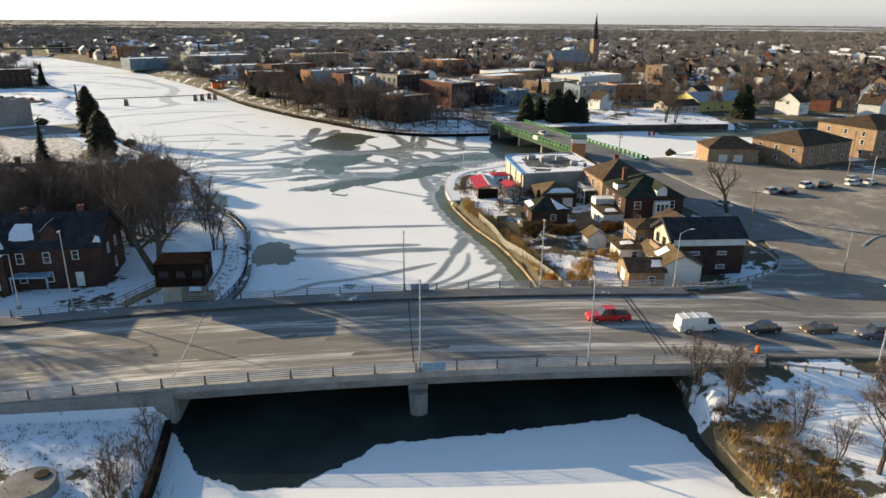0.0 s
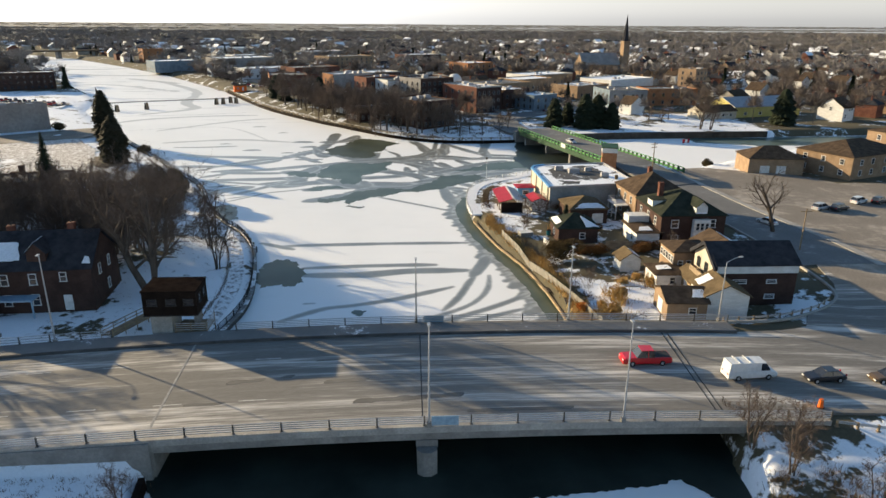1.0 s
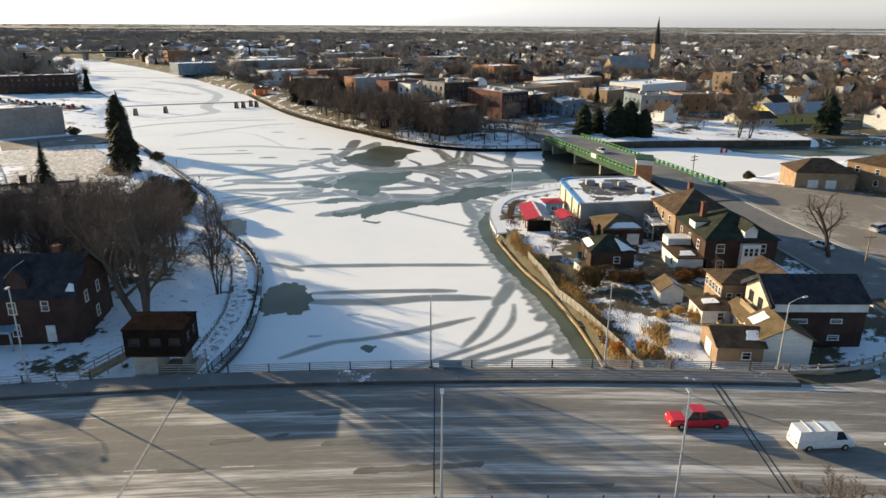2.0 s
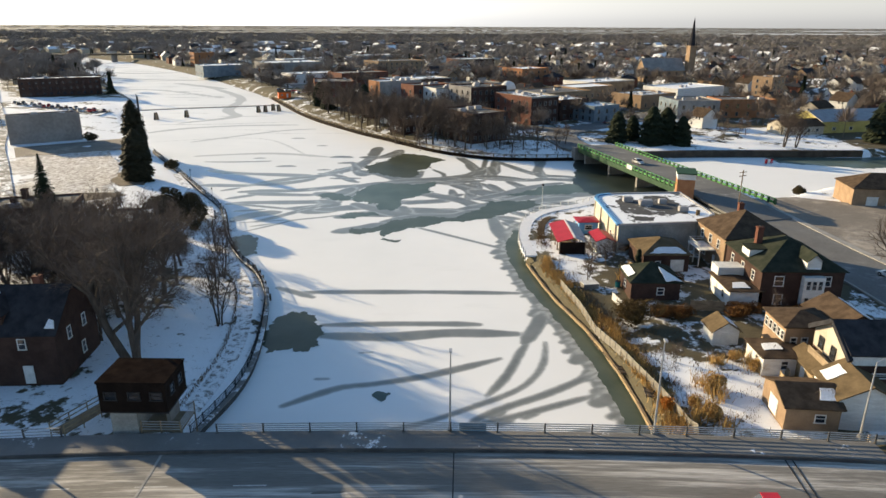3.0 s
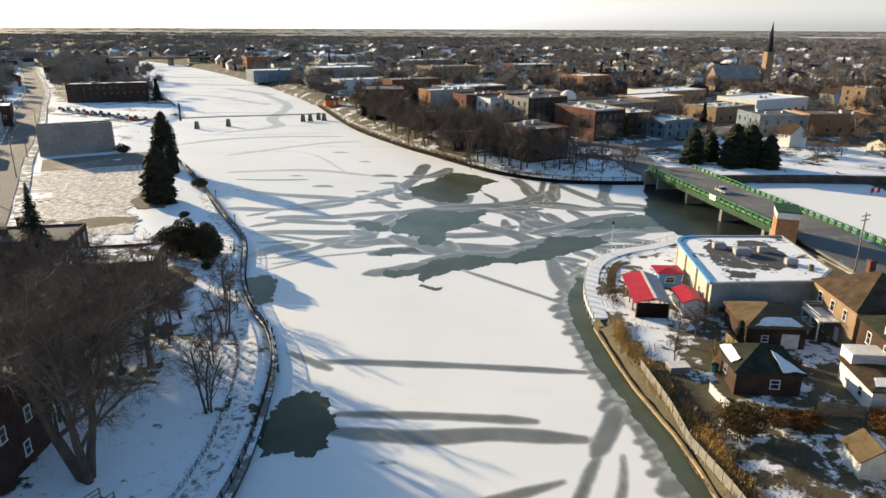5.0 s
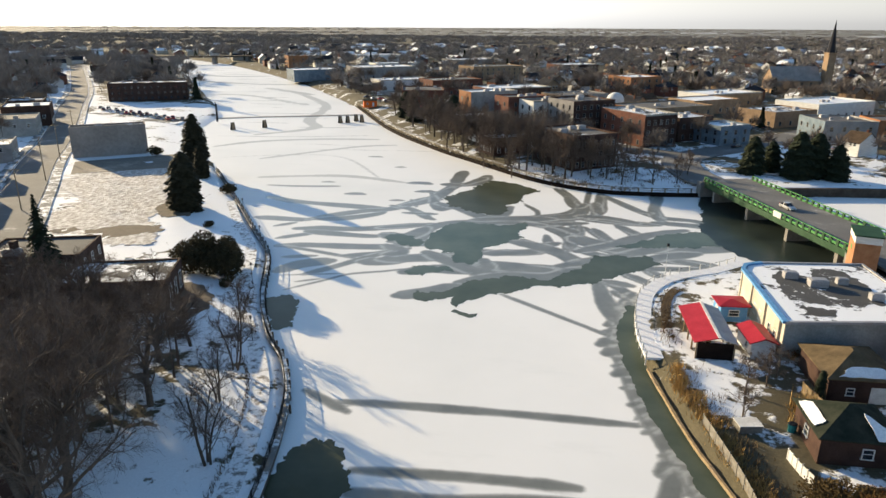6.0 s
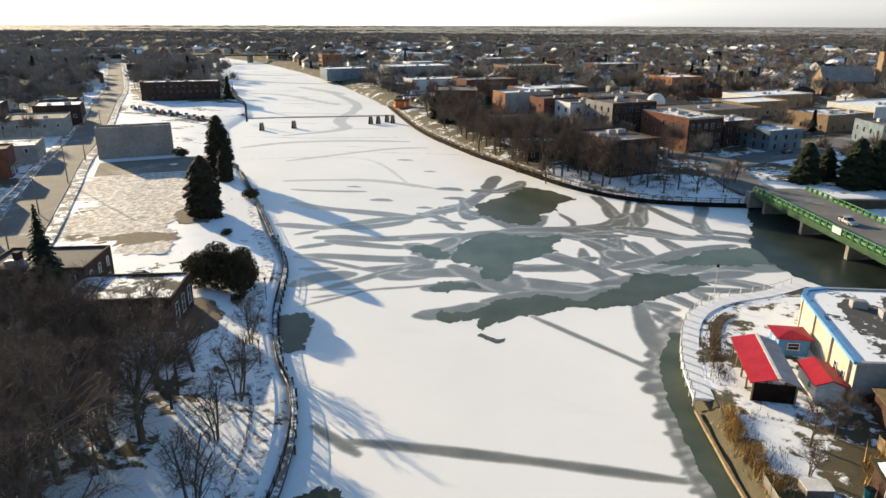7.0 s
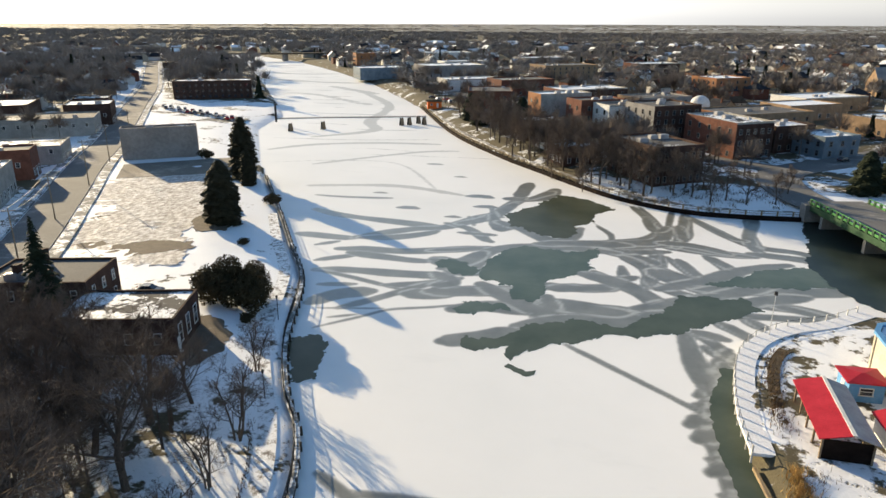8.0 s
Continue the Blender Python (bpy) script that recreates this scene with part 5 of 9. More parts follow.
def bare_tree(kind, x, y, scale=1.0, turn=0.0, label="leafless deciduous tree with a wide brown crown", z=None, group="bare trees"):
    wood, fine = tree_kinds[kind]
    t = thing("bare_tree", pose(x, y, at_ground(x, y) if z is None else z, 0, 0, turn) @ Matrix.Scale(scale, 4), label, "tree", group)
    part("trunk", wood, None, t)
    part("crown", fine, None, t)
    return t


def conifer_data(seed, h, r, power=0.8, base=0.08, count=420, material=None, ragged=0.28, oval=False):
    rnd = random.Random(seed)
    trunk = Shape().tube((0, 0, -0.2), (0, 0, h * 0.97), 0.03 * h ** 0.8, 0.02, 6, False)
    sh = Shape()
    for i in range(count):
        t = (i + rnd.random()) / count
        z = h * (base + (0.985 - base) * t)
        reach = r * max(1 - t, 0.02) ** power * rnd.uniform(1.0 - ragged, 1.08) * (1 + 0.14 * math.sin(z * 2.6 + 2.0 * math.sin(i * 2.399))) + 0.12
        if oval:
            reach = r * max(1 - abs((t - 0.34) / 0.68) ** 2.2, 0.02) ** 0.62 * rnd.uniform(1.0 - ragged, 1.12) + 0.15
        az = i * 2.399 + rnd.uniform(-0.3, 0.3)
        c, s = math.cos(az), math.sin(az)
        for k in range(4):
            f0, f1 = k * 0.22, k * 0.22 + 0.36
            wdt = reach * 0.28 * rnd.uniform(0.7, 1.3) + 0.08
            tilt = rnd.uniform(-0.25, 0.25)
            droop = -0.30 * reach
            p0 = Vector((c * reach * f0, s * reach * f0, z + droop * f0 * f0 + 0.1))
            p1 = Vector((c * reach * f1, s * reach * f1, z + droop * f1 + rnd.uniform(-0.12, 0.12)))
            side = Vector((-s, c, tilt)) * wdt
            m = p0.lerp(p1, 0.45)
            sh.add([tuple(p0), tuple(m + side - Vector((0, 0, 0.12 * reach))), tuple(p1), tuple(m - side - Vector((0, 0, 0.12 * reach)))], [(0, 1, 2), (0, 2, 3)])
    return trunk.data("trunk", bark), sh.data("crown", material or needle)


def bush_data(seed, h, r, count, material, blade=0.5):
    """A dense bush: a shell of many small sprays round a few stems."""
    rnd = random.Random(seed)
    stems, sh = Shape(), Shape()
    lumps = [(Vector((rnd.uniform(-0.55, 0.55) * r, rnd.uniform(-0.55, 0.55) * r, h * rnd.uniform(0.22, 0.60))), rnd.uniform(0.42, 0.62)) for _ in range(9)]
    for c, _ in lumps:
        stems.tube((0, 0, -0.1), tuple(c), 0.09, 0.03, 5, False)
    for i in range(count):
        c, f = lumps[i % 9]
        d = Vector((rnd.gauss(0, 1), rnd.gauss(0, 1), rnd.gauss(0, 0.9))).normalized()
        p = c + Vector((d.x * r * f, d.y * r * f, d.z * h * 0.42 * f)) * rnd.uniform(0.7, 1.08)
        p.z = max(p.z, 0.1)
        u = Vector((rnd.gauss(0, 1), rnd.gauss(0, 1), rnd.gauss(0, 1))).normalized() * blade * rnd.uniform(0.5, 1.1)
        v = d.cross(u).normalized() * blade * rnd.uniform(0.3, 0.6)
        sh.add([tuple(p - u * 0.5), tuple(p + v + d * 0.12), tuple(p + u * 0.5 + d * 0.15), tuple(p - v)], [(0, 1, 2), (0, 2, 3)])
    return stems.data("stem", bark), sh.data("crown", material)


def planted(name, data, x, y, scale=1.0, turn=0.0, label="", category="", group="", z=None):
    t = thing(name, pose(x, y, at_ground(x, y) if z is None else z, 0, 0, turn) @ Matrix.Scale(scale, 4), label, category, group)
    part("trunk" if name != "shrub" else "stem", data[0], None, t)
    part("crown", data[1], None, t)
    return t


def blades(name, spots, material, label, h=(0.5, 1.2), per=26, spread=0.6, seed=1, width=0.05, category="grass"):
    """Tufts of dry blades: one object of loose growth."""
    rnd = random.Random(seed)
    sh = Shape()
    for x, y, s in spots:
        z = at_ground(x, y)
        for _ in range(per):
            px, py = x + rnd.gauss(0, spread * s), y + rnd.gauss(0, spread * s)
            hh = rnd.uniform(*h) * s
            dx, dy = rnd.gauss(0, 0.3) * hh, rnd.gauss(0, 0.3) * hh
            a = rnd.uniform(0, math.pi)
            wx, wy = math.cos(a) * width * s, math.sin(a) * width * s
            sh.add([(px - wx, py - wy, z - 0.05), (px + wx, py + wy, z - 0.05), (px + dx, py + dy, z + hh)], [(0, 1, 2)])
    return tagged(part(name, sh, material), label, category, kind="stuff")


# ---- builders: vehicles ----
def vehicle(x, y, z, turn, paint, label, form="car", name="car", group="vehicles"):
    """A car, van or pickup with its nose along its own +x."""
    L, W, H = {"car": (4.6, 1.8, 1.45), "suv": (4.8, 1.9, 1.7), "van": (6.0, 2.0, 2.15), "pickup": (5.9, 2.0, 1.9)}[form]
    v = thing(name, pose(x, y, z, 0, 0, turn), label, "vehicle" if form != "car" else "car", group)
    l, w = L / 2, W / 2
    g = 0.28
    belt = {"car": 0.88, "suv": 1.0, "van": 1.15, "pickup": 1.05}[form]
    nose = {"car": 0.70, "suv": 0.85, "van": 0.85, "pickup": 0.98}[form]
    # body: sections from tail to nose of x, top height, half width
    secs = {"car": [(-l, 0.75, 0.82), (-l + 0.25, belt, 0.93), (-0.6, belt, 1.0), (0.9, belt, 1.0), (l - 0.4, nose + 0.05, 0.95), (l, nose - 0.12, 0.80)],
            "suv": [(-l, 0.9, 0.88), (-l + 0.15, belt, 0.95), (-0.6, belt, 1.0), (1.0, belt, 1.0), (l - 0.4, nose + 0.05, 0.95), (l, nose - 0.1, 0.85)],
            "van": [(-l, 1.1, 0.93), (-l + 0.1, belt, 1.0), (0, belt, 1.0), (1.6, belt, 1.0), (l - 0.4, nose + 0.1, 0.95), (l, nose - 0.1, 0.85)],
            "pickup": [(-l, 0.95, 0.95), (-l + 0.1, belt, 1.0), (-0.9, belt, 1.0), (1.2, belt, 1.0), (l - 0.3, nose + 0.04, 0.97), (l, nose - 0.12, 0.9)]}[form]
    sh = Shape()
    ring = []
    for sx, top, k in secs:
        hw = w * k
        ring.append([(sx, -hw * 0.94, g), (sx, -hw, g + 0.25), (sx, -hw * 0.97, top - 0.08), (sx, -hw * 0.86, top), (sx, hw * 0.86, top), (sx, hw * 0.97, top - 0.08), (sx, hw, g + 0.25), (sx, hw * 0.94, g)])
    verts = [p for rr in ring for p in rr]
    faces = [list(range(8))[::-1], [8 * (len(ring) - 1) + i for i in range(8)]]
    for i in range(len(ring) - 1):
        faces += [(8 * i + k, 8 * i + (k + 1) % 8, 8 * i + 8 + (k + 1) % 8, 8 * i + 8 + k) for k in range(8)]
    part("body", sh.add(verts, faces), paint, v)
    c0, c1, t0, t1 = {"car": (-1.75, 1.05, -1.1, 0.25), "suv": (-2.25, 1.1, -2.0, 0.35), "van": (-2.95, 2.1, -2.85, 1.45), "pickup": (-0.85, 1.35, -0.7, 0.75)}[form]

    def tapered(za, zb, grow, a0, a1, b0, b1):
        ka, kb = w * 0.90 + grow, w * 0.72 + grow if form != "van" else w * 0.86 + grow
        return Shape().add([(a0, -ka, za), (a1, -ka, za), (a1, ka, za), (a0, ka, za), (b0, -kb, zb), (b1, -kb, zb), (b1, kb, zb), (b0, kb, zb)],
                           [(0, 3, 2, 1), (4, 5, 6, 7), (0, 1, 5, 4), (1, 2, 6, 5), (2, 3, 7, 6), (3, 0, 4, 7)])

    if form == "van":
        part("cargo_shell", tapered(belt - 0.02, H, 0.0, c0, 0.9, t0, 0.85), paint, v)
        part("cab_glass", tapered(belt - 0.02, H - 0.12, -0.02, 0.9, c1, 0.85, t1), pane_mat, v, "dark cab windows")
        part("cab_roof", Shape().box(0.85, -w * 0.84, H - 0.12, t1, w * 0.84, H - 0.04), paint, v)
        for rx in (-1.9, -0.6):
            part("roof_bar", Shape().box(rx, -w * 0.95, H + 0.10, rx + 0.08, w * 0.95, H + 0.16).box(rx, -w * 0.8, H, rx + 0.06, -w * 0.76, H + 0.1).box(rx, w * 0.76, H, rx + 0.06, w * 0.8, H + 0.1), trim_mat, v)
    else:
        part("cabin_glass", tapered(belt - 0.02, H - 0.05, 0.0, c0, c1, t0, t1), pane_mat, v, "dark tinted windows")
        kb = w * 0.74
        part("roof_panel", Shape().box(t0 - 0.02, -kb, H - 0.05, t1 + 0.02, kb, H), paint, v)
        for px in (t0 + (t1 - t0) * 0.45,):
            for side_ in (-1, 1):
                part("pillar", Shape().bar((px, side_ * w * 0.905, belt), (px, side_ * w * 0.735, H - 0.03), 0.09, 0.05), paint, v)
    if form == "pickup":
        part("cargo_bed", Shape().box(-l + 0.15, -w * 0.8, belt + 0.002, -0.95, w * 0.8, belt + 0.012), dark_iron, v, "dark truck bed")
    wheel = Shape().tube((0, -0.11, 0), (0, 0.11, 0), 0.34, 0.34, 14).data("wheel", rubber)
    rim = Shape().tube((0, -0.12, 0), (0, 0.12, 0), 0.19, 0.19, 10).data("rim", steel)
    for wx in (-l * 0.6, l * 0.62):
        for wy in (-w * 0.92, w * 0.92):
            ob = part("wheel", wheel, None, v, m=pose(wx, wy, 0.34))
            part("rim", rim, None, ob)
    for wy in (-w * 0.62, w * 0.62):
        part("headlight", Shape().box(l - 0.09, wy - 0.18, nose - 0.30, l + 0.01, wy + 0.18, nose - 0.15), trim_mat, v)
        part("tail_light", Shape().box(-l - 0.01, wy - 0.12, 0.72, -l + 0.06, wy + 0.12, 0.92), red_metal, v)
    return v


paint_red, paint_white, paint_black = car_paint("red_car_paint", (0.55, 0.012, 0.015)), car_paint("white_car_paint", (0.66, 0.67, 0.66)), car_paint("black_car_paint", (0.014, 0.014, 0.017))
paint_brown, paint_grey, paint_silver = car_paint("brown_car_paint", (0.10, 0.065, 0.03)), car_paint("grey_car_paint", (0.10, 0.105, 0.115)), car_paint("silver_car_paint", (0.42, 0.43, 0.44))

# ---- vehicles on the road ----
RZ = 0.012
vehicle(30.6, 80.3, float(road_z(30.6)) + RZ, 180, paint_red, "bright red pickup truck on the bridge", "pickup", "pickup_truck")
vehicle(41.8, 77.0, float(road_z(41.8)) + RZ, 3, paint_white, "white cargo van with roof bars on the road", "van", "van")
vehicle(50.6, 76.4, float(road_z(50.6)) + RZ, 182, paint_black, "black car waiting on the salted road", "car")
vehicle(58.8, 76.6, float(road_z(58.8)) + RZ, 181, paint_brown, "dark brown car waiting on the salted road", "car")
vehicle(66.6, 75.4, float(road_z(66.6)) + RZ, 181, paint_grey, "dark grey pickup truck waiting in the queue", "pickup", "pickup_truck")
vehicle(79.2, 143.0, LOT_Z + RZ, 110, paint_white, "white car on the side street", "car")
for x, y, p, f, lab, tn in ((97.5, 153.5, paint_silver, "suv", "silver car parked on worn asphalt", 25), (101.5, 152.8, paint_black, "suv", "black car parked on worn asphalt", 25),
                            (110.0, 158.8, paint_white, "suv", "white car parked on worn asphalt", 28), (115.0, 158.6, paint_black, "suv", "black car parked on worn asphalt", 28),
                            (124.0, 160.5, paint_white, "car", "white low car parked on worn asphalt", 15), (127.0, 164.5, paint_silver, "suv", "silver car parked on worn asphalt", 15),
                            (129.5, 161.5, paint_white, "car", "white low car parked on worn asphalt", 25)):
    vehicle(x, y, LOT_Z + RZ, tn, p, lab, f, group="cars in the car park")
barrel = thing("traffic_barrel", pose(46.5, 70.4, float(road_z(46.5))), "orange traffic barrel beside the road", "barrel")
part("drum", Shape().tube((0, 0, 0.06), (0, 0, 1.0), 0.3, 0.22, 10), orange_paint, barrel)
part("foot", Shape().tube((0, 0, 0), (0, 0, 0.06), 0.42, 0.42, 10), rubber, barrel)

# ---- brown hut by the bridge ----
hut = thing("bridge_hut", pose(-28.2, 94.1, 3.4), "dark brown raised hut on a concrete leg beside the bridge", "hut")
part("cabin", Shape().box(-3.4, -2.5, 3.6, 3.4, 2.5, 6.8), brown_siding, hut)
part("roof", hip_roof(6.8, 5.0, 6.8, 0.3, 0.1, 0.2), surface("dark_felt_roof", (0.012, 0.009, 0.008), (0.024, 0.018, 0.015), 0.8, 0.95, 0.3, spec=0.0), hut)
part("sill_band", Shape().box(-3.46, -2.56, 3.5, 3.46, 2.56, 3.62), dark_iron, hut)
part("leg", Shape().box(-2.9, -1.8, -2.0, -0.2, 2.0, 3.5), pale_concrete, hut)
part("leg", Shape().box(2.2, -0.4, -2.0, 2.6, 2.0, 3.5), concrete, hut)
for u in (-2.2, 0.2, 2.4):
    add_window(hut, "S", 6.8, 5.0, u, 5.0, 1.3, 0.9, dark_iron)
for u in (-1.0, 1.0):
    add_window(hut, "E", 6.8, 5.0, u, 5.0, 1.0, 1.1, dark_iron)
part("landing", Shape().box(0.0, -1.9, 0.9, 4.2, 1.9, 1.05), timber, hut)
for k in range(6):
    part("step", Shape().box(0.2 + 0.0, -2.5 - 0.02 - 0.3 * k * 0.3, 0.75 - 0.15 * k, 2.0, -2.2 - 0.09 * k, 0.9 - 0.15 * k), timber, hut)
for h0 in (1.3, 1.6, 1.9, 2.2):
    part("rail", Shape().bar((0.2, -1.95, h0), (4.2, -1.95, h0), 0.05, 0.1), steel, hut)
    part("rail", Shape().bar((4.2, -1.95, h0), (4.2, 1.9, h0 - 0.1), 0.05, 0.1), steel, hut)
for px, py in ((0.2, -1.95), (2.2, -1.95), (4.2, -1.95), (4.2, 1.9)):
    part("post", Shape().box(px - 0.06, py - 0.06, -1.5, px + 0.06, py + 0.06, 2.3), timber, hut)

ramp = thing("ramp", pose(0, 0, 0), "sloping timber ramp with pale handrails down to the park", "ramp")
ra, rb = Vector((-37.0, 92.5, 3.9)), Vector((-33.4, 107.5, 2.1))
part("walkway", Shape().bar(ra, rb, 1.7, 0.2), timber, ramp)
side = Vector((0.85, -0.2, 0))
for s in (-1, 1):
    for hh in (0.5, 1.0):
        part("rail", Shape().bar(ra + side * s + Vector((0, 0, hh)), rb + side * s + Vector((0, 0, hh)), 0.07, 0.1), fresh_timber, ramp)
    for k in range(7):
        c = ra.lerp(rb, k / 6) + side * s
        part("post", Shape().box(c.x - 0.05, c.y - 0.05, c.z - 0.6, c.x + 0.05, c.y + 0.05, c.z + 1.05), fresh_timber, ramp)

# ---- fence and walk along the west river wall ----
fence_line = resample([(p[0] - 0.9, p[1]) for p in LEFT_BANK[6:17]], 2.6)
wfence = thing("riverside_fence", pose(0, 0, 0), "black iron fence on top of the river wall", "fence")
post_d = Shape().box(-0.06, -0.06, 0, 0.06, 0.06, 1.25).data("post", dark_iron)
picket_d = Shape().box(-0.02, -0.02, 0, 0.02, 0.02, 0.9).data("picket", dark_iron)
for a, b in zip(fence_line, fence_line[1:]):
    part("post", post_d, None, wfence, m=pose(a[0], a[1], 0.80))
    near_cam = a[1] < 180
    for h in (1.92, 1.0) if near_cam else (1.92, 1.46, 1.0):
        part("rail", Shape().bar((a[0], a[1], h), (b[0], b[1], h), 0.06, 0.07), dark_iron, wfence)
    if near_cam:
        for k in range(1, 9):
            c = Vector(a).lerp(Vector(b), k / 9)
            part("picket", picket_d, None, wfence, m=pose(c.x, c.y, 1.0))
walk_line = resample([(-27.6, 95), (-26.4, 108), (-26.8, 120), (-30.6, 137), (-36, 149), (-41, 157), (-48, 170), (-56.5, 193), (-67, 210), (-80, 232)], 3.0)
tagged(part("pavement", Shape().ribbon(walk_line, 2.2, [at_ground(*p) - 0.06 for p in walk_line], 0.16), trodden_walk), "narrow riverside walk under trodden snow", "pavement", kind="structure")
blades("hedge_strip", [(p[0] - 1.7, p[1], 1.0) for p in resample([(-27.6, 95), (-26.4, 108), (-26.8, 120), (-30.6, 137), (-36, 148)], 0.5)], dry_weed, "low strip of dry dark weeds along the walk", (0.2, 0.5), 10, 0.18, 3)
for x, y in ((-48.1, 174.7), (-57.5, 200.0), (-70, 219), (-38.5, 153)):
    pl = thing("path_lamp", pose(x, y, at_ground(x, y)), "short black path lamp beside the river walk", "path lamp", "path lamps")
    part("pole", Shape().tube((0, 0, 0), (0, 0, 3.6), 0.07, 0.05, 6), dark_iron, pl)
    part("lantern", Shape().tube((0, 0, 3.6), (0, 0, 4.0), 0.12, 0.2, 6).tube((0, 0, 4.0), (0, 0, 4.15), 0.24, 0.03, 6), dark_iron, pl)

# ---- trees on the west bank ----
tree_kinds["giant"] = bare_tree_data(3, 23.5, 9.5, 0.62, 3, 8, 9, 0.16, 0.30, 5, 0.012)
tree_kinds["broad"] = bare_tree_data(11, 16.5, 6.6, 0.42, 1, 9, 9, 0.08, 0.22)
tree_kinds["tall"] = bare_tree_data(17, 17.5, 5.6, 0.36, 2, 8, 7, 0.10, 0.25)
tree_kinds["young"] = bare_tree_data(23, 11.5, 3.2, 0.17, 3, 6, 3, 0.07, 0.18)
tree_kinds["street"] = bare_tree_data(31, 10.0, 4.2, 0.22, 1, 7, 5, 0.05, 0.3)
bare_tree("giant", -37.2, 110.4, 1.0, 20, "huge leafless tree with three thick leaning trunks")
for x, y, k, s, tn in ((-42.5, 133, "broad", 1.0, 0), (-50.5, 127, "tall", 1.0, 60), (-54.5, 136.5, "broad", 1.0, 120), (-47.5, 143.5, "tall", 0.85, 200), (-62, 134, "broad", 1.0, 260),
                       (-69, 143, "broad", 0.95, 45), (-73, 131, "tall", 1.05, 130), (-80, 138, "broad", 1.0, 33), (-86, 152, "broad", 1.0, 133), (-46, 125, "broad", 1.0, 222),
                       (-49.5, 137, "broad", 0.92, 75), (-58, 144, "broad", 0.9, 145), 
                       (-57, 123.5, "broad", 1.0, 15), (-64, 127, "tall", 1.05, 290), (-71, 121, "broad", 1.0, 205), (-66, 118.5, "tall", 0.95, 70), (-78, 127, "broad", 1.05, 5), (-84, 134, "broad", 1.0, 110), (-50, 120.8, "tall", 0.9, 190), (-90, 143, "broad", 1.0, 310),
                       (-71, 151, "tall", 0.72, 160), (-62, 150, "broad", 0.75, 250), (-46, 149, "broad", 0.6, 300)):
    bare_tree(k, x, y, s, tn)
for x, y, s, tn in ((-30.9, 124.5, 1.08, 0), (-37.0, 144.2, 1.0, 100), (-35.3, 135.9, 0.8, 200), (-43, 159, 0.8, 30), (-62.5, 154, 0.62, 77)):
    bare_tree("young", x, y, s, tn, "slender leafless tree with several upright stems")
dark_cedar = surface("dark_cedar_sprays", (0.022, 0.021, 0.012), (0.052, 0.044, 0.024), 0.7, 0.9, 0.0)
spruce = conifer_data(5, 16.5, 3.7, 0.34, 0.02, 640, dark_cedar, 0.5, True)
brown_cedar = conifer_data(7, 13.5, 3.9, 0.40, 0.02, 640, dark_cedar, 0.5, True)
for x, y, s in ((-83.6, 216.6, 1.08), (-87.0, 221.5, 0.8)):
    planted("cedar_tree", brown_cedar, x, y, s, x * 3, "broad brown-green cedar beside the river walk", "tree", "conifers")
thin_spruce = conifer_data(6, 15.5, 3.4, 0.9, 0.12, 240)
for x, y, s in ((-103.5, 259.5, 1.1), (-98.5, 253.0, 0.62)):
    planted("cedar_tree", spruce, x, y, s, x * 7, "tall ragged dark cedar beside the river walk", "tree", "conifers")
for x, y, s in ((-74.2, 157.6, 1.2), (-83.5, 155, 0.95)):
    planted("spruce_tree", thin_spruce, x, y, s, x * 7, "thin dark spruce with sparse drooping branches", "tree", "conifers")
round_bush = bush_data(8, 8.5, 4.4, 9500, cedar, 0.34)
for x, y, s, lab in ((-61.5, 178.4, 1.05, "large dense dark green bush"), (-55.2, 176.8, 0.95, "large dense reddish brown bush"), (-58, 182, 0.8, "dense dark bush")):
    planted("shrub", round_bush, x, y, s, x * 9, lab + " beside the river walk", "bush", "dense bushes")
low_bush = bush_data(9, 2.4, 1.6, 500, cedar, 0.4)
for x, y, s in ((-129, 280, 1.6), (-52, 172, 0.9), (-83, 238, 1.5), (-72, 205, 0.8)):
    planted("shrub", low_bush, x, y, s, x * 3, "low dark evergreen shrub in the snow", "bush", "low shrubs")

# trees out of view, added to shade the near bank and west road
for x, y, s in ((-84, 99, 1.15), (-93, 106, 1.2), (-77, 104, 1.05)):
    bare_tree("broad", x, y, s, x * 5)

# ---- brick house by the west approach ----
w4 = [("S", u, z0, 1.1, 1.7) for u in (-4.5, -0.6) for z0 in (1.0, 4.2)]
bh = house(-51.8, 110.5, 2.2, 4, 15.0, 11.0, 6.6, 4.1, "side", brick_dark, dark_roof, "large dark brick house with a snow-patched black roof", "house", w4 + [("S", 3.6, 4.6, 1.0, 1.4), ("E", -2, 4.4, 1.0, 1.6), ("E", 2, 4.4, 1.0, 1.6), ("E", 1, 1.0, 1.0, 1.6)],
           [("S", 3.8, 1.2, 2.4)], [(3.5, 0.6, 9.3, 11.8, 0.9), (-5, 0.5, 9.3, 11.6, 0.9)],
           [[(-6.6, -4.6, 7.48), (-2.2, -4.6, 7.48), (-3.0, -1.6, 9.72), (-6.0, -1.6, 9.72)], [(6.2, -5.2, 7.03), (7.6, -5.2, 7.03), (7.2, -4.2, 7.78), (6.5, -4.0, 7.93)]])
dormer = part("dormer", Shape().along_y([(-1.3, 7.4), (1.3, 7.4), (1.3, 8.8), (0, 10.2), (-1.3, 8.8)], -4.6, -0.6), brick_dark, bh)
part("dormer_roof", gable_roof(2.6, 4.0, 8.8, 1.4, 0.25, 0.12), dark_roof, dormer, m=pose(0, -2.6, 0))
snow_patch(bh, [(-1.4, -4.7, 8.85), (0, -4.7, 10.35), (0, -1.0, 10.38), (-1.4, -1.0, 8.9)], 5)
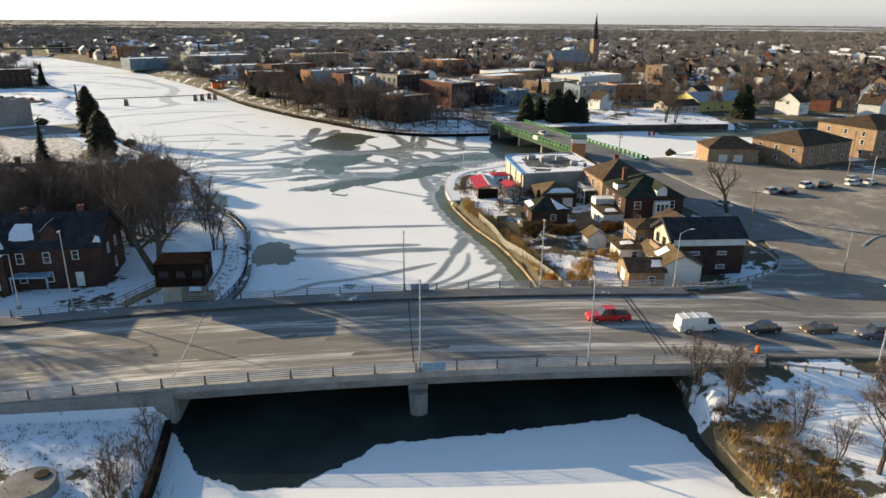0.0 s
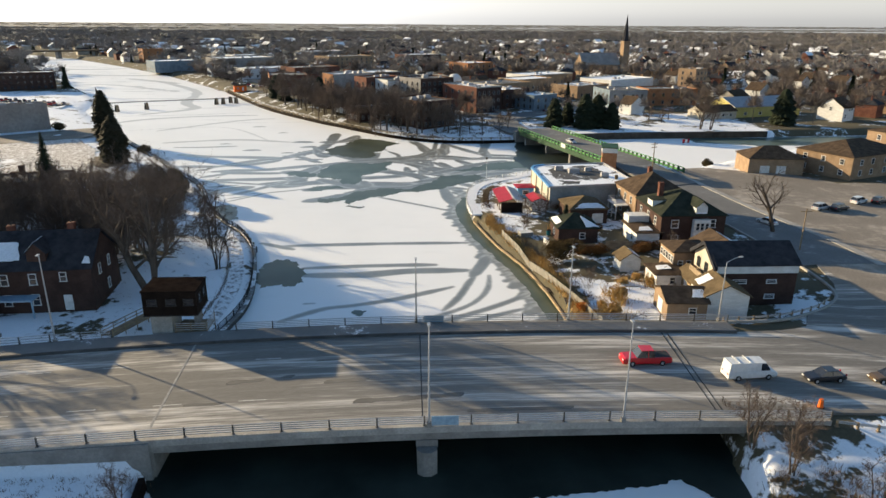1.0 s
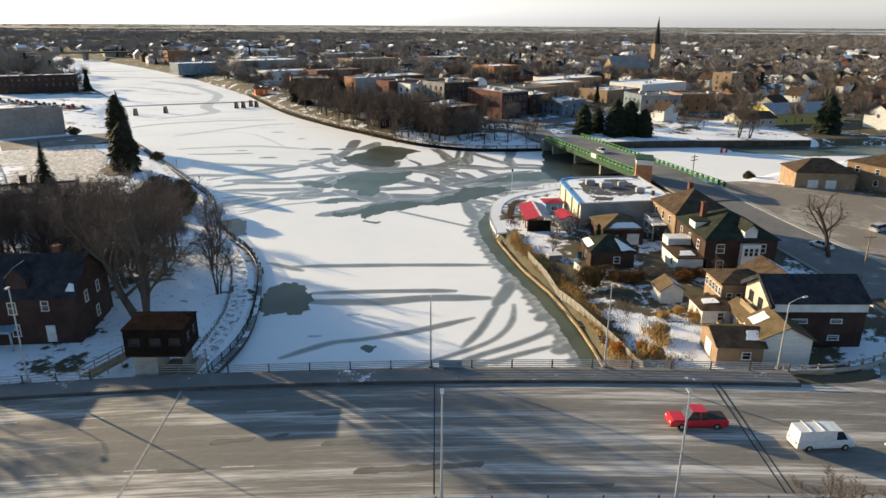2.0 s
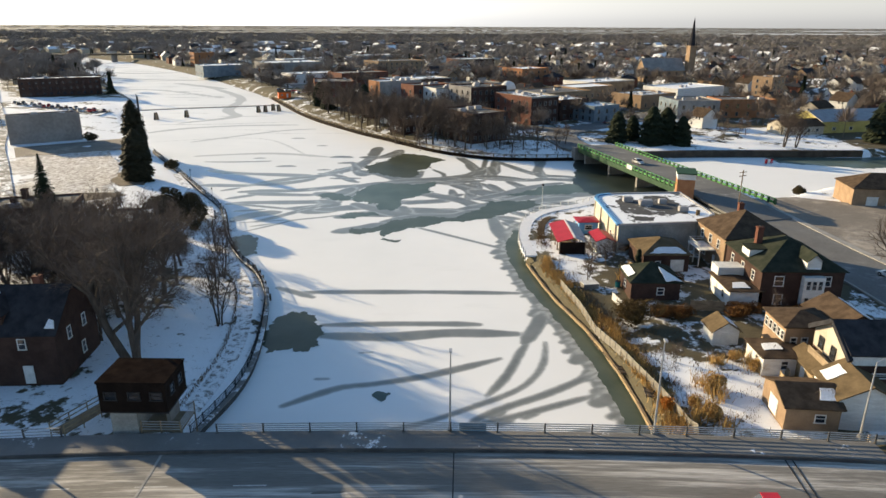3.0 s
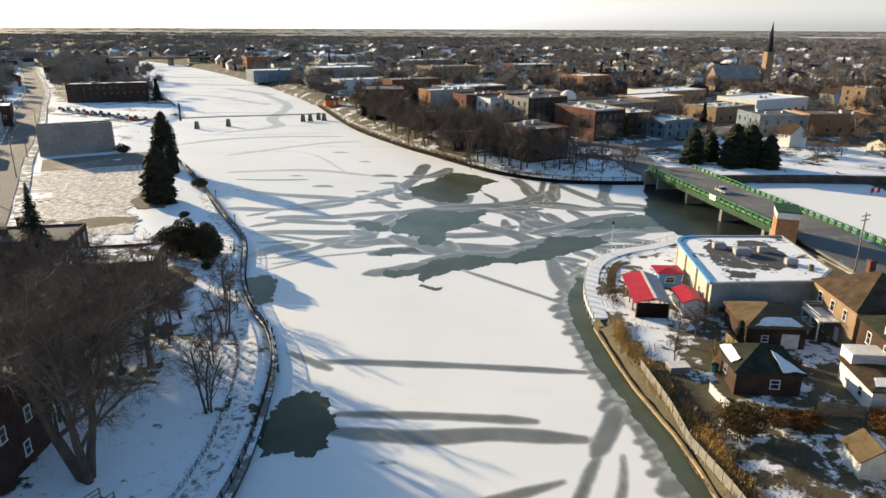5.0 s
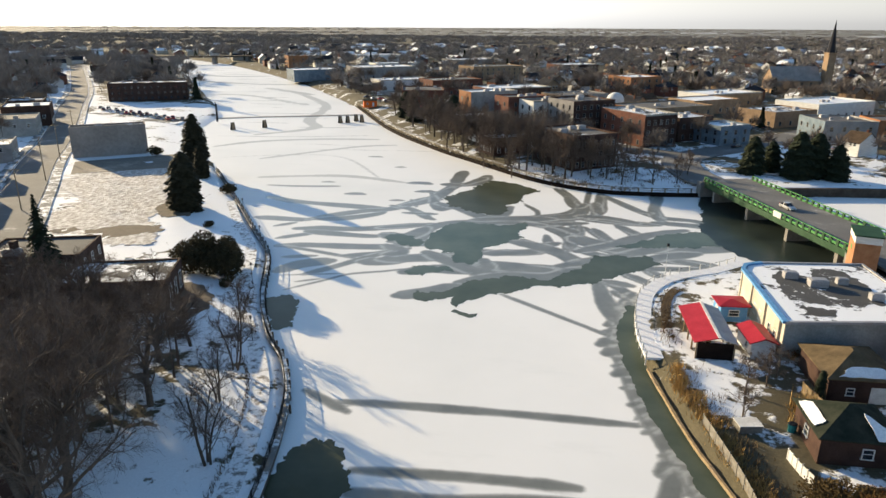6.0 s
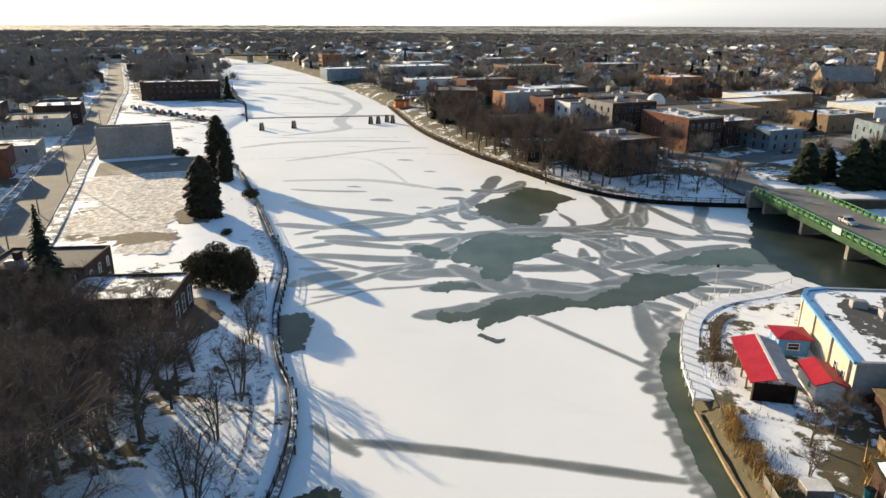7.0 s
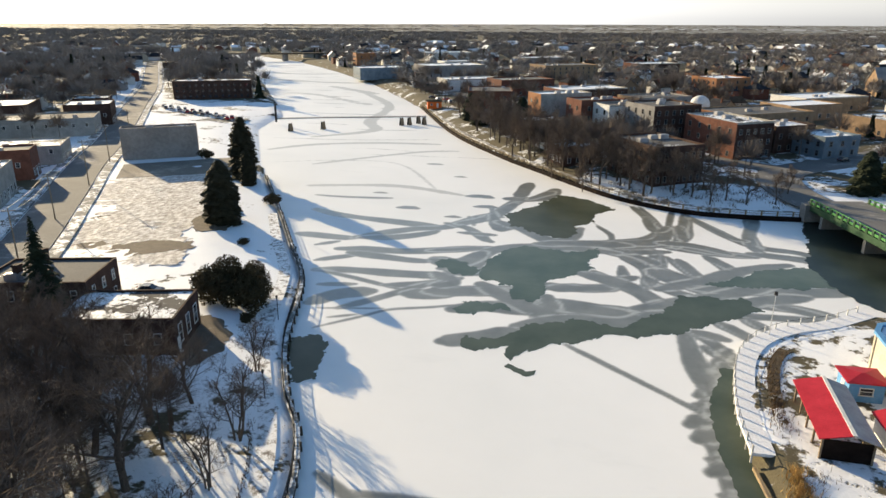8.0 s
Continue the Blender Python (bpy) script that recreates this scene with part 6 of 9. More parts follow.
house(-61.5, 106.5, 2.2, 4, 8.0, 9.0, 6.0, 3.9, "gable", brick_dark, dark_roof, "brick house wing with a white gabled porch", "house",
      [("S", -2.4, 4.2, 1.1, 1.6), ("S", 0, 4.2, 1.1, 1.6), ("S", 2.4, 4.2, 1.1, 1.6), ("S", 0, 7.2, 1.6, 1.1), ("S", 2.4, 0.9, 1.2, 1.8)], [("S", 0.2, 1.4, 2.4)], (), [[(0.6, -4.6, 9.5), (3.6, -4.6, 6.6), (3.6, -1, 6.6), (0.6, -1, 9.5)]])
tagged(part("porch_roof", Shape().box(-57.0, 102.6, 4.6, -51.5, 105.0, 4.85).box(-57.0, 102.7, 2.0, -56.8, 102.9, 4.6).box(-51.7, 102.7, 2.0, -51.5, 102.9, 4.6), blue_wall), "flat snowy porch roof on two posts", "porch")

# ---- flat-roofed brick building and its neighbours ----
fb = block(-64.2, 161.4, 2.0, 17, 16.5, 10.6, 5.0, brick_dark, roof_gravel, "low dark brick building with a snowy flat roof", "building",
           [("E", 3, 1.0, 1.5, 2.8), ("S", 4, 1.6, 1.2, 1.6)], [("E", -4.2, 1.0, 2.2)], 0.35, trim=trim_mat)
block(-82.0, 166.5, 2.0, 17, 16, 11, 6.5, brick_dark, roof_bare, "two-storey brick building with tall chimneys", "building", [("E", 3, 1.0, 1.0, 1.7), ("E", 3, 4.0, 1.0, 1.6), ("S", 5, 4.0, 1.0, 1.6)], (), 0.4, units=2, seed=4)
for x, y in ((-86, 170), (-78, 162.5), (-84, 163)):
    tagged(part("chimney", Shape().box(x - 0.5, y - 0.5, 8.4, x + 0.5, y + 0.5, 10.8).box(x - 0.6, y - 0.6, 10.5, x + 0.6, y + 0.6, 10.7), brick_dark), "square dark brick chimney on a flat roof", "chimney", "roof chimneys")
vehicle(-72.5, 176.5, 2.1, 15, paint_black, "black car parked on snow behind a building", "car")

# ---- lot, blank-walled hall and flats up the west street ----
hall = block(-144.8, 278.6, 2.0, 34, 23.2, 6, 9.6, hall_wall, roof_bare, "blank grey block-walled hall with a flat roof", "building", [("W", 2, 3.0, 1.4, 1.6)], [("W", 1, 1.2, 2.3)], 0.5, None, 1, 7)
# dark sheet on the snow, mostly painting the shade that the hall casts
tagged(part("car_park", Shape().prism([(-148, 264), (-119, 285), (-108, 272), (-112, 262), (-137, 247)], 1.95, 2.10), lot_mat), "dark asphalt apron, mostly the hall's painted shade, before a blank wall", "car park", kind="structure")
lot_line = jagged([(-106, 186), (-114, 196), (-128, 216), (-145, 246), (-137, 246.5), (-113, 260.5), (-107, 249), (-99, 239), (-95, 228), (-89, 219), (-88, 208), (-80, 199), (-76, 190), (-92, 186)], 1.3, 0.5)
lot_top = filled(lot_line, 2.07)
rim_ = [tuple(p) for p in lot_line]
lot_top.add([(*p, 2.07) for p in rim_] + [(*p, 1.8) for p in rim_], [(i, (i + 1) % len(rim_), len(rim_) + (i + 1) % len(rim_), len(rim_) + i) for i in range(len(rim_))])
tagged(part("vacant_lot", lot_top, rutted_snow), "vacant lot of rutted snow and brown earth", "lot", kind="structure")
for pts, zp, lab in (([(-96, 196), (-90, 201), (-82, 203), (-79, 199), (-84, 195), (-88, 191), (-94, 192)], 2.085, "bare brown earth showing in a snowy lot"),
                     ([(-104, 194), (-100, 198), (-97, 197), (-99, 193)], 2.085, "bare brown earth showing in a snowy lot"),
                     ([(-94, 226), (-91, 230), (-86, 228), (-82, 220), (-80, 212), (-85, 209), (-89, 212), (-92, 219)], 2.09, "ring of bare needle-strewn earth below a cedar"),
                     ([(-60, 171), (-56, 172), (-53, 168), (-50, 162), (-51, 157), (-54, 158), (-57, 164), (-61, 168)], None, "trodden bare path beside a brick building")):
    pl = jagged(pts, 1.0, 0.5)
    lie = (lambda p: zp) if zp else (lambda p: at_ground(p[0], p[1]) + 0.06)
    top = filled(pl, 0.0)
    top.v = [(p[0], p[1], lie(p)) for p in top.v]
    top.add([(*p, lie(p)) for p in pl] + [(*p, lie(p) - 0.4) for p in pl], [(i, (i + 1) % len(pl), len(pl) + (i + 1) % len(pl), len(pl) + i) for i in range(len(pl))])
    tagged(part("earth_patch", top, earth_mat), lab, "earth", kind="structure")
flats = block(-226.5, 437.5, 2.0, 28, 42, 15, 9.6, brick_dark, roof_gravel, "long three-storey dark brick block of flats", "apartment building", [("S", 12, 0.9, 1.5, 1.4), ("S", 12, 3.9, 1.5, 1.4), ("S", 12, 6.9, 1.5, 1.4)], (), 0.5, None, 4, 3, trim=brick_dark)
for i in range(20):
    u, v = (i % 11) * 6.2, (i // 11) * 11.0
    vehicle(-226 + u + 0.5 * v, 391 - 0.5 * u + 0.35 * (i % 3) - 0.6 * v, 2.15, 118 + 3 * (i % 4), (paint_grey, paint_silver, paint_black, paint_red, paint_white)[i * 7 % 5], "car parked in the snow before the flats", ("car", "suv")[i % 2], group="cars by the flats")
tagged(part("car_park", Shape().prism([(-238, 400), (-163, 366), (-160, 348), (-226, 376)], 1.9, 2.06), patched("snowy_car_park", (0.10, 0.10, 0.10), SNOW, 0.1, 0.55, 0.1)), "snow-covered car park before the flats", "car park", kind="structure")
for x, y, tn, w, d, h, wm, rm, lab in (
        (-181.8, 259.2, 34, 26, 17, 5.5, dull_wall, roof_gravel, "pale single-storey shop with a snowy flat roof"), (-152, 216, 34, 14, 18, 8.0, dull_wall, roof_white, "grey rendered shop with a snowy flat roof"),
        (-166.5, 240.5, 34, 13, 10, 8.0, brick_red, roof_bare, "red brick shop with tall windows"), (-203, 232, 34, 34, 22, 6.5, dull_wall, roof_gravel, "broad workshop with a snow-patched flat roof"),
        (-217.3, 305.7, 34, 38, 20, 6.5, dull_wall, roof_bare, "long pale-walled workshop with a grey flat roof"), (-221, 335, 34, 18, 18, 8.5, brick_dark, roof_white, "dark brick building with a snowy roof edge"),
        (-258, 322, 34, 30, 26, 8.5, brick_dark, roof_white, "broad dark brick warehouse with a snowy roof"), (-252, 372, 34, 16, 14, 6.0, brick_dark, roof_gravel, "low dark brick building beside the street"),
        (-238, 268, 34, 26, 30, 6.0, dull_wall, roof_bare, "grey warehouse with a flat roof"), (-300, 372, 34, 26, 20, 7.0, brick_tan, roof_white, "tan brick warehouse among trees"),
        (-128, 186, 34, 15, 16, 7.0, dull_wall, roof_white, "grey shop with a flat roof beside the street")):
    block(x, y, 2.0, tn, w, d, h, wm, rm, lab, "building", [("E", max(2, int(d / 3.2)), 1.0, 1.6, 2.0), ("S", max(2, int(w / 4.5)), 3.6, 1.2, 1.4)], [("E", 0.5, 1.1, 2.2)], 0.5, None, 2, int(-x), group="shops on the west street")


def utility_pole(x, y, h, label="tall grey wooden utility pole", z=None, arms=1, turn=0):
    up = thing("utility_pole", pose(x, y, at_ground(x, y) if z is None else z, 0, 0, turn), label, "utility pole", "utility poles")
    part("pole", Shape().tube((0, 0, -0.3), (0, 0, h), 0.16, 0.11, 7), timber, up)
    for k in range(arms):
        part("crossarm", Shape().box(-1.1, -0.06, h - 0.6 - 0.8 * k, 1.1, 0.06, h - 0.45 - 0.8 * k), timber, up)
    return up


poles = [(-121.1, 207.9, 10.5), (-137.5, 237.2, 12.5), (-153.5, 264.5, 12.0), (-178, 305, 11), (-106, 183, 10.5)]
for x, y, h in poles:
    utility_pole(x, y, h, "tall wooden utility pole beside the street", arms=1, turn=34)
for a, b in zip(sorted(poles, key=lambda p: p[1]), sorted(poles, key=lambda p: p[1])[1:]):
    cable = Shape()
    for o in (-0.9, 0.9):
        p0, p1 = Vector((a[0] + o, a[1] + o * 0.5, 2 + a[2] - 0.4)), Vector((b[0] + o, b[1] + o * 0.5, 2 + b[2] - 0.4))
        last = p0
        for k in range(1, 9):
            t = k / 8
            q = p0.lerp(p1, t) - Vector((0, 0, 4 * 0.7 * t * (1 - t)))
            cable.tube(last, q, 0.025, 0.025, 3, False)
            last = q
    tagged(part("power_cable", cable, dark_iron), "dark sagging power cables between poles", "cable", "power cables")

# ---- the point: houses, sheds and the river shore ----
PZ = 2.0
club_roof = patched("club_roof_snow", (0.12, 0.12, 0.12), SNOW, 0.22, 0.74, 0.06, bump=0.3)
club = thing("clubhouse", pose(0, 0, PZ), "cream flat-roofed clubhouse with blue roof edge and snow", "building")
club_plan = [(35.4, 157.3), (52.3, 160.0), (56.3, 165.5), (55.3, 183.8), (39.0, 182.0), (36.2, 180.6), (35.2, 178.3)]
part("wall", Shape().prism(club_plan, -0.6, 5.5), cream, club)
cx_, cy_ = 45.5, 170.5
inset = [(cx_ + (x - cx_) * 0.965, cy_ + (y - cy_) * 0.965) for x, y in club_plan]
part("roof", Shape().prism(inset, 5.5, 5.62), club_roof, club)
bare_roof = patched("bare_roof_membrane", (0.10, 0.10, 0.10), SNOW, 0.3, 0.30, 0.08, bump=0.3)
for pts in ([(38.6, 167), (43.5, 164.5), (50.5, 166), (52.5, 172), (51, 179.5), (46, 180.5), (45, 176), (41, 178.5), (38.2, 175)], [(38.5, 160.5), (43, 160.5), (44.5, 162.8), (39.5, 164.2)]):
    part("bare_patch", filled(jagged(pts, 0.9, 0.4), 5.632), bare_roof, club, "bare dark roof membrane free of snow")
edge_line = club_plan[4:] + club_plan[:1]
part("roof_edge", Shape().ribbon(edge_line, 0.7, 5.5, 0.38), blue_paint, club, "blue painted roof edge")
part("roof_edge", Shape().ribbon(club_plan[:5], 0.5, 5.5, 0.34), grey_metal, club)
part("south_facing", Shape().add([(35.5, 157.25, -0.6), (52.25, 159.93, -0.6), (52.25, 159.93, 5.48), (35.5, 157.25, 5.48), (35.5, 157.31, -0.6), (52.25, 159.99, -0.6), (52.25, 159.99, 5.48), (35.5, 157.31, 5.48)],
                                 [(0, 1, 2, 3), (1, 5, 6, 2), (4, 0, 3, 7), (3, 2, 6, 7), (5, 4, 7, 6)]), dull_wall, club)
for k, yk in enumerate((160.5, 163.0, 167.5, 170.0, 174.5, 177.0)):
    fr, pn = window_data(1.1, 1.5, trim_mat)
    ob = part("window", fr, None, club, m=pose(35.36 - 0.0, yk, 1.6, 0, 0, -90))
    part("pane", pn, None, ob)
for yk in (158.8, 165.3, 172.3, 178.2):
    part("pilaster", Shape().box(35.05, yk - 0.25, -0.5, 35.5, yk + 0.25, 5.45), cream, club)
for ux, uy, us in ((41.5, 175.5, 1.0), (44.5, 172.5, 1.3), (48.5, 174.0, 0.8), (51.0, 168.0, 0.9)):
    part("roof_unit", Shape().box(ux - us, uy - us * 0.7, 5.62, ux + us, uy + us * 0.7, 6.3 + us * 0.3).box(ux - us * 0.8, uy - us * 0.5, 6.3 + us * 0.3, ux + us * 0.8, uy + us * 0.5, 6.4 + us * 0.3), grey_metal, club)
part("roof_unit", Shape().tube((53, 165, 5.6), (53, 165, 6.6), 0.4, 0.4, 10), tan_roof, club, "round brown roof vent")

pav = thing("pavilion", pose(26.7, 161.8, PZ), "open picnic pavilion with a bright red metal roof", "pavilion")
part("roof_slope", Shape().add([(-3.0, -6.3, 2.6), (-3.0, 6.3, 2.6), (0.2, 6.3, 3.45), (0.2, -6.3, 3.45), (-3.0, -6.3, 2.72), (-3.0, 6.3, 2.72), (0.2, 6.3, 3.57), (0.2, -6.3, 3.57)],
                               [(0, 1, 2, 3), (7, 6, 5, 4), (0, 4, 5, 1), (1, 5, 6, 2), (2, 6, 7, 3), (3, 7, 4, 0)]), red_metal, pav, "red metal roof slope")
part("roof_slope", Shape().add([(2.8, -6.3, 2.6), (0.2, -6.3, 3.45), (0.2, 6.3, 3.45), (2.8, 6.3, 2.6), (2.8, -6.3, 2.72), (0.2, -6.3, 3.57), (0.2, 6.3, 3.57), (2.8, 6.3, 2.72)],
                               [(0, 1, 2, 3), (7, 6, 5, 4), (0, 4, 5, 1), (1, 5, 6, 2), (2, 6, 7, 3), (3, 7, 4, 0)]), grey_metal, pav, "grey metal roof slope")
part("ridge_cap", Shape().box(0.0, -6.35, 3.55, 0.4, 6.35, 3.64), trim_mat, pav)
for k in range(5):
    for px in (-2.5, 2.4):
        part("post", Shape().box(px - 0.1, -5.8 + 2.9 * k - 0.1, -0.2, px + 0.1, -5.8 + 2.9 * k + 0.1, 2.7), timber, pav)
part("floor_slab", Shape().box(-2.7, -6.0, -0.15, 2.6, 6.0, 0.06), soil, pav)
part("end_wall", Shape().box(-2.5, -5.85, 0.0, 2.4, -5.7, 2.5), brown_siding, pav)
for k in range(3):
    tb = thing("picnic_table", pose(26.5, 158.0 + 3.6 * k, PZ + 0.06), "weathered wooden picnic table in the pavilion", "table", "picnic tables")
    part("tabletop", Shape().box(-0.9, -0.38, 0.70, 0.9, 0.38, 0.76), timber, tb)
    for s in (-0.7, 0.7):
        part("bench", Shape().box(-0.9, s - 0.14, 0.42, 0.9, s + 0.14, 0.46), timber, tb)
        part("leg", Shape().box(s - 0.05, -0.7, 0.0, s + 0.05, 0.7, 0.7), timber, tb)
kiosk = house(32.1, 171.3, PZ, 4, 4.0, 3.6, 2.6, 0.5, "hip", blue_paint, red_metal, "small blue kiosk with a red metal roof", "kiosk", [("S", 0, 1.0, 1.6, 1.0)], [("W", 0, 1.0, 2.0)])
kiosk2 = house(33.0, 160.2, PZ, 4, 3.2, 5.6, 2.4, 0.6, "gable", white_paint, red_metal, "small white shed with a red metal roof", "kiosk", [("W", 1.0, 1.0, 0.9, 0.9)], [("S", 0, 1.2, 2.0)])

gA = house(41.7, 151.8, PZ, 2, 8.2, 9.0, 3.1, 2.0, "hip", brick_dark, tan_roof, "dark brick garage with a tan hip roof and snow patch", "garage", [("S", -1.5, 1.0, 1.0, 1.0)], [("S", 2.0, 2.4, 2.2)], (),
           [[(-3.6, -4.6, 3.35), (4.2, -4.6, 3.35), (2.6, -3.0, 4.15), (-1.6, -3.0, 4.15)]])
gB = house(36.2, 137.6, PZ, 0, 7.8, 7.4, 3.0, 2.3, "hip", brick_dark, green_roof, "small dark brick bungalow with a snow-edged green roof", "house", [("S", 0.8, 1.0, 1.2, 1.2), ("W", 0, 1.0, 1.2, 1.2)], [("E", 1.0)], (),
           [[(1.4, -4.0, 3.3), (4.1, -4.0, 3.3), (1.3, -1.5, 4.7), (0.6, -1.0, 5.0)], [(-4.2, -2.6, 3.3), (-4.2, 3.6, 3.3), (-2.9, 2.2, 4.0), (-2.9, -2.0, 4.0)]])
house(41.4, 119.8, PZ, 2, 3.6, 3.4, 2.2, 1.2, "gable", white_paint, tan_roof, "small white garden shed with a double door", "shed", (), [("S", 0, 1.5, 1.9)], (), [[(0.2, -1.6, 3.35), (1.7, -1.6, 2.45), (1.7, 1.6, 2.45), (0.2, 1.6, 3.35)]])
bigh = house(57.6, 137.9, PZ, 0, 12.6, 14.0, 6.2, 3.6, "hip", brick_dark, green_roof, "two-storey dark red brick house with a dark green hip roof", "house",
             [("S", -3.6, 3.9, 1.5, 1.6), ("S", -3.4, 0.9, 1.4, 1.6), ("S", 3.8, 3.9, 1.2, 1.6), ("W", -4.2, 3.8, 1.1, 1.6), ("W", 0, 3.8, 1.1, 1.6), ("W", 4, 3.8, 1.1, 1.6), ("W", 3.5, 0.9, 1.2, 1.6), ("W", -3.5, 0.9, 1.2, 1.6)], (), [(-3.6, 1.8, 7.6, 10.8, 0.95)])
bay = part("bay", Shape().box(-0.2, -8.0, -0.6, 3.0, -6.9, 5.6), white_paint, bigh, "white two-storey window bay")
for z0 in (0.9, 3.6):
    for u in (0.5, 1.4, 2.3):
        fr, pn = window_data(0.8, 1.5, trim_mat)
        ob = part("window", fr, None, bay, m=pose(u, -8.0, z0))
        part("pane", pn, None, ob)
dr = part("dormer", Shape().along_y([(-1.1, 6.6), (1.1, 6.6), (1.1, 8.0), (0, 9.0), (-1.1, 8.0)], -7.0, -3.0), white_paint, bigh, m=pose(1.4, 0, 0))
part("dormer_roof", gable_roof(2.2, 4.2, 8.0, 1.0, 0.25, 0.12), green_roof, dr, m=pose(0, -5.0, 0))
dw = part("dormer", Shape().along_y([(-1.4, 6.5), (1.4, 6.5), (1.4, 7.9), (-1.4, 7.9)], -6.2, -2.6), white_paint, bigh, m=pose(0, 0, 0, 0, 0, -90))
part("dormer_roof", Shape().box(-1.6, -6.5, 7.9, 1.6, -2.2, 8.05), green_roof, dw)
snow_patch(bigh, [(0.4, -7.2, 6.6), (2.4, -7.2, 6.6), (1.9, -5.8, 7.5), (1.0, -5.8, 7.5)], 3)
add = house(49.3, 135.0, PZ, 0, 5.0, 8.2, 2.9, 0.5, "hip", white_paint, brown_roof, "white lean-to addition with a low flat roof", "house_addition", [("W", 1.5, 0.9, 1.0, 1.3)], [("W", -1.8)], (), [[(-2.2, -3.6, 3.15), (1.0, -3.6, 3.2), (0.6, -1.6, 3.5), (-1.5, -1.6, 3.4)]])
part("terrace_wall", Shape().box(-2.2, 2.2, 3.0, 2.5, 5.2, 4.5).box(-1.9, 2.5, 4.5, 2.3, 5.0, 4.52), white_paint, add)
h2 = house(57.2, 153.2, PZ, 3, 11.6, 12.2, 6.2, 3.8, "hip", brick_tan, brown_roof, "two-storey house with a brown hip roof and rear balcony", "house",
           [("W", -3.6, 3.8, 1.2, 1.6), ("W", 0, 3.8, 1.2, 1.6), ("W", 3.4, 3.8, 1.0, 1.6), ("W", -2, 0.9, 1.2, 1.6), ("S", -4.2, 3.8, 1.2, 1.6)], [("W", 2.2)], [(1.5, 5.0, 6.8, 10.0, 0.9)])
part("balcony", Shape().box(-8.8, -2.6, 3.0, -5.8, 2.8, 3.2), white_paint, h2, "white rear balcony")
for py in (-2.4, 0.1, 2.6):
    part("balcony_post", Shape().box(-8.7, py - 0.1, -0.5, -8.5, py + 0.1, 3.0), trim_mat, h2)
for hh in (3.7, 4.1):
    part("balcony_rail", Shape().bar((-8.7, -2.5, hh), (-8.7, 2.7, hh), 0.06, 0.08).bar((-8.7, -2.5, hh), (-5.8, -2.5, hh), 0.06, 0.08).bar((-8.7, 2.7, hh), (-5.8, 2.7, hh), 0.06, 0.08), trim_mat, h2)
house(45.6, 112.2, PZ, 0, 5.4, 5.0, 2.5, 0.6, "hip", white_paint, brown_roof, "small white cottage extension with a brown roof", "house_addition", [("W", 0.8, 0.8, 1.0, 1.3), ("S", 0, 0.9, 1.0, 1.2)], [("W", -1.2)], (), [[(-2.2, -1.2, 2.85), (0.4, -1.2, 3.0), (0.2, 0.6, 3.1), (-2.0, 0.8, 2.85)]])
house(50.2, 116.4, PZ, 0, 6.4, 6.0, 5.0, 1.2, "hip", brick_tan, brown_roof, "beige house with a row of small porch windows", "house", [("W", u, 3.1, 0.9, 1.2) for u in (-2.2, -1.0, 0.2, 1.4, 2.4)] + [("S", -2.0, 2.4, 0.9, 1.2), ("S", -0.6, 2.4, 0.9, 1.2)])
house(57.0, 118.4, PZ, 0, 6.5, 8.0, 4.4, 1.8, "gable", brick_tan, brown_roof, "beige house with a brown gable roof", "house", [("S", 0, 1.0, 1.2, 1.4)], (), (), [[(0.6, -3.6, 6.05), (3.2, -3.6, 4.6), (3.2, 3.4, 4.6), (0.6, 3.4, 6.05)]])
apt = house(55.8, 107.0, 2.2, -1, 12.6, 8.4, 6.4, 2.3, "side", brick_dark, dark_roof, "dark brick apartment house with a charcoal gable roof", "apartment house",
            [("S", -2.6, 0.9, 2.2, 0.7), ("S", 2.4, 0.9, 1.6, 0.7), ("S", -2.6, 3.4, 2.2, 0.6), ("S", 2.4, 3.4, 1.6, 0.6), ("E", 0, 3.4, 1.2, 1.2)])
part("fascia_band", Shape().box(-6.35, -4.32, 5.0, 6.35, -4.2, 6.1), trim_mat, apt, "pale horizontal fascia band")
part("gable_facing", Shape().along_y([(-4.1, 3.6), (4.1, 3.6), (4.1, 6.3), (0, 8.5), (-4.1, 6.3)], 6.3, 6.36), cream, apt, "white-clad west gable", m=pose(0, 0, 0, 0, 0, 90))
for s in (-1, 1):
    part("barge_board", Shape().bar((-6.75, s * 4.75, 5.75), (-6.75, 0, 8.62), 0.5, 0.55), dark_roof, apt)
for u in (-2.2, 0.6):
    add_window(apt, "W", 12.84, 8.4, u, 4.0, 1.1, 1.5, dark_iron)
part("balcony", Shape().box(-7.7, -2.6, 3.3, -6.36, 2.6, 3.45).box(-7.7, -2.6, 3.45, -7.62, 2.6, 4.2), timber, apt)
house(48.6, 108.6, PZ, 0, 3.0, 5.5, 2.6, 1.0, "gable", fresh_timber, tan_roof, "narrow wooden lean-to with a tan roof", "shed", (), [("W", 0.5)])
house(49.2, 100.8, 2.3, -4, 6.3, 6.2, 3.4, 1.6, "gable", white_paint, tan_roof, "cream garage with a tan gable roof near the bridge", "garage", (), (), (), [[(-3.1, 0.4, 3.6), (-0.8, 0.4, 4.75), (-0.8, 2.8, 4.75), (-3.1, 2.8, 3.6)]])
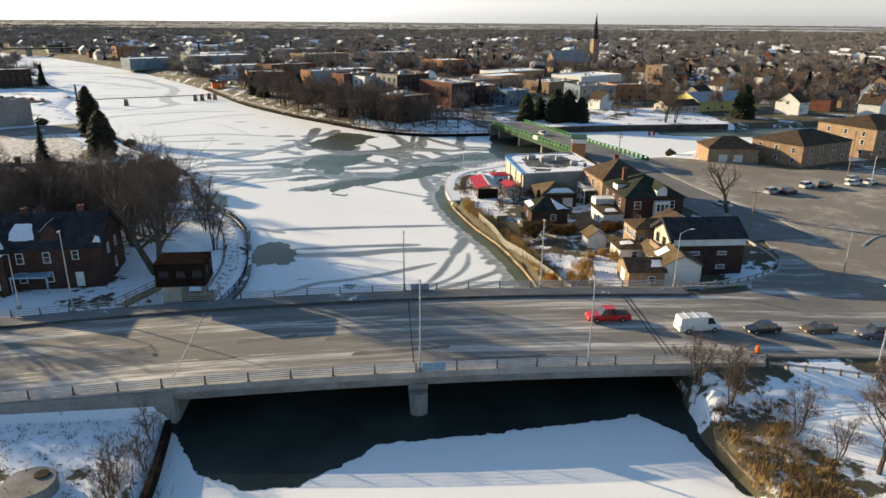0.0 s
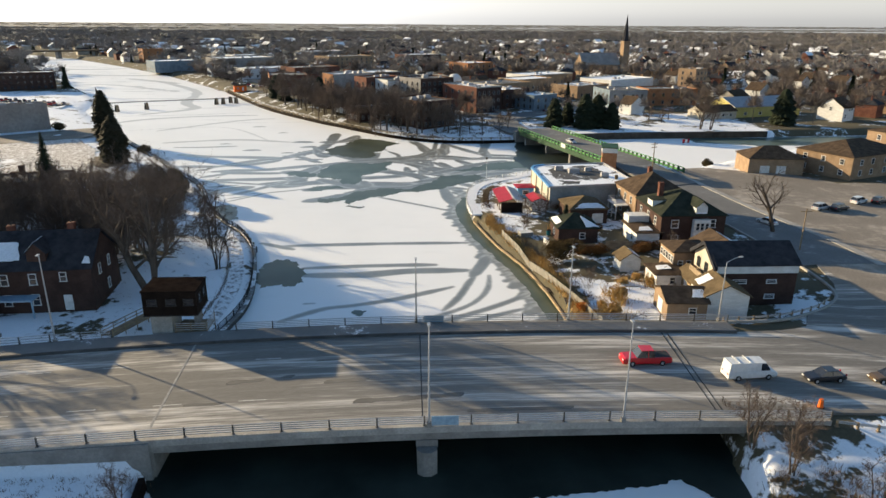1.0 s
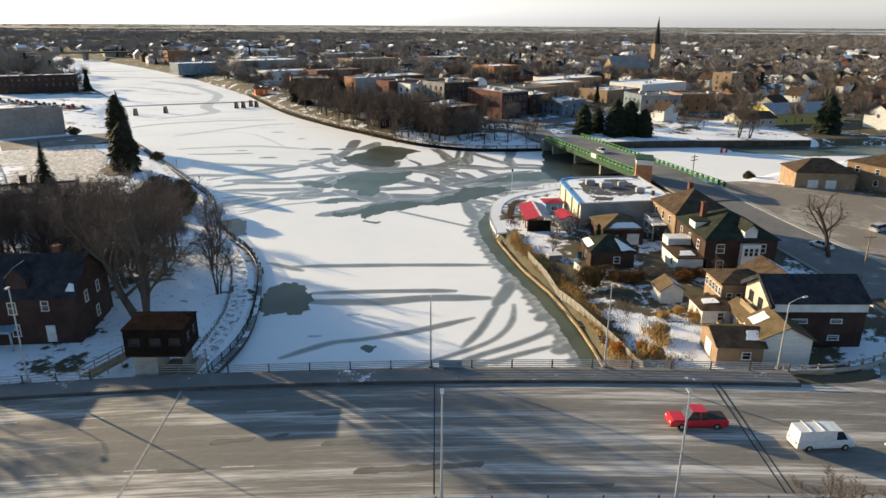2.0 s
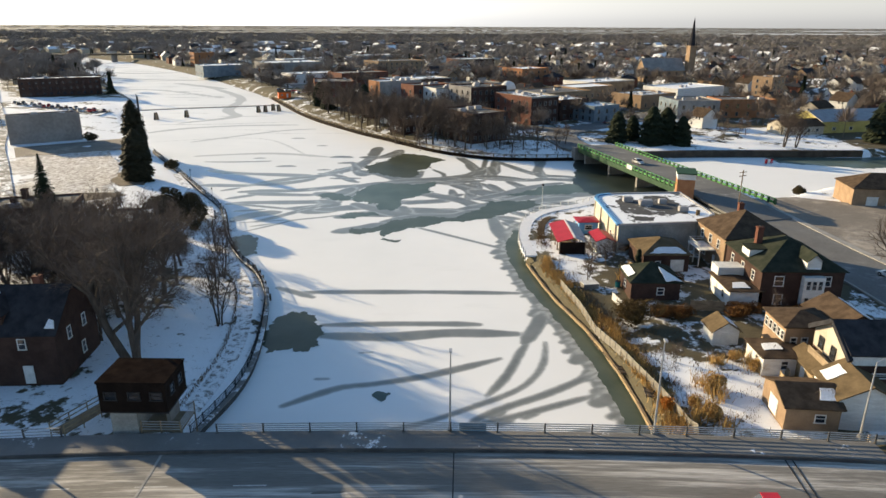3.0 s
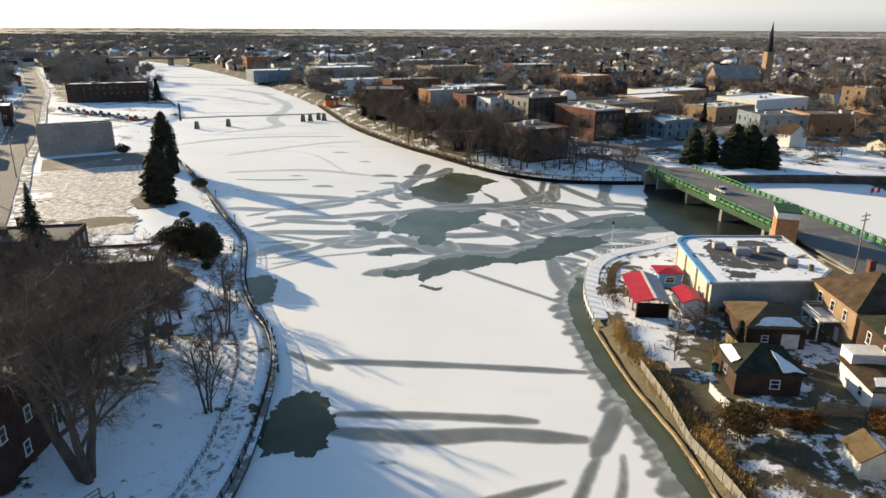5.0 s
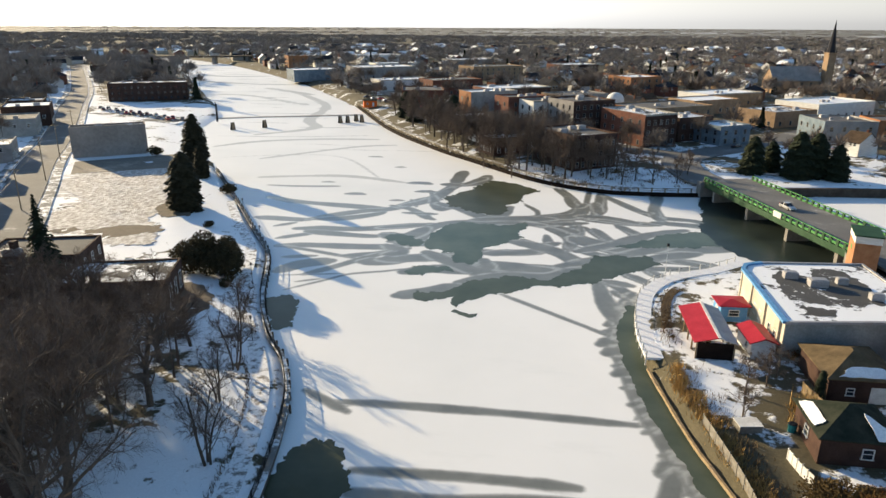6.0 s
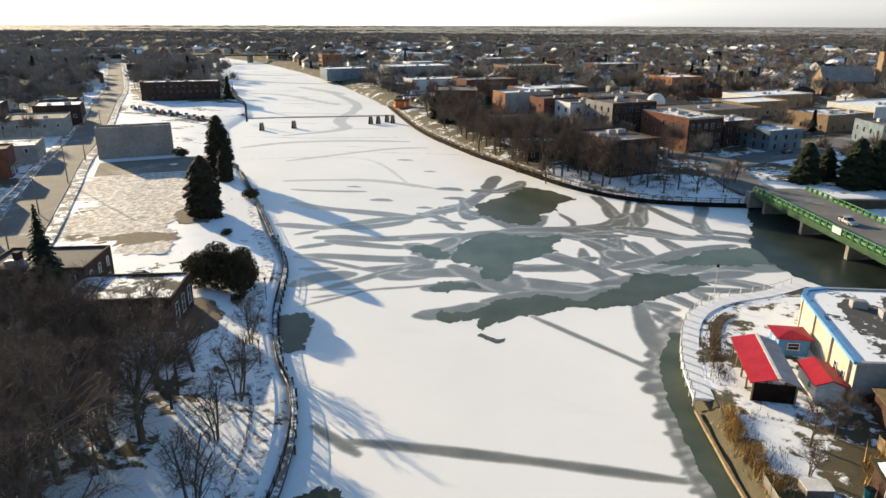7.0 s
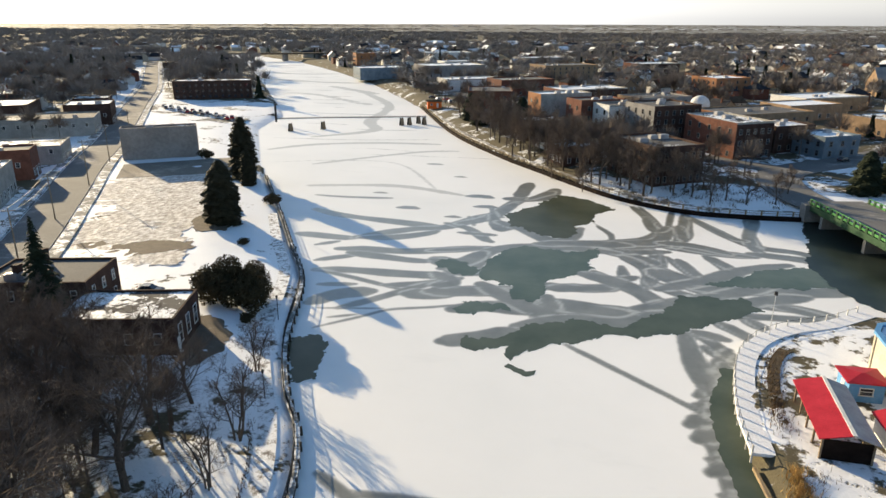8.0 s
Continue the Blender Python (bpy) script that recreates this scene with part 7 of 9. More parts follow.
house(43.2, 100.6, 2.3, -4, 5.8, 6.4, 2.6, 1.2, "side", brick_tan, brown_roof, "low tan garage with a faded brown roof", "garage", [("S", 0.8, 0.8, 1.2, 1.0)], [("W", 0, 2.2, 2.0)], (), [[(0.6, -2.6, 3.1), (2.9, -2.6, 3.1), (2.9, -0.6, 3.7), (1.2, -0.6, 3.7)]])

# garden fences
def board_fence(pts, h, material, label, step=1.2, gap=0.02):
    fe = thing("garden_fence", pose(0, 0, 0), label, "fence", "garden fences")
    line = resample(pts, step)
    post = Shape().box(-0.06, -0.06, -0.2, 0.06, 0.06, h + 0.1).data("post", material)
    for a, b in zip(line, line[1:]):
        za, zb = at_ground(*a), at_ground(*b)
        part("post", post, None, fe, m=pose(a[0], a[1], za))
        part("fence_board", Shape().bar((a[0], a[1], za + h / 2), (b[0], b[1], zb + h / 2), 0.04, h - 0.06), material, fe)
    return fe


chain = surface("chain_mesh", (0.20, 0.185, 0.16), (0.30, 0.28, 0.245), 2.0, 0.6, 0.1, 0.3)
board_fence([(22.0, 139.5), (24.3, 126.2), (26.6, 113), (28.9, 102.4), (30.0, 94.6)], 1.35, chain, "long pale mesh fence above the river shore", 1.8)
board_fence([(34.0, 128.4), (36.8, 128.2), (40.2, 128.0)], 1.7, timber, "brown board fence between gardens", 1.0)
board_fence([(40.6, 130.0), (44.5, 129.6), (46.2, 129.0)], 1.7, timber, "brown board fence between gardens", 1.0)
board_fence([(43.8, 117.5), (45.5, 112), (46.0, 108)], 1.4, timber, "brown board fence beside a cottage", 1.0)
board_fence([(35.5, 148.5), (36.4, 144.0), (36.6, 141.5)], 1.6, fresh_timber, "bright new timber fence beside a bungalow", 1.0)
board_fence([(29.5, 134.2), (30.0, 131.5), (30.8, 129.2)], 1.3, white_paint, "short white board screen in a garden", 0.9)
board_fence([(44.4, 108), (44.0, 104), (43.4, 101.5)], 1.6, fresh_timber, "timber fence beside a garage", 1.0)
box_ = thing("planter_box", pose(26.8, 139.4, PZ - 0.1, 0, 0, 10), "pale square garden box on dead grass", "box")
part("side", Shape().box(-1.3, -0.9, 0, 1.3, 0.9, 0.9), chain, box_)
part("top", Shape().box(-1.35, -0.95, 0.9, 1.35, 0.95, 0.98), white_paint, box_)
bin_ = thing("garden_bin", pose(31.6, 139.6, PZ, 0, 0, 20), "teal plastic garden bin beside a bungalow", "bin")
part("body", Shape().tube((0, 0, 0), (0, 0, 1.0), 0.42, 0.5, 8), surface("teal_plastic", (0.02, 0.16, 0.17), (0.03, 0.22, 0.23), 1, 0.5, 0.05), bin_)
part("lid", Shape().tube((0, 0, 1.0), (0, 0, 1.1), 0.54, 0.40, 8), dark_iron, bin_)

# shore: timber edging, boardwalk with posts, dry grass
edging = thing("shore_edging", pose(0, 0, 0), "low timber edging along the natural shore", "edging")
edge_pts = resample([(26.9, 93), (26.6, 98), (26.0, 110), (24.2, 124), (20.7, 138), (17.9, 155)], 2.4)
for i, (a, b) in enumerate(zip(edge_pts, edge_pts[1:])):
    part("log", Shape().bar((a[0] - 0.1, a[1], 0.55 + 0.04 * (i % 3)), (b[0] - 0.1, b[1], 0.55 + 0.04 * ((i + 1) % 3)), 0.3, 0.42), fresh_timber if i % 4 else timber, edging)
BW = [(17.9, 155.5), (17.6, 165), (19.2, 177), (22.3, 184.4), (27.2, 189.4), (34, 193.5), (41, 199.6)]
bw = thing("boardwalk", pose(0, 0, 0), "snow-covered curved boardwalk round the point", "boardwalk")
bwl = resample([(p[0] + 0.9, p[1] - 0.2) for p in BW], 1.2)
left_, right_ = offset_line(bwl, 1.25), offset_line(bwl, -1.25)
for i in range(len(bwl) - 1):
    a, b, c, d = left_[i], right_[i], right_[i + 1], left_[i + 1]
    s = 0.985
    quad = [(a[0] + (p[0] - a[0]) * s, a[1] + (p[1] - a[1]) * s) for p in (a, b, c, d)]
    part("plank", Shape().prism(quad, 1.7, 2.06), snow_mat, bw)
post_w = Shape().box(-0.09, -0.09, -1.2, 0.09, 0.09, 1.0).data("post", trim_mat)
for p in resample(offset_line(bwl, 1.2), 2.4):
    part("post", post_w, None, bw, m=pose(p[0], p[1], 2.05))
for a, b in zip(resample(offset_line(bwl, 1.2), 2.4), resample(offset_line(bwl, 1.2), 2.4)[1:]):
    part("rope_rail", Shape().bar((a[0], a[1], 2.85), (b[0], b[1], 2.85), 0.03, 0.04), dark_iron, bw)
bed_line = resample(offset_line(bwl, -3.4)[4:26], 1.5)
tagged(part("garden_bed", Shape().ribbon(bed_line, 1.5, 1.7, 0.36), soil), "curved dark bed of dead plants inside the boardwalk", "garden bed", kind="structure")
blades("bed_plants", [(p[0], p[1], 1.0) for p in resample(bed_line, 0.5)], dry_weed, "dead dark plants in a curved bed", (0.2, 0.6), 26, 0.7, 41, 0.05, "weeds")
mast = thing("flag_mast", pose(24.6, 186.5, 1.9), "slender white mast with a small dark light at the shore", "mast")
part("pole", Shape().tube((0, 0, 0), (0, 0, 6.5), 0.07, 0.04, 6), trim_mat, mast)
part("light_head", Shape().box(-0.2, -0.2, 6.4, 0.2, 0.2, 6.9), dark_iron, mast)
rnd = random.Random(12)
shore = []
for p in resample([(27.6, 95), (27.2, 110), (25.2, 124), (22.0, 138), (19.4, 153)], 0.8):
    for _ in range(2):
        shore.append((p[0] + rnd.uniform(0, 2.2), p[1], rnd.uniform(0.6, 1.15)))
blades("dry_grass", shore, gold_grass, "tufts of dry golden grass along the shore", (0.5, 1.2), 44, 0.5, 5, 0.05)
blades("dry_weeds", [(x + rnd.uniform(0, 3), y, s) for x, y, s in shore], dry_weed, "dry brown weeds along the shore", (0.3, 0.8), 20, 0.7, 6, 0.04, "weeds")
blades("dry_grass", [(34 + rnd.gauss(0, 1.0), 106 + rnd.gauss(0, 1.2), 1.3) for _ in range(3)] + [(32 + rnd.gauss(0, 1.4), 98.5 + rnd.gauss(0, 1.2), 1.3) for _ in range(4)] + [(38.5 + rnd.gauss(0, 0.8), 113 + rnd.gauss(0, 0.8), 1.0) for _ in range(2)]
       + [(42.5, 111, 1.2), (43, 113, 1.3), (33, 141.5, 1.4), (34.2, 144.5, 1.6), (35, 145, 1.4)], gold_grass, "tall clumps of dry golden ornamental grass", (0.9, 1.7), 70, 0.45, 8, 0.05)
blades("garden_weeds", [(rnd.uniform(28.5, 42), rnd.uniform(95, 124), rnd.uniform(0.5, 1.0)) for _ in range(110)], dry_weed, "scattered dry weeds in a snowy garden", (0.2, 0.7), 22, 0.7, 9, 0.05, "weeds")
big_cedar = bush_data(14, 5.0, 3.5, 9000, surface("brown_cedar", (0.060, 0.040, 0.016), (0.12, 0.08, 0.03), 0.6, 0.9, 0.0), 0.17)
planted("shrub", big_cedar, 31.0, 124.6, 1.0, 0, "broad brown-green cedar bush in a garden", "bush", "garden bushes")
hedge_bush = bush_data(15, 2.6, 1.9, 3200, surface("russet_hedge", (0.10, 0.045, 0.015), (0.18, 0.09, 0.03), 0.6, 0.9, 0.0), 0.12)
for x, y, s in ((36.5, 127, 0.9), (39, 126.6, 0.9), (46, 127.6, 1.1), (34.6, 127.4, 0.9), (49, 128.2, 0.9), (42, 142.5, 0.9), (36.2, 158.0, 1.0), (56, 128.5, 0.9), (60, 128.2, 1.0)):
    planted("shrub", hedge_bush, x, y, s, x * 31, "russet winter hedge bush between gardens", "bush", "garden bushes")
gold_bush = bush_data(18, 2.6, 1.3, 2600, gold_grass, 0.13)
for x, y, s in ((35.8, 106.3, 1.0), (33.2, 99.6, 0.95), (31.9, 101.5, 0.8), (43.0, 110.5, 0.9), (40.8, 113.6, 0.7)):
    planted("shrub", gold_bush, x, y, s, x * 23, "rounded golden dead shrub in a snowy garden", "bush", "golden shrubs")
orange_bush = bush_data(19, 1.8, 0.9, 1500, surface("orange_leaves", (0.42, 0.16, 0.03), (0.60, 0.27, 0.06), 0.8, 0.9, 0.0), 0.11)
planted("shrub", orange_bush, 28.7, 101.4, 1.0, 10, "small orange-leaved bush below the shore fence", "bush", "golden shrubs")
for x, y, tn in ((23.6, 123.4, 8), (24.0, 120.4, 9), (24.5, 117.2, 12), (25.2, 112.6, 6), (26.4, 104.6, -4)):
    dk = thing("dock_section", pose(x + 0.9, y, at_ground(x + 0.9, y) + 0.1, 0, 14, tn), "dark weathered timber dock section laid up on the shore", "dock section", "dock sections")
    for k in range(7):
        part("slat", Shape().box(-0.6, -1.15 + 0.34 * k, 0.1, 0.6, -0.93 + 0.34 * k, 0.16), timber if k % 3 else dark_wall, dk)
    for u in (-0.5, 0.5):
        part("bearer", Shape().box(u - 0.06, -1.2, 0, u + 0.06, 1.2, 0.1), dark_wall, dk)
column = conifer_data(16, 4.6, 0.75, 0.25, 0.02, 150)
for x, y in ((36.6, 146.2), (37.6, 158.6)):
    planted("column_cedar", column, x, y, 1.0, 0, "narrow dark columnar cedar beside a house", "tree", "conifers")
for x, y, s, k in ((28.6, 147.5, 0.62, "street"), (27.0, 142.0, 0.45, "young"), (31.6, 149.5, 0.5, "street"), (33.6, 152.2, 0.5, "street"), (44.5, 99.2, 0.45, "street"), (53.0, 128.5, 0.4, "street"), (33, 113, 0.3, "young")):
    bare_tree(k, x, y, s, x * 13, "small leafless garden tree", group="garden trees")
tree_kinds["crooked"] = bare_tree_data(53, 13.5, 6.2, 0.46, 1, 6, 2, 0.16, 0.34, 2, 0.014)
bare_tree("crooked", 77.6, 137.6, 1.0, 40, "large dark leafless street tree with crooked limbs beside the road", z=LOT_Z)
utility_pole(76.6, 126.0, 8.0, "wooden utility pole beside the street", LOT_Z)
utility_pole(130.3, 171.6, 12.5, "tall wooden utility pole in the car park", LOT_Z, 2, 30)
utility_pole(66.5, 178, 12.0, "tall wooden utility pole beside the houses", 2.2, 2, 30)
lamp_post(128.3, 159.7, LOT_Z, 8.0, 2.2, 200, label="grey car park lamp with an arm")

# ---- near banks, below the bridge ----
cap = thing("concrete_chamber", pose(-33.0, 54.8, at_ground(-33, 54.8) - 0.3), "round weathered concrete chamber in the snow", "chamber")
part("drum", Shape().tube((0, 0, 0), (0, 0, 1.3), 2.4, 2.4, 28), concrete, cap)
part("lid", Shape().tube((0, 0, 1.3), (0, 0, 1.45), 2.45, 2.3, 28), concrete, cap)
part("hatch", Shape().tube((0.8, 1.0, 1.45), (0.8, 1.0, 1.6), 0.7, 0.65, 14), brown_roof, cap)
for a in range(4):
    c, s = math.cos(a * 1.57 + 0.5), math.sin(a * 1.57 + 0.5)
    part("lifting_eye", Shape().tube((1.8 * c, 1.8 * s, 1.45), (1.9 * c, 1.9 * s, 1.65), 0.04, 0.04, 5), dark_iron, cap)
wall_line("river_wall_near", [(-22.5, 30), (-22.4, 45), (-22.5, 55), (-23.8, 67)], 0.6, -0.6, 1.42, brown_siding, "old timber river wall below the bridge")
bare_tree("young", -24.8, 52.0, 0.55, 0, "thin leafless sapling above the river wall", group="saplings")
rnd = random.Random(21)
for x, y, s, k in ((38.6, 61.5, 0.62, "young"), (40.5, 64.5, 0.6, "young"), (36.4, 65.0, 0.7, "young"), (43.3, 56.4, 0.62, "young"), (50.8, 52.5, 0.62, "broad"), (47.5, 49.5, 0.6, "broad"),
                   (45.0, 52.0, 0.5, "young"), (36.8, 70.5, 0.5, "young")):
    bare_tree(k, x, y, s, x * 17, "leafless shrubby tree on the river bank", group="saplings")
blades("dry_weeds", [(rnd.uniform(35.5, 44.5), rnd.uniform(45, 62), rnd.uniform(0.5, 1.0)) for _ in range(85)], dry_weed, "thick dry brown brush on the river bank", (0.4, 1.3), 40, 0.6, 22, 0.04, "weeds")
blades("dry_grass", [(rnd.uniform(35.3, 43.0), rnd.uniform(46, 58), rnd.uniform(0.5, 0.9)) for _ in range(150)], gold_grass, "dry golden grass on the river bank", (0.3, 0.9), 30, 0.5, 23, 0.04)
blades("dry_weeds", [(rnd.uniform(-27.5, -22.0), rnd.uniform(46, 66.5), rnd.uniform(0.7, 1.3)) for _ in range(34)], dry_weed, "sparse dry brush along the near river wall", (0.4, 1.1), 26, 0.6, 27, 0.035, "weeds")
for x, y, s in ((-23.6, 57.5, 0.42), (-24.2, 62.0, 0.45), (-23.2, 48.5, 0.4), (-25.6, 55.5, 0.5)):
    bare_tree("young", x, y, s, x * 7 + y, "thin leafless sapling above the river wall", group="saplings")
near_edge = thing("shore_edging", pose(0, 0, 0), "broken timber edging along the near bank", "edging")
for a, b in (((35.4, 57.5), (35.6, 53.5)), ((35.6, 53.4), (36.0, 49.5)), ((36.1, 49.4), (39.5, 49.0)), ((39.6, 49.0), (43.5, 49.6))):
    part("log", Shape().bar((*a, 0.7), (*b, 0.75), 0.45, 0.7), timber, near_edge)
blades("bank_tussocks", [(rnd.uniform(-50, -25), rnd.uniform(52, 66.5), rnd.uniform(0.4, 0.9)) for _ in range(420)], dry_weed, "dark dead tussocks in snow on the bank", (0.15, 0.5), 14, 0.3, 24, 0.04, "weeds")
blades("lawn_tussocks", [(rnd.uniform(-48, -27), rnd.uniform(96, 150), rnd.uniform(0.3, 0.7)) for _ in range(260)], dry_weed, "dead grass tufts in the snow of the park", (0.1, 0.35), 12, 0.35, 25, 0.04, "weeds")

# ---- the green steel bridge ----
ga, gb_ = Vector((45.5, 258.5, 4.6)), Vector((60.6, 200.0, 4.6))
gd = (gb_ - ga).normalized()
gs = Vector((-gd.y, gd.x, 0))
GW = 13.6
green = thing("steel_bridge", pose(0, 0, 0), "green painted steel girder bridge over the side channel", "bridge")
mid_a, mid_b = ga + gs * GW / 2, gb_ + gs * GW / 2
part("deck", Shape().bar(mid_a - gd * 2, mid_b + gd * 2, GW - 0.6, 0.4), street_mat, green)
for s in (0.0, GW):
    o = gs * s
    part("girder", Shape().bar(ga + o - Vector((0, 0, 0.75)), gb_ + o - Vector((0, 0, 0.75)), 0.35, 1.3).bar(ga + o - Vector((0, 0, 1.4)), gb_ + o - Vector((0, 0, 1.4)), 0.6, 0.08), dark_green_steel, green)
    e = gb_ + gd * (18 if s else 0)
    part("top_rail", Shape().bar(ga + o + Vector((0, 0, 1.25)), e + o + Vector((0, 0, 1.25)), 0.18, 0.16), green_steel, green)
    part("mid_rail", Shape().bar(ga + o + Vector((0, 0, 0.35)), e + o + Vector((0, 0, 0.35)), 0.12, 0.5), green_steel, green)
    n = int((e - ga).length / 2.2)
    post = Shape().box(-0.35, -0.16, -0.1, 0.35, 0.16, 1.2).data("rail_post", dark_green_steel)
    yaw = math.degrees(math.atan2(gd.y, gd.x))
    for k in range(n + 1):
        c = ga + o + (e - ga) * (k / n)
        part("rail_post", post, None, green, m=pose(c.x, c.y, c.z, 0, 0, yaw))
for f in (0.08, 0.36, 0.64, 0.92):
    c = mid_a.lerp(mid_b, f)
    part("pier", Shape().bar(c - gs * 6.4 + Vector((0, 0, -3.6)), c + gs * 6.4 + Vector((0, 0, -3.6)), 1.0, 4.4), concrete, green)
part("sign_plate", Shape().bar(ga.lerp(gb_, 0.56) + Vector((-0.25, 0, 0.5)), ga.lerp(gb_, 0.61) + Vector((-0.25, 0, 0.5)), 0.06, 1.3), trim_mat, green, "white sign plate on the railing")
tower = thing("bridge_tower", pose(60.4, 195.6, 1.5, 0, 0, -15), "square brick bridge tower with a pale band at its top", "tower")
part("shaft", Shape().box(-2.0, -3.4, 0, 2.0, 3.4, 7.2), brick_orange, tower)
part("band", Shape().box(-2.1, -3.5, 7.2, 2.1, 3.5, 8.5), white_paint, tower)
part("cap", Shape().box(-2.3, -3.7, 8.5, 2.3, 3.7, 8.75), dark_green_steel, tower)
part("plaque", Shape().box(-2.06, -0.5, 5.2, -2.0, 0.5, 6.0), green_steel, tower)
north_road = [tuple((mid_a - gd * 1.5).to_2d()), (48, 268), (45, 282), (46, 298), (55, 312), (75, 330), (105, 365), (150, 420)]
tagged(part("road", Shape().ribbon(resample(north_road, 4), 12, 2.6, 0.36), street_mat), "asphalt road curving away beyond the steel bridge", "road", kind="structure")
tagged(part("road", Shape().ribbon(resample([(52, 305), (25, 322), (-15, 345), (-45, 390), (-80, 460), (-150, 600)], 6), 10, 2.62, 0.3), street_mat), "main street through the town", "road", kind="structure")
abut = thing("bridge_abutment", pose(0, 0, 0), "concrete abutment below the steel bridge", "abutment")
part("face", Shape().bar(mid_a - gd * 0.8 - gs * 8 + Vector((0, 0, -2.2)), mid_a - gd * 0.8 + gs * 8 + Vector((0, 0, -2.2)), 2.5, 4.2), concrete, abut)
part("face", Shape().bar(mid_b + gd * 0.8 - gs * 8 + Vector((0, 0, -2.2)), mid_b + gd * 0.8 + gs * 8 + Vector((0, 0, -2.2)), 2.5, 4.2), concrete, abut)
tagged(part("road", Shape().bar(mid_b + gd * 1.9 + Vector((0, 0, -0.02)), Vector((73.5, 178, 2.75)), 13, 0.5), street_mat), "asphalt approach up to the steel bridge", "road", kind="structure")
vehicle(58.3, 231, 4.82, -74, paint_silver, "silver car crossing the steel bridge", "car")

# ---- river furniture ----
for x, y in ((-134.4, 349.7), (-123.5, 358.6), (-94.6, 378.8), (-91.5, 380.5), (-89, 386.2), (-85.4, 383.3)):
    dol = thing("mooring_dolphin", pose(x, y, 0), "dark cluster of timber piles standing in the ice", "piles", "old bridge piers")
    for k in range(5):
        a = k * 1.256
        part("timber_post", Shape().tube((0.9 * math.cos(a), 0.9 * math.sin(a), -0.5), (0.5 * math.cos(a), 0.5 * math.sin(a), 3.0 + 0.3 * (k % 2)), 0.4, 0.36, 6), dark_iron if k % 2 else timber, dol)
tagged(part("ice_boom", Shape().ribbon([(-160, 381), (-139.5, 391), (-108.7, 402.5), (-92, 409)], 2.6, 0.0, 0.28), pale_concrete), "long pale boom lying across the frozen river", "boom")
light_pole = thing("navigation_light", pose(-150, 366, 1.0), "dark navigation light mast at the bank", "mast")
part("pole", Shape().tube((0, 0, 0), (0, 0, 9), 0.3, 0.2, 6), dark_iron, light_pole)
part("ladder", Shape().box(0.3, -0.5, 0, 0.5, 0.5, 8), dark_iron, light_pole)
fbz = thing("far_bridge", pose(0, 0, 0), "low flat far road bridge over the river", "bridge")
part("deck", Shape().bar((-430, 765, 8), (-300, 822, 8), 9, 1.6), dark_wall, fbz)
for k in (0.25, 0.5, 0.75):
    part("pier", Shape().box(-430 + 130 * k - 1.5, 765 + 57 * k - 4, -1, -430 + 130 * k + 1.5, 765 + 57 * k + 4, 7.4), concrete, fbz)

# fence on the town's river wall
tf = thing("riverside_fence", pose(0, 0, 0), "pale posts and rails along the town river wall", "fence")
pd = Shape().box(-0.16, -0.16, 0, 0.16, 0.16, 1.25).data("post", fresh_timber)
tl = resample([(46, 260), (30, 258.2), (16, 260), (-1, 271), (-23, 297.4), (-39, 318), (-67, 362), (-103, 439)], 3.6)
for a, b in zip(tl, tl[1:]):
    part("post", pd, None, tf, m=pose(a[0], a[1], 1.0))
    part("rail", Shape().bar((a[0], a[1], 2.1), (b[0], b[1], 2.1), 0.1, 0.1).bar((a[0], a[1], 1.6), (b[0], b[1], 1.6), 0.1, 0.1), timber, tf)
tagged(part("pavement", Shape().ribbon(offset_line(tl, -3.0), 2.4, 1.2, 0.55), walk_mat), "riverside pavement below the town", "pavement", kind="structure")

# ---- park and its trees ----
tree_kinds["lawn"] = bare_tree_data(41, 12.0, 4.2, 0.26, 1, 7, 7, 0.05, 0.3, 5, 0.022)
for x, y, s in ((32.5, 263.5, 0.8), (39.5, 266, 0.7), (24.0, 262.5, 0.85), (8.0, 268, 1.2), (44, 275, 0.7), (15, 272, 0.9), (-6, 281, 1.1), (-16, 296, 1.15), (-26, 310, 1.2), (-35, 326, 1.1), (-12, 300, 1.2), (-22, 320, 1.2), (2, 276, 1.0),
                (-45, 340, 1.1), (-55, 356, 1.2), (-48, 352, 1.2), (-62, 378, 1.1), (-70, 388, 1.0), (10, 300, 1.0), (112, 292, 0.6), (118, 300, 0.7), (105, 288, 0.7), (132, 300, 0.7), (-30, 335, 1.3), (-38, 345, 1.2), (-2, 283, 1.1), (5, 279, 0.9), (-10, 288, 1.2), (-19, 303, 1.1), (19, 277, 0.9), (24, 280, 0.8), (-32, 318, 1.2), (-42, 333, 1.2), (-52, 364, 1.2), (-26, 328, 1.0),
                (27, 300, 0.9), (30, 312, 0.9), (-14, 310, 1.1), (-44, 346, 1.3), (-8, 275, 0.8), (-58, 366, 1.1), (13, 278, 1.0), (0, 290, 1.1), (-18, 289, 1.0),
                (4.5, 272.5, 1.25), (10, 269.5, 1.1), (-3.5, 278.5, 1.3), (20, 268, 1.0), (-9.5, 285.5, 1.25), (-15, 293, 1.3), (28, 266.5, 0.9), (-20.5, 299, 1.3), (-27, 306, 1.3), (-34, 314, 1.25), (1, 281, 1.2), (15.5, 268.5, 1.05)):
    bare_tree("lawn", x, y, s, x * 37 + y, "leafless tree in the snowy riverside park", group="park trees")
for x, y, s in ((122, 276, 1.0), (125.5, 274.5, 0.85)):
    bare_tree("tall", x, y, s, x * 3, "tall leafless tree by the park's water edge", group="park trees")
park_pine = conifer_data(44, 13.5, 5.0, 0.36, 0.10, 560)
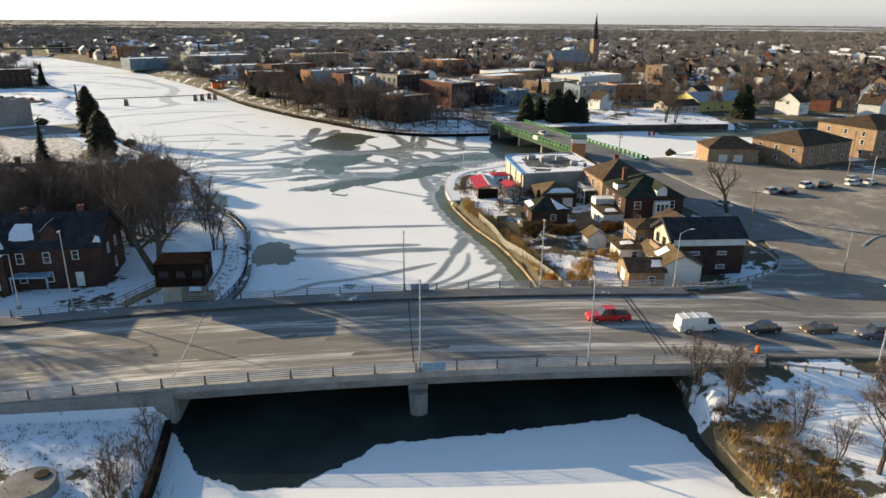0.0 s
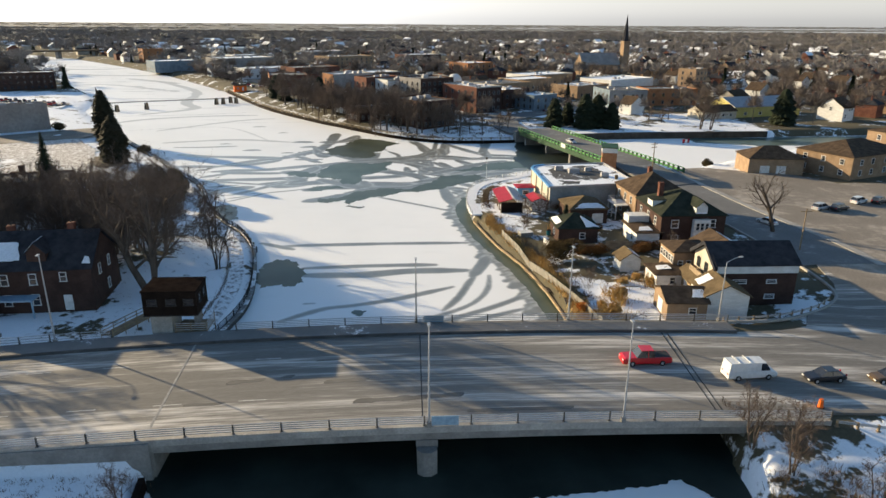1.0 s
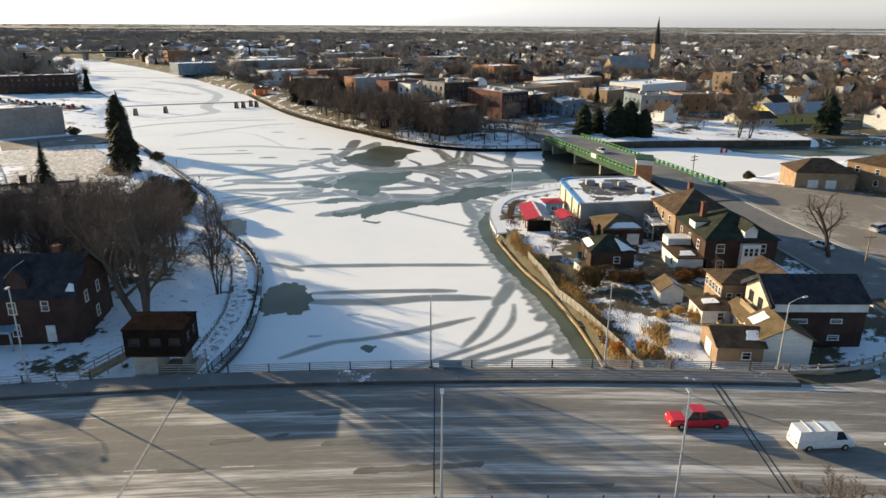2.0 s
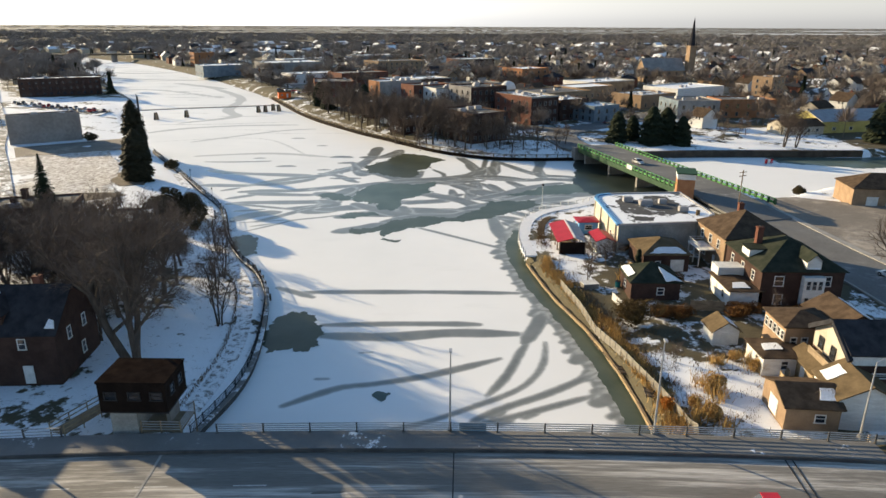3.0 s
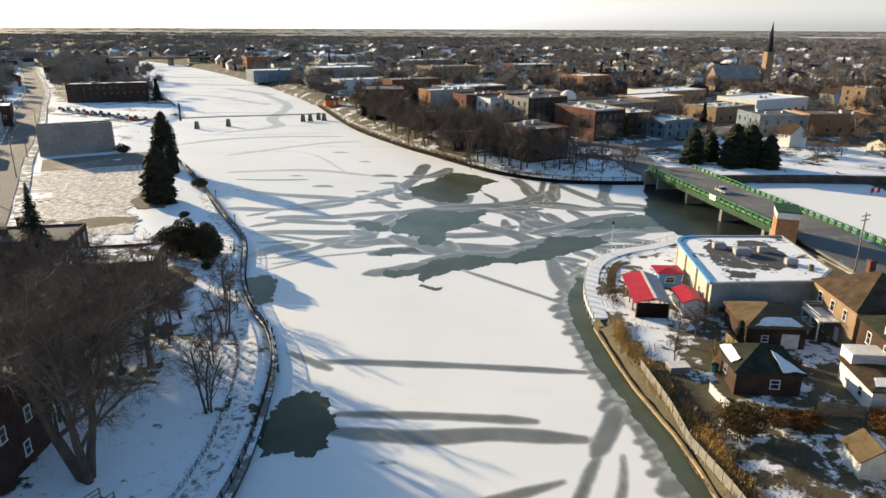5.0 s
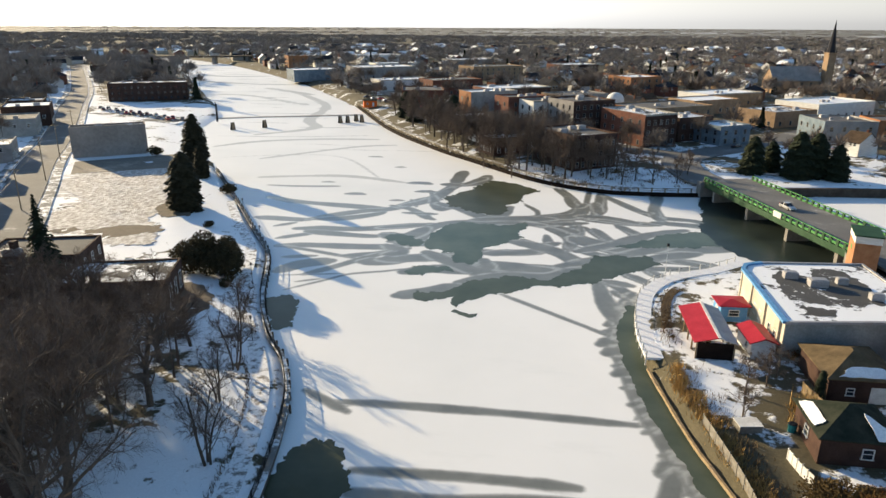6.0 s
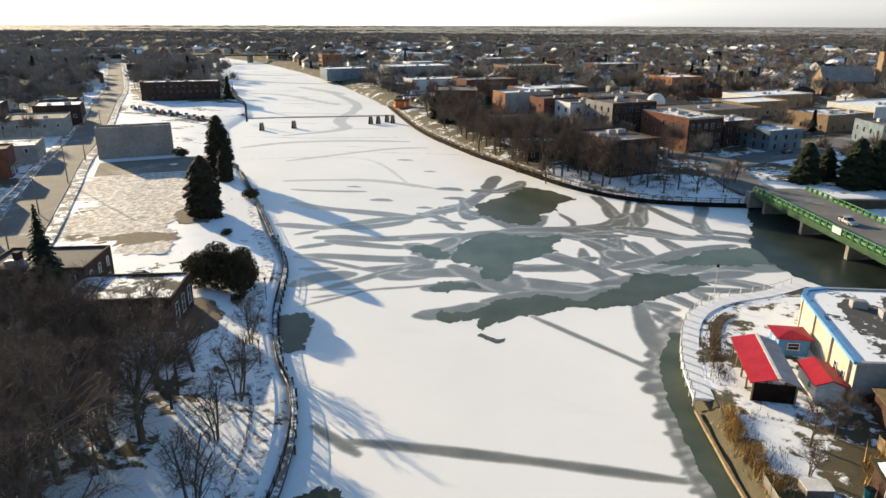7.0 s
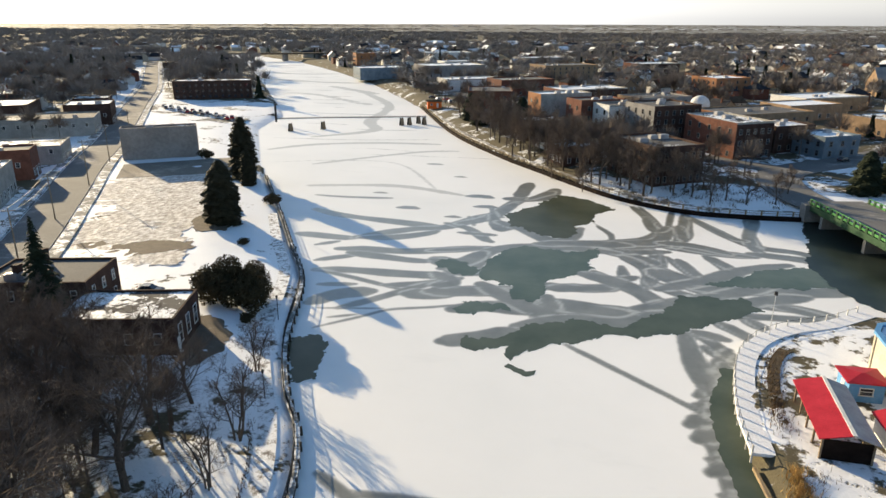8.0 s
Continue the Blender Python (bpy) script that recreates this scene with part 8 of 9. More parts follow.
for x, y, s in ((64.0, 283, 0.85), (75.5, 279, 1.02), (81, 281, 0.98), (86, 278, 0.78), (70.5, 287, 0.7), (-64, 384, 0.9), (-58, 372, 0.8), (162, 287, 1.1), (-40, 374, 0.9)):
    planted("pine_tree", park_pine, x, y, s, x * 19, "dark dense pine tree in the park", "tree", "conifers")
planted("shrub", round_bush, 96.0, 209.5, 0.42, 0, "round dark bush at the water's edge", "bush", "dense bushes")
blades("park_beds", [(rnd.uniform(-5, 42), rnd.uniform(262, 280), 1.0) for _ in range(90)], dry_weed, "dark low beds of dead plants in the park", (0.4, 0.9), 24, 0.9, 31, 0.07, "weeds")
red_sign = thing("sign_board", pose(107.5, 254.5, 0.02, 0, 0, 20), "small red and white sign board standing on the ice", "sign")
part("panel", Shape().box(-1.6, -0.08, 0.5, 1.6, 0.08, 1.9), red_metal, red_sign)
part("band", Shape().box(-0.55, -0.1, 0.5, 0.55, -0.08, 1.9), trim_mat, red_sign)
for s in (-1.2, 1.2):
    part("post", Shape().box(s - 0.06, -0.05, 0, s + 0.06, 0.05, 0.5), timber, red_sign)

# ---- brown brick buildings by the car park ----
br1 = house(108.0, 197.0, 2.6, -8, 15, 11, 4.2, 3.0, "hip", brick_tan, brown_roof, "tan brick garage with two doors and a brown roof", "garage", (), [("S", -3, 2.6, 2.3, trim_mat), ("S", 1.5, 2.6, 2.3, trim_mat)])
br2 = house(131.0, 195.5, 2.6, 24, 24, 17, 6.2, 3.2, "hip", brick_tan, brown_roof, "two-storey tan brick building with a brown hip roof", "building",
            [("W", u, z0, 1.3, 1.5) for u in (-5.5, 0, 5.5) for z0 in (1.0, 3.9)] + [("S", u, z0, 1.3, 1.5) for u in (-8, -3, 3, 8) for z0 in (1.0, 3.9)], (), (), [[(-11.6, -3, 6.4), (-11.6, 1, 6.4), (-10, 0.5, 7.0), (-10, -2.5, 7.0)]])
br3 = house(163, 208, 2.6, 20, 26, 20, 9.0, 3.0, "hip", brick_tan, brown_roof, "tall tan brick apartment building with a brown roof", "apartment building", [("W", u, z0, 1.3, 1.5) for u in (-6, 0, 6) for z0 in (1.0, 3.9, 6.6)] + [("S", u, z0, 1.3, 1.5) for u in (-9, -3, 3, 9) for z0 in (1.0, 3.9, 6.6)])

# ---- downtown ----
TZ = 2.8
SHOPS = [
    (-66, 437, 12, 22, 26, 8.2, brick_red, brick_orange, roof_bare, "orange-fronted brick building with a flat roof", 3, 2),
    (-26, 388, 34, 24, 12, 12.4, pale_concrete, brick_orange, roof_white, "tall brick building with a pale blank side wall", 0, 3),
    (-10, 372, 34, 20, 12, 12.0, brick_red, brick_red, roof_bare, "red brick three-storey building with a flat roof", 3, 3),
    (1, 364, 34, 20, 11.5, 11.4, white_paint, white_paint, roof_bare, "white rendered three-storey building", 3, 3),
    (15, 354, 34, 20, 18, 13.0, brick_dark, grey_wall, roof_bare, "dark brick four-storey corner building", 6, 4),
    (35.5, 334, 34, 15, 25, 11.2, brick_dark, brick_red, roof_gravel, "red brick corner building with a pale cornice", 5, 3),
    (54, 346, 34, 17, 14, 8.4, brick_dark, brick_dark, roof_white, "dark two-storey shop with a snowy roof", 4, 2),
    (67, 338, 34, 15, 13, 6.6, slate_wall, slate_wall, roof_white, "slate blue shop with a low snowy roof", 3, 2),
    (52, 390, 34, 40, 24, 7.5, brick_tan, brick_orange, roof_bare, "long tan brick hall with a flat roof", 6, 2),
    (55, 530, 34, 24, 22, 10.0, brick_orange, brick_orange, roof_white, "tall orange brick building", 4, 3),
    (-46, 625, 34, 44, 26, 9.5, brick_tan, brick_tan, roof_bare, "long tan brick school building", 9, 3),
    (-133, 615, 34, 48, 30, 8.5, grey_wall, grey_wall, roof_white, "long grey warehouse with a snow-white roof", 6, 1),
    (-180, 585, 34, 34, 24, 7.5, slate_wall, slate_wall, roof_white, "slate blue metal warehouse", 0, 1),
    (-232, 690, 34, 18, 16, 12.0, brick_orange, brick_orange, roof_bare, "orange brick tower block by the river", 2, 3),
    (-96, 520, 34, 36, 20, 6.5, white_paint, white_paint, roof_white, "low white commercial building", 6, 1),
    (-60, 500, 34, 34, 22, 8.6, brick_red, brick_red, roof_bare, "long red brick factory building", 7, 2),
    (-20, 470, 34, 40, 20, 7.2, brick_dark, brick_red, roof_white, "dark brick building with a white roof", 7, 2),
    (15, 440, 34, 30, 18, 7.0, grey_wall, brick_tan, roof_bare, "grey flat-roofed commercial building", 5, 2),
    (113, 354, 8, 20, 20, 7.6, grey_wall, slate_wall, roof_bare, "grey commercial building with a flat roof", 4, 2),
    (138.5, 358, 4, 26, 16, 7.6, brick_orange, brick_orange, roof_bare, "orange brick shop building with a flat roof", 5, 2),
    (103, 395, 34, 26, 20, 6.2, brick_tan, brick_tan, roof_gravel, "low tan shop with a broad roof", 4, 1),
    (135, 430, 34, 40, 24, 6.8, white_paint, white_paint, roof_white, "long pale commercial building with a snowy roof", 7, 1),
    (178, 420, 34, 12, 12, 13.0, brick_tan, brick_tan, roof_bare, "square tan brick tower block", 3, 4),
    (95, 470, 34, 40, 22, 6.5, brick_tan, white_paint, roof_white, "long low shop with a white roof", 6, 1),
    (-140, 690, 34, 40, 20, 7.0, white_paint, white_paint, roof_white, "long low white building", 6, 1),
    (-80, 760, 34, 46, 24, 7.5, grey_wall, grey_wall, roof_white, "long grey works building with a snowy roof", 6, 1),
    (-190, 820, 34, 50, 24, 8.0, white_paint, grey_wall, roof_white, "large pale works building", 6, 1),
    (20, 700, 34, 40, 22, 7.5, brick_dark, brick_red, roof_white, "brick works building with a white roof", 6, 2),
]
for x, y, tn, w, d, h, wm, wf, rm, lab, n, st in SHOPS:
    rows = []
    for k in range(st):
        z0 = 0.9 + k * (h - 0.6) / max(st, 1)
        if n:
            rows.append(("S", n, z0, 1.3, 1.7))
        rows.append(("W", max(2, int(d / 4.2)), z0, 1.3, 1.7))
    block(x, y, TZ, tn, w, d, h, wm, rm, lab, "building", rows, (), 0.6, pale_concrete if "cornice" in lab or "white" in lab else None, 3, int(x + y), west=wf, trim=concrete, group="downtown buildings")
t4 = block(11, 290, 2.5, 34, 16, 22, 10.0, brick_dark, roof_bare, "three-storey red brick building above the river park", "building", [("S", 7, z0, 1.1, 1.7) for z0 in (0.8, 4.0, 7.0)] + [("W", 5, z0, 1.1, 1.7) for z0 in (0.8, 4.0, 7.0)], (), 0.6, None, 3, 5, trim=concrete)
block(-13, 304, 2.5, 34, 13, 11, 5.4, brick_dark, roof_white, "low dark brick building with a snowy flat roof", "building", [("W", 4, 1.0, 1.2, 1.6), ("S", 4, 1.0, 1.2, 1.6)], (), 0.5)
block(-28, 345, 2.7, 34, 16, 12, 7.0, brick_dark, roof_gravel, "dark brick building behind bare trees", "building", [("W", 3, 1.0, 1.2, 1.6), ("W", 3, 4.0, 1.2, 1.6), ("S", 4, 4.0, 1.2, 1.6)], (), 0.5)
house(-22, 325, 2.7, 34, 8, 10, 3.4, 2.2, "gable", white_paint, shingle_snow, "small pale house with a snowy roof near the river", "house", [("S", -2, 1, 1, 1.3), ("S", 2, 1, 1, 1.3)])
dome = thing("silo_dome", pose(34, 417, TZ), "rounded white dome behind brick buildings", "dome")
prof = [(4.4 * math.cos(a), 6.0 + 4.4 * math.sin(a)) for a in np.linspace(0, math.pi / 2, 7)]
dsh = Shape().tube((0, 0, 0), (0, 0, 6.0), 4.4, 4.4, 18)
for (r0, z0), (r1, z1) in zip(prof, prof[1:]):
    dsh.tube((0, 0, z0), (0, 0, z1), r0, max(r1, 0.05), 18, False)
part("shell", dsh, white_paint, dome)
yb = house(165, 318, 2.8, 14, 36, 18, 4.5, 3.4, "side", yellow_wall, grey_metal, "long yellow-walled building with a grey metal roof", "building", [("S", u, 1.0, 1.6, 1.2) for u in (-12, -4, 4, 12)])
house(140, 306, 2.8, 14, 18, 10, 3.2, 2.2, "side", cream, brown_roof, "long low cream house with a brown roof", "house", [("S", u, 1.0, 1.4, 1.2) for u in (-6, -2, 2, 6)])
block(79, 433, TZ, 34, 30, 18, 6.5, brick_tan, roof_white, "low tan brick shop with snow on its roof", "building", [("S", 6, 1.0, 1.6, 1.8), ("W", 4, 1.0, 1.4, 1.8)], (), 0.5)

# odd small things by the town shore
house(-92, 424, TZ, 20, 7, 4, 3.0, 0.6, "side", orange_paint, tan_roof, "small orange-yellow shed near the town shore", "shed", [("S", -1.5, 1.0, 1.0, 1.0)], [("S", 1.5)])
for i in range(16):
    x = -118 + i * 6.0 + 2.0 * math.sin(i * 7)
    y = 470 - i * 4.5 + 6 * math.sin(i * 3.3)
    if float(river_depth(np.array([x]), np.array([y]))[0]) < -9:
        vehicle(x, y, TZ + 0.02, 30 + 90 * (i % 2), (paint_grey, paint_white, paint_black, paint_silver, paint_red)[i % 5], "car parked near the town shore", ("car", "suv")[i % 2], group="cars by the shore")
for x, y, tn in ((46, 322, 20), (70, 326, 40), (86, 342, 50), (98, 330, 10), (104, 326, 10), (120, 372, 60), (88, 372, 14), (94, 374, 14), (150, 330, 20), (142, 326, 20)):
    vehicle(x, y, TZ + 0.2, tn, (paint_grey, paint_white, paint_black, paint_silver)[int(x) % 4], "car parked along a town street", ("car", "suv")[int(y) % 2], group="cars in town")

# church
ch = thing("church", pose(172.5, 552.0, TZ, 0, 0, 14), "brick church with a tall dark spire", "church")
part("nave_wall", Shape().along_y([(-6.5, -0.5), (6.5, -0.5), (6.5, 8), (0, 16), (-6.5, 8)], -16, 16), brick_tan, ch, m=pose(-14, 6, 0, 0, 0, 90))
part("nave_roof", gable_roof(13, 32, 8, 8, 0.5, 0.3), grey_wall, ch, m=pose(-14, 6, 0, 0, 0, 90))
part("tower", Shape().box(-2.5, -2.5, -0.5, 2.5, 2.5, 25).box(-2.8, -2.8, 24.4, 2.8, 2.8, 25.2), brick_tan, ch, m=pose(6, 0, 0))
part("spire", Shape().tube((0, 0, 25.2), (0, 0, 45), 2.5, 0.08, 8), dark_roof, ch, m=pose(6, 0, 0))
for k in range(4):
    a = k * math.pi / 2 + math.pi / 4
    part("pinnacle", Shape().tube((3.2 * math.cos(a), 3.2 * math.sin(a), 24), (3.2 * math.cos(a), 3.2 * math.sin(a), 28.5), 0.5, 0.05, 6), dark_roof, ch, m=pose(6, 0, 0))
for u in (-12, -6, 0, 6, 12):
    add_window(ch, "S", 32, 13, u - 14, 3.0, 1.4, 4.0, dark_iron)

# ---- houses of the town, in rows along streets ----
def town_house(seed, wm, rm, w, d, h, rise, style, label):
    hs = house(0, 0, -400, 0, w, d, h, rise, style, wm, rm, label, "house", group="town houses")
    glazed = Shape()
    fr, pn = Shape(), Shape()
    glazed.box(-0.55, -0.07, 0, 0.55, 0.02, 1.5).box(-0.43, -0.09, 0.12, 0.43, -0.072, 0.70, 1).box(-0.43, -0.09, 0.80, 0.43, -0.072, 1.38, 1)
    data = glazed.data("window", trim_mat, pane_mat)
    top = 1.0 if h < 4 else 3.6
    for f, u, z0 in (("S", -w * 0.26, 1.0), ("S", w * 0.26, top), ("W", 0, top), ("S", w * 0.05, top if h > 4 else 1.0)):
        part("window", data, None, hs, m=face_pose(f, w, d, u, z0))
    x, y, z1 = w * 0.2, d * 0.15, h + rise + 0.9
    part("chimney", Shape().box(x - 0.35, y - 0.35, h, x + 0.35, y + 0.35, z1), brick_red, hs)
    return hs


kinds = [
    town_house(1, white_paint, shingle_snow, 8.5, 11, 5.2, 3.2, "gable", "white two-storey town house with a snowy gable roof"),
    town_house(2, brick_red, dark_roof, 9, 10, 5.4, 3.0, "hip", "red brick town house with a dark hip roof"),
    town_house(3, cream, brown_roof, 11, 8, 3.0, 2.4, "side", "low cream bungalow with a brown roof"),
    town_house(4, brick_tan, dark_roof, 9, 11, 5.2, 3.2, "gable", "tan brick town house with a dark gable roof"),
    town_house(5, grey_wall, shingle_snow, 10, 9, 3.2, 2.6, "side", "grey bungalow with a snow-patched roof"),
    town_house(6, white_paint, brown_roof, 8, 10, 5.0, 3.4, "side", "white house with a steep brown roof"),
]
taken = [(x, y, max(w, d) * 0.75) for x, y, tn, w, d, *_ in SHOPS] + [(11, 290, 18), (-15, 300, 12), (-28, 345, 12), (165, 318, 24), (165, 560, 32), (140, 306, 14), (131, 195, 18), (163, 208, 20), (108, 197, 12), (79, 433, 22)]
rnd = random.Random(77)
house_spots = []


def free(x, y, r):
    return all((x - a) ** 2 + (y - b) ** 2 > (r + c) ** 2 for a, b, c in taken)


def near_line(x, y, line, r):
    p = Vector((x, y))
    for a, b in zip(line, line[1:]):
        a, b = Vector(a), Vector(b)
        t = max(0, min(1, (p - a).dot(b - a) / (b - a).length_squared))
        if (p - a.lerp(b, t)).length < r:
            return True
    return False


ca, sa = math.cos(radians(30)), math.sin(radians(30))
for i in range(-60, 60):
    for j in range(-20, 50):
        u, v = i * 21.0 + rnd.uniform(-3, 3), 300 + j * 30.0 + rnd.uniform(-4, 4)
        x, y = u * ca - v * sa + 100, v * ca + u * sa + 40
        if y < 285 or y > 1500 or x < -0.95 * y - 60 or x > 0.72 * y + 60 or rnd.random() < 0.25 + 0.2 * (y > 800):
            continue
        if x < -60 and y < 440 and x > -265 or x < -330 and y < 260:
            continue
        if not free(x, y, 7) or near_line(x, y, north_road, 13) or near_line(x, y, WEST_STREET, 12) or near_line(x, y, [(52, 305), (25, 322), (-15, 345), (-45, 390), (-80, 460), (-150, 600)], 12):
            continue
        if float(river_depth(np.array([x]), np.array([y]))[0]) > -14:
            continue
        if 55 < x < 150 and y < 318:
            continue
        house_spots.append((x, y))
rnd.shuffle(house_spots)
house_spots = sorted(house_spots, key=lambda p: math.hypot(p[0], p[1] - 60))
far_spots = house_spots[285:]


def bank_z(x, y):
    return 2.0 if x < 94 - 0.577 * y else TZ


for k, (x, y) in enumerate(house_spots[:285]):
    copy_thing(kinds[rnd.randrange(6)], pose(x, y, bank_z(x, y), 0, 0, 34 + 90 * rnd.randrange(4) + rnd.uniform(-4, 4)) @ Matrix.Scale(rnd.uniform(0.9, 1.15), 4))
    taken.append((x, y, 6))
for k in kinds:
    for o in (*k.children_recursive, k):
        bpy.data.objects.remove(o)

# ---- woods of the town: many leafless crowns ----
def crowd(name, spots, material, label, per=90, seed=3, wide=0.34, kind="stuff", conif=False):
    """Loose far growth: trunk and a crown of many thin sprays for each tree."""
    g = np.random.default_rng(seed)
    vs, fs = [], []
    base = 0
    for x, y, z, h, r in spots:
        n = per
        th = g.uniform(0, 2 * np.pi, n)
        if conif:
            f = g.uniform(0.05, 1.0, n)
            rr = r * (1 - f) * g.uniform(0.6, 1.0, n)
            tip = np.stack([x + rr * np.cos(th), y + rr * np.sin(th), z + h * f - 0.05 * h], -1)
            root = np.stack([x + 0 * f, y + 0 * f, z + h * np.minimum(f + 0.12, 1.0)], -1)
            w = wide * 3.2
        else:
            el = np.arcsin(g.uniform(-0.35, 1.0, n))
            rad = g.uniform(0.72, 1.05, n)
            c = np.array([x, y, z + h * 0.60])
            d = np.stack([np.cos(el) * np.cos(th) * r, np.cos(el) * np.sin(th) * r, np.sin(el) * h * 0.42], -1) * rad[:, None]
            tip = c + d
            root = c + d * g.uniform(0.1, 0.55, n)[:, None] - np.array([0, 0, h * 0.10])
            w = wide
        s = g.normal(0, 1, (n, 3))
        s = s / np.linalg.norm(s, axis=1)[:, None] * w * (h / 12)
        tri = np.stack([root - s, root + s, tip], 1).reshape(-1, 3)
        vs.append(tri)
        fs.append(np.arange(3 * n).reshape(-1, 3) + base)
        base += 3 * n
        tr = np.array([[x - 0.22, y, z], [x + 0.22, y, z], [x, y, z + h * 0.75]])
        vs.append(tr)
        fs.append(np.array([[0, 1, 2]]) + base)
        base += 3
    me = bpy.data.meshes.new(name)
    me.from_pydata(np.concatenate(vs).tolist(), [], np.concatenate(fs).tolist())
    me.materials.append(material)
    return tagged(new(name, me), label, "trees", kind=kind)


def scatter(n, xa, xb, ya, yb, clear, hs, rs, seed):
    g = random.Random(seed)
    out = []
    tries = 0
    while len(out) < n and tries < n * 30:
        tries += 1
        x, y = g.uniform(xa, xb), g.uniform(ya, yb)
        if x < -1.2 * y - 40 or x > 0.8 * y + 80 or not free(x, y, clear):
            continue
        if near_line(x, y, WEST_STREET, 11) or near_line(x, y, north_road, 9):
            continue
        if float(river_depth(np.array([x]), np.array([y]))[0]) > -9:
            continue
        if (55 < x < 150 and y < 300) or (-175 < x < -60 and y < 300) or (-260 < x < -110 and 300 < y < 425):
            continue
        h = g.uniform(*hs)
        out.append((x, y, TZ - 0.3, h, h * g.uniform(*rs)))
    return out


# houses too far to tell apart, walls and snowy roofs in joined meshes
far_walls = [(Shape(), white_paint), (Shape(), brick_red), (Shape(), cream)]
far_roofs = [(Shape(), roof_white), (Shape(), dark_roof)]
for k, (x, y) in enumerate(far_spots[:620]):
    w, d, h, r = rnd.uniform(7, 12), rnd.uniform(8, 16), rnd.uniform(3.4, 6.4), rnd.uniform(2.4, 4.2)
    a, z = radians(34 + 90 * rnd.randrange(2) + rnd.uniform(-5, 5)), bank_z(x, y) - 0.4
    c, s = math.cos(a), math.sin(a)
    q = lambda u, v, zz: (x + u * c - v * s, y + u * s + v * c, z + zz)
    w2, d2 = w / 2, d / 2
    far_walls[k % 3][0].add([q(-w2, -d2, 0), q(w2, -d2, 0), q(w2, d2, 0), q(-w2, d2, 0), q(-w2, -d2, h), q(w2, -d2, h), q(w2, d2, h), q(-w2, d2, h), q(0, -d2, h + r), q(0, d2, h + r)],
                            [(0, 1, 5, 8, 4), (2, 3, 7, 9, 6), (1, 2, 6, 5), (3, 0, 4, 7)])
    far_roofs[k % 2][0].add([q(-w2 - 0.4, -d2 - 0.4, h - 0.2), q(0, -d2 - 0.4, h + r + 0.1), q(0, d2 + 0.4, h + r + 0.1), q(-w2 - 0.4, d2 + 0.4, h - 0.2), q(w2 + 0.4, -d2 - 0.4, h - 0.2), q(w2 + 0.4, d2 + 0.4, h - 0.2)],
                               [(0, 1, 2, 3), (1, 4, 5, 2)])
for sh_, m_ in far_walls:
    tagged(part("distant_house_walls", sh_, m_), "walls of many distant town houses", "houses", kind="stuff")
for sh_, m_ in far_roofs:
    tagged(part("distant_house_roofs", sh_, m_), "gabled roofs of many distant town houses", "houses", kind="stuff")

near_woods = scatter(560, -480, 330, 285, 560, 2.0, (8, 15), (0.32, 0.46), 51)
crowd("town_trees", near_woods, town_twig, "leafless brown trees between the houses", 270, 1, 0.11)
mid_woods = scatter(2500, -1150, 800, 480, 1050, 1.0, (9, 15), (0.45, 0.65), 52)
crowd("town_trees", mid_woods, haze_paled_twig, "leafless brown trees over the town's far streets", 104, 2, 0.22)
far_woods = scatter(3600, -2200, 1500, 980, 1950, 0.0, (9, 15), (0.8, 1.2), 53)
crowd("distant_woods", far_woods, haze_paled_twig, "belt of bare woods beyond the town", 56, 3, 0.60)
g_ = random.Random(5)
belt = []
for yb_, x0, x1 in ((2100, -1600, -200), (2300, 200, 1500), (2600, -2000, 300), (3000, -500, 2200), (3400, -2600, -600), (3900, -2800, 2900), (4500, -3300, 3300), (2450, -1500, -900), (1950, -300, 500)):
    for k in range(110):
        belt.append((g_.uniform(x0, x1), yb_ + g_.gauss(0, 40), 2.5, g_.uniform(5, 9), g_.uniform(12, 26)))
crowd("distant_woods", belt, haze_paled_twig, "thin far belts of woodland on the plain", 50, 4, 1.1)
evergreens = scatter(80, -500, 560, 300, 900, 1.0, (8, 14), (0.30, 0.42), 54)
crowd("town_conifers", evergreens, needle, "dark conifers among the town's houses", 200, 5, 0.30, conif=True)
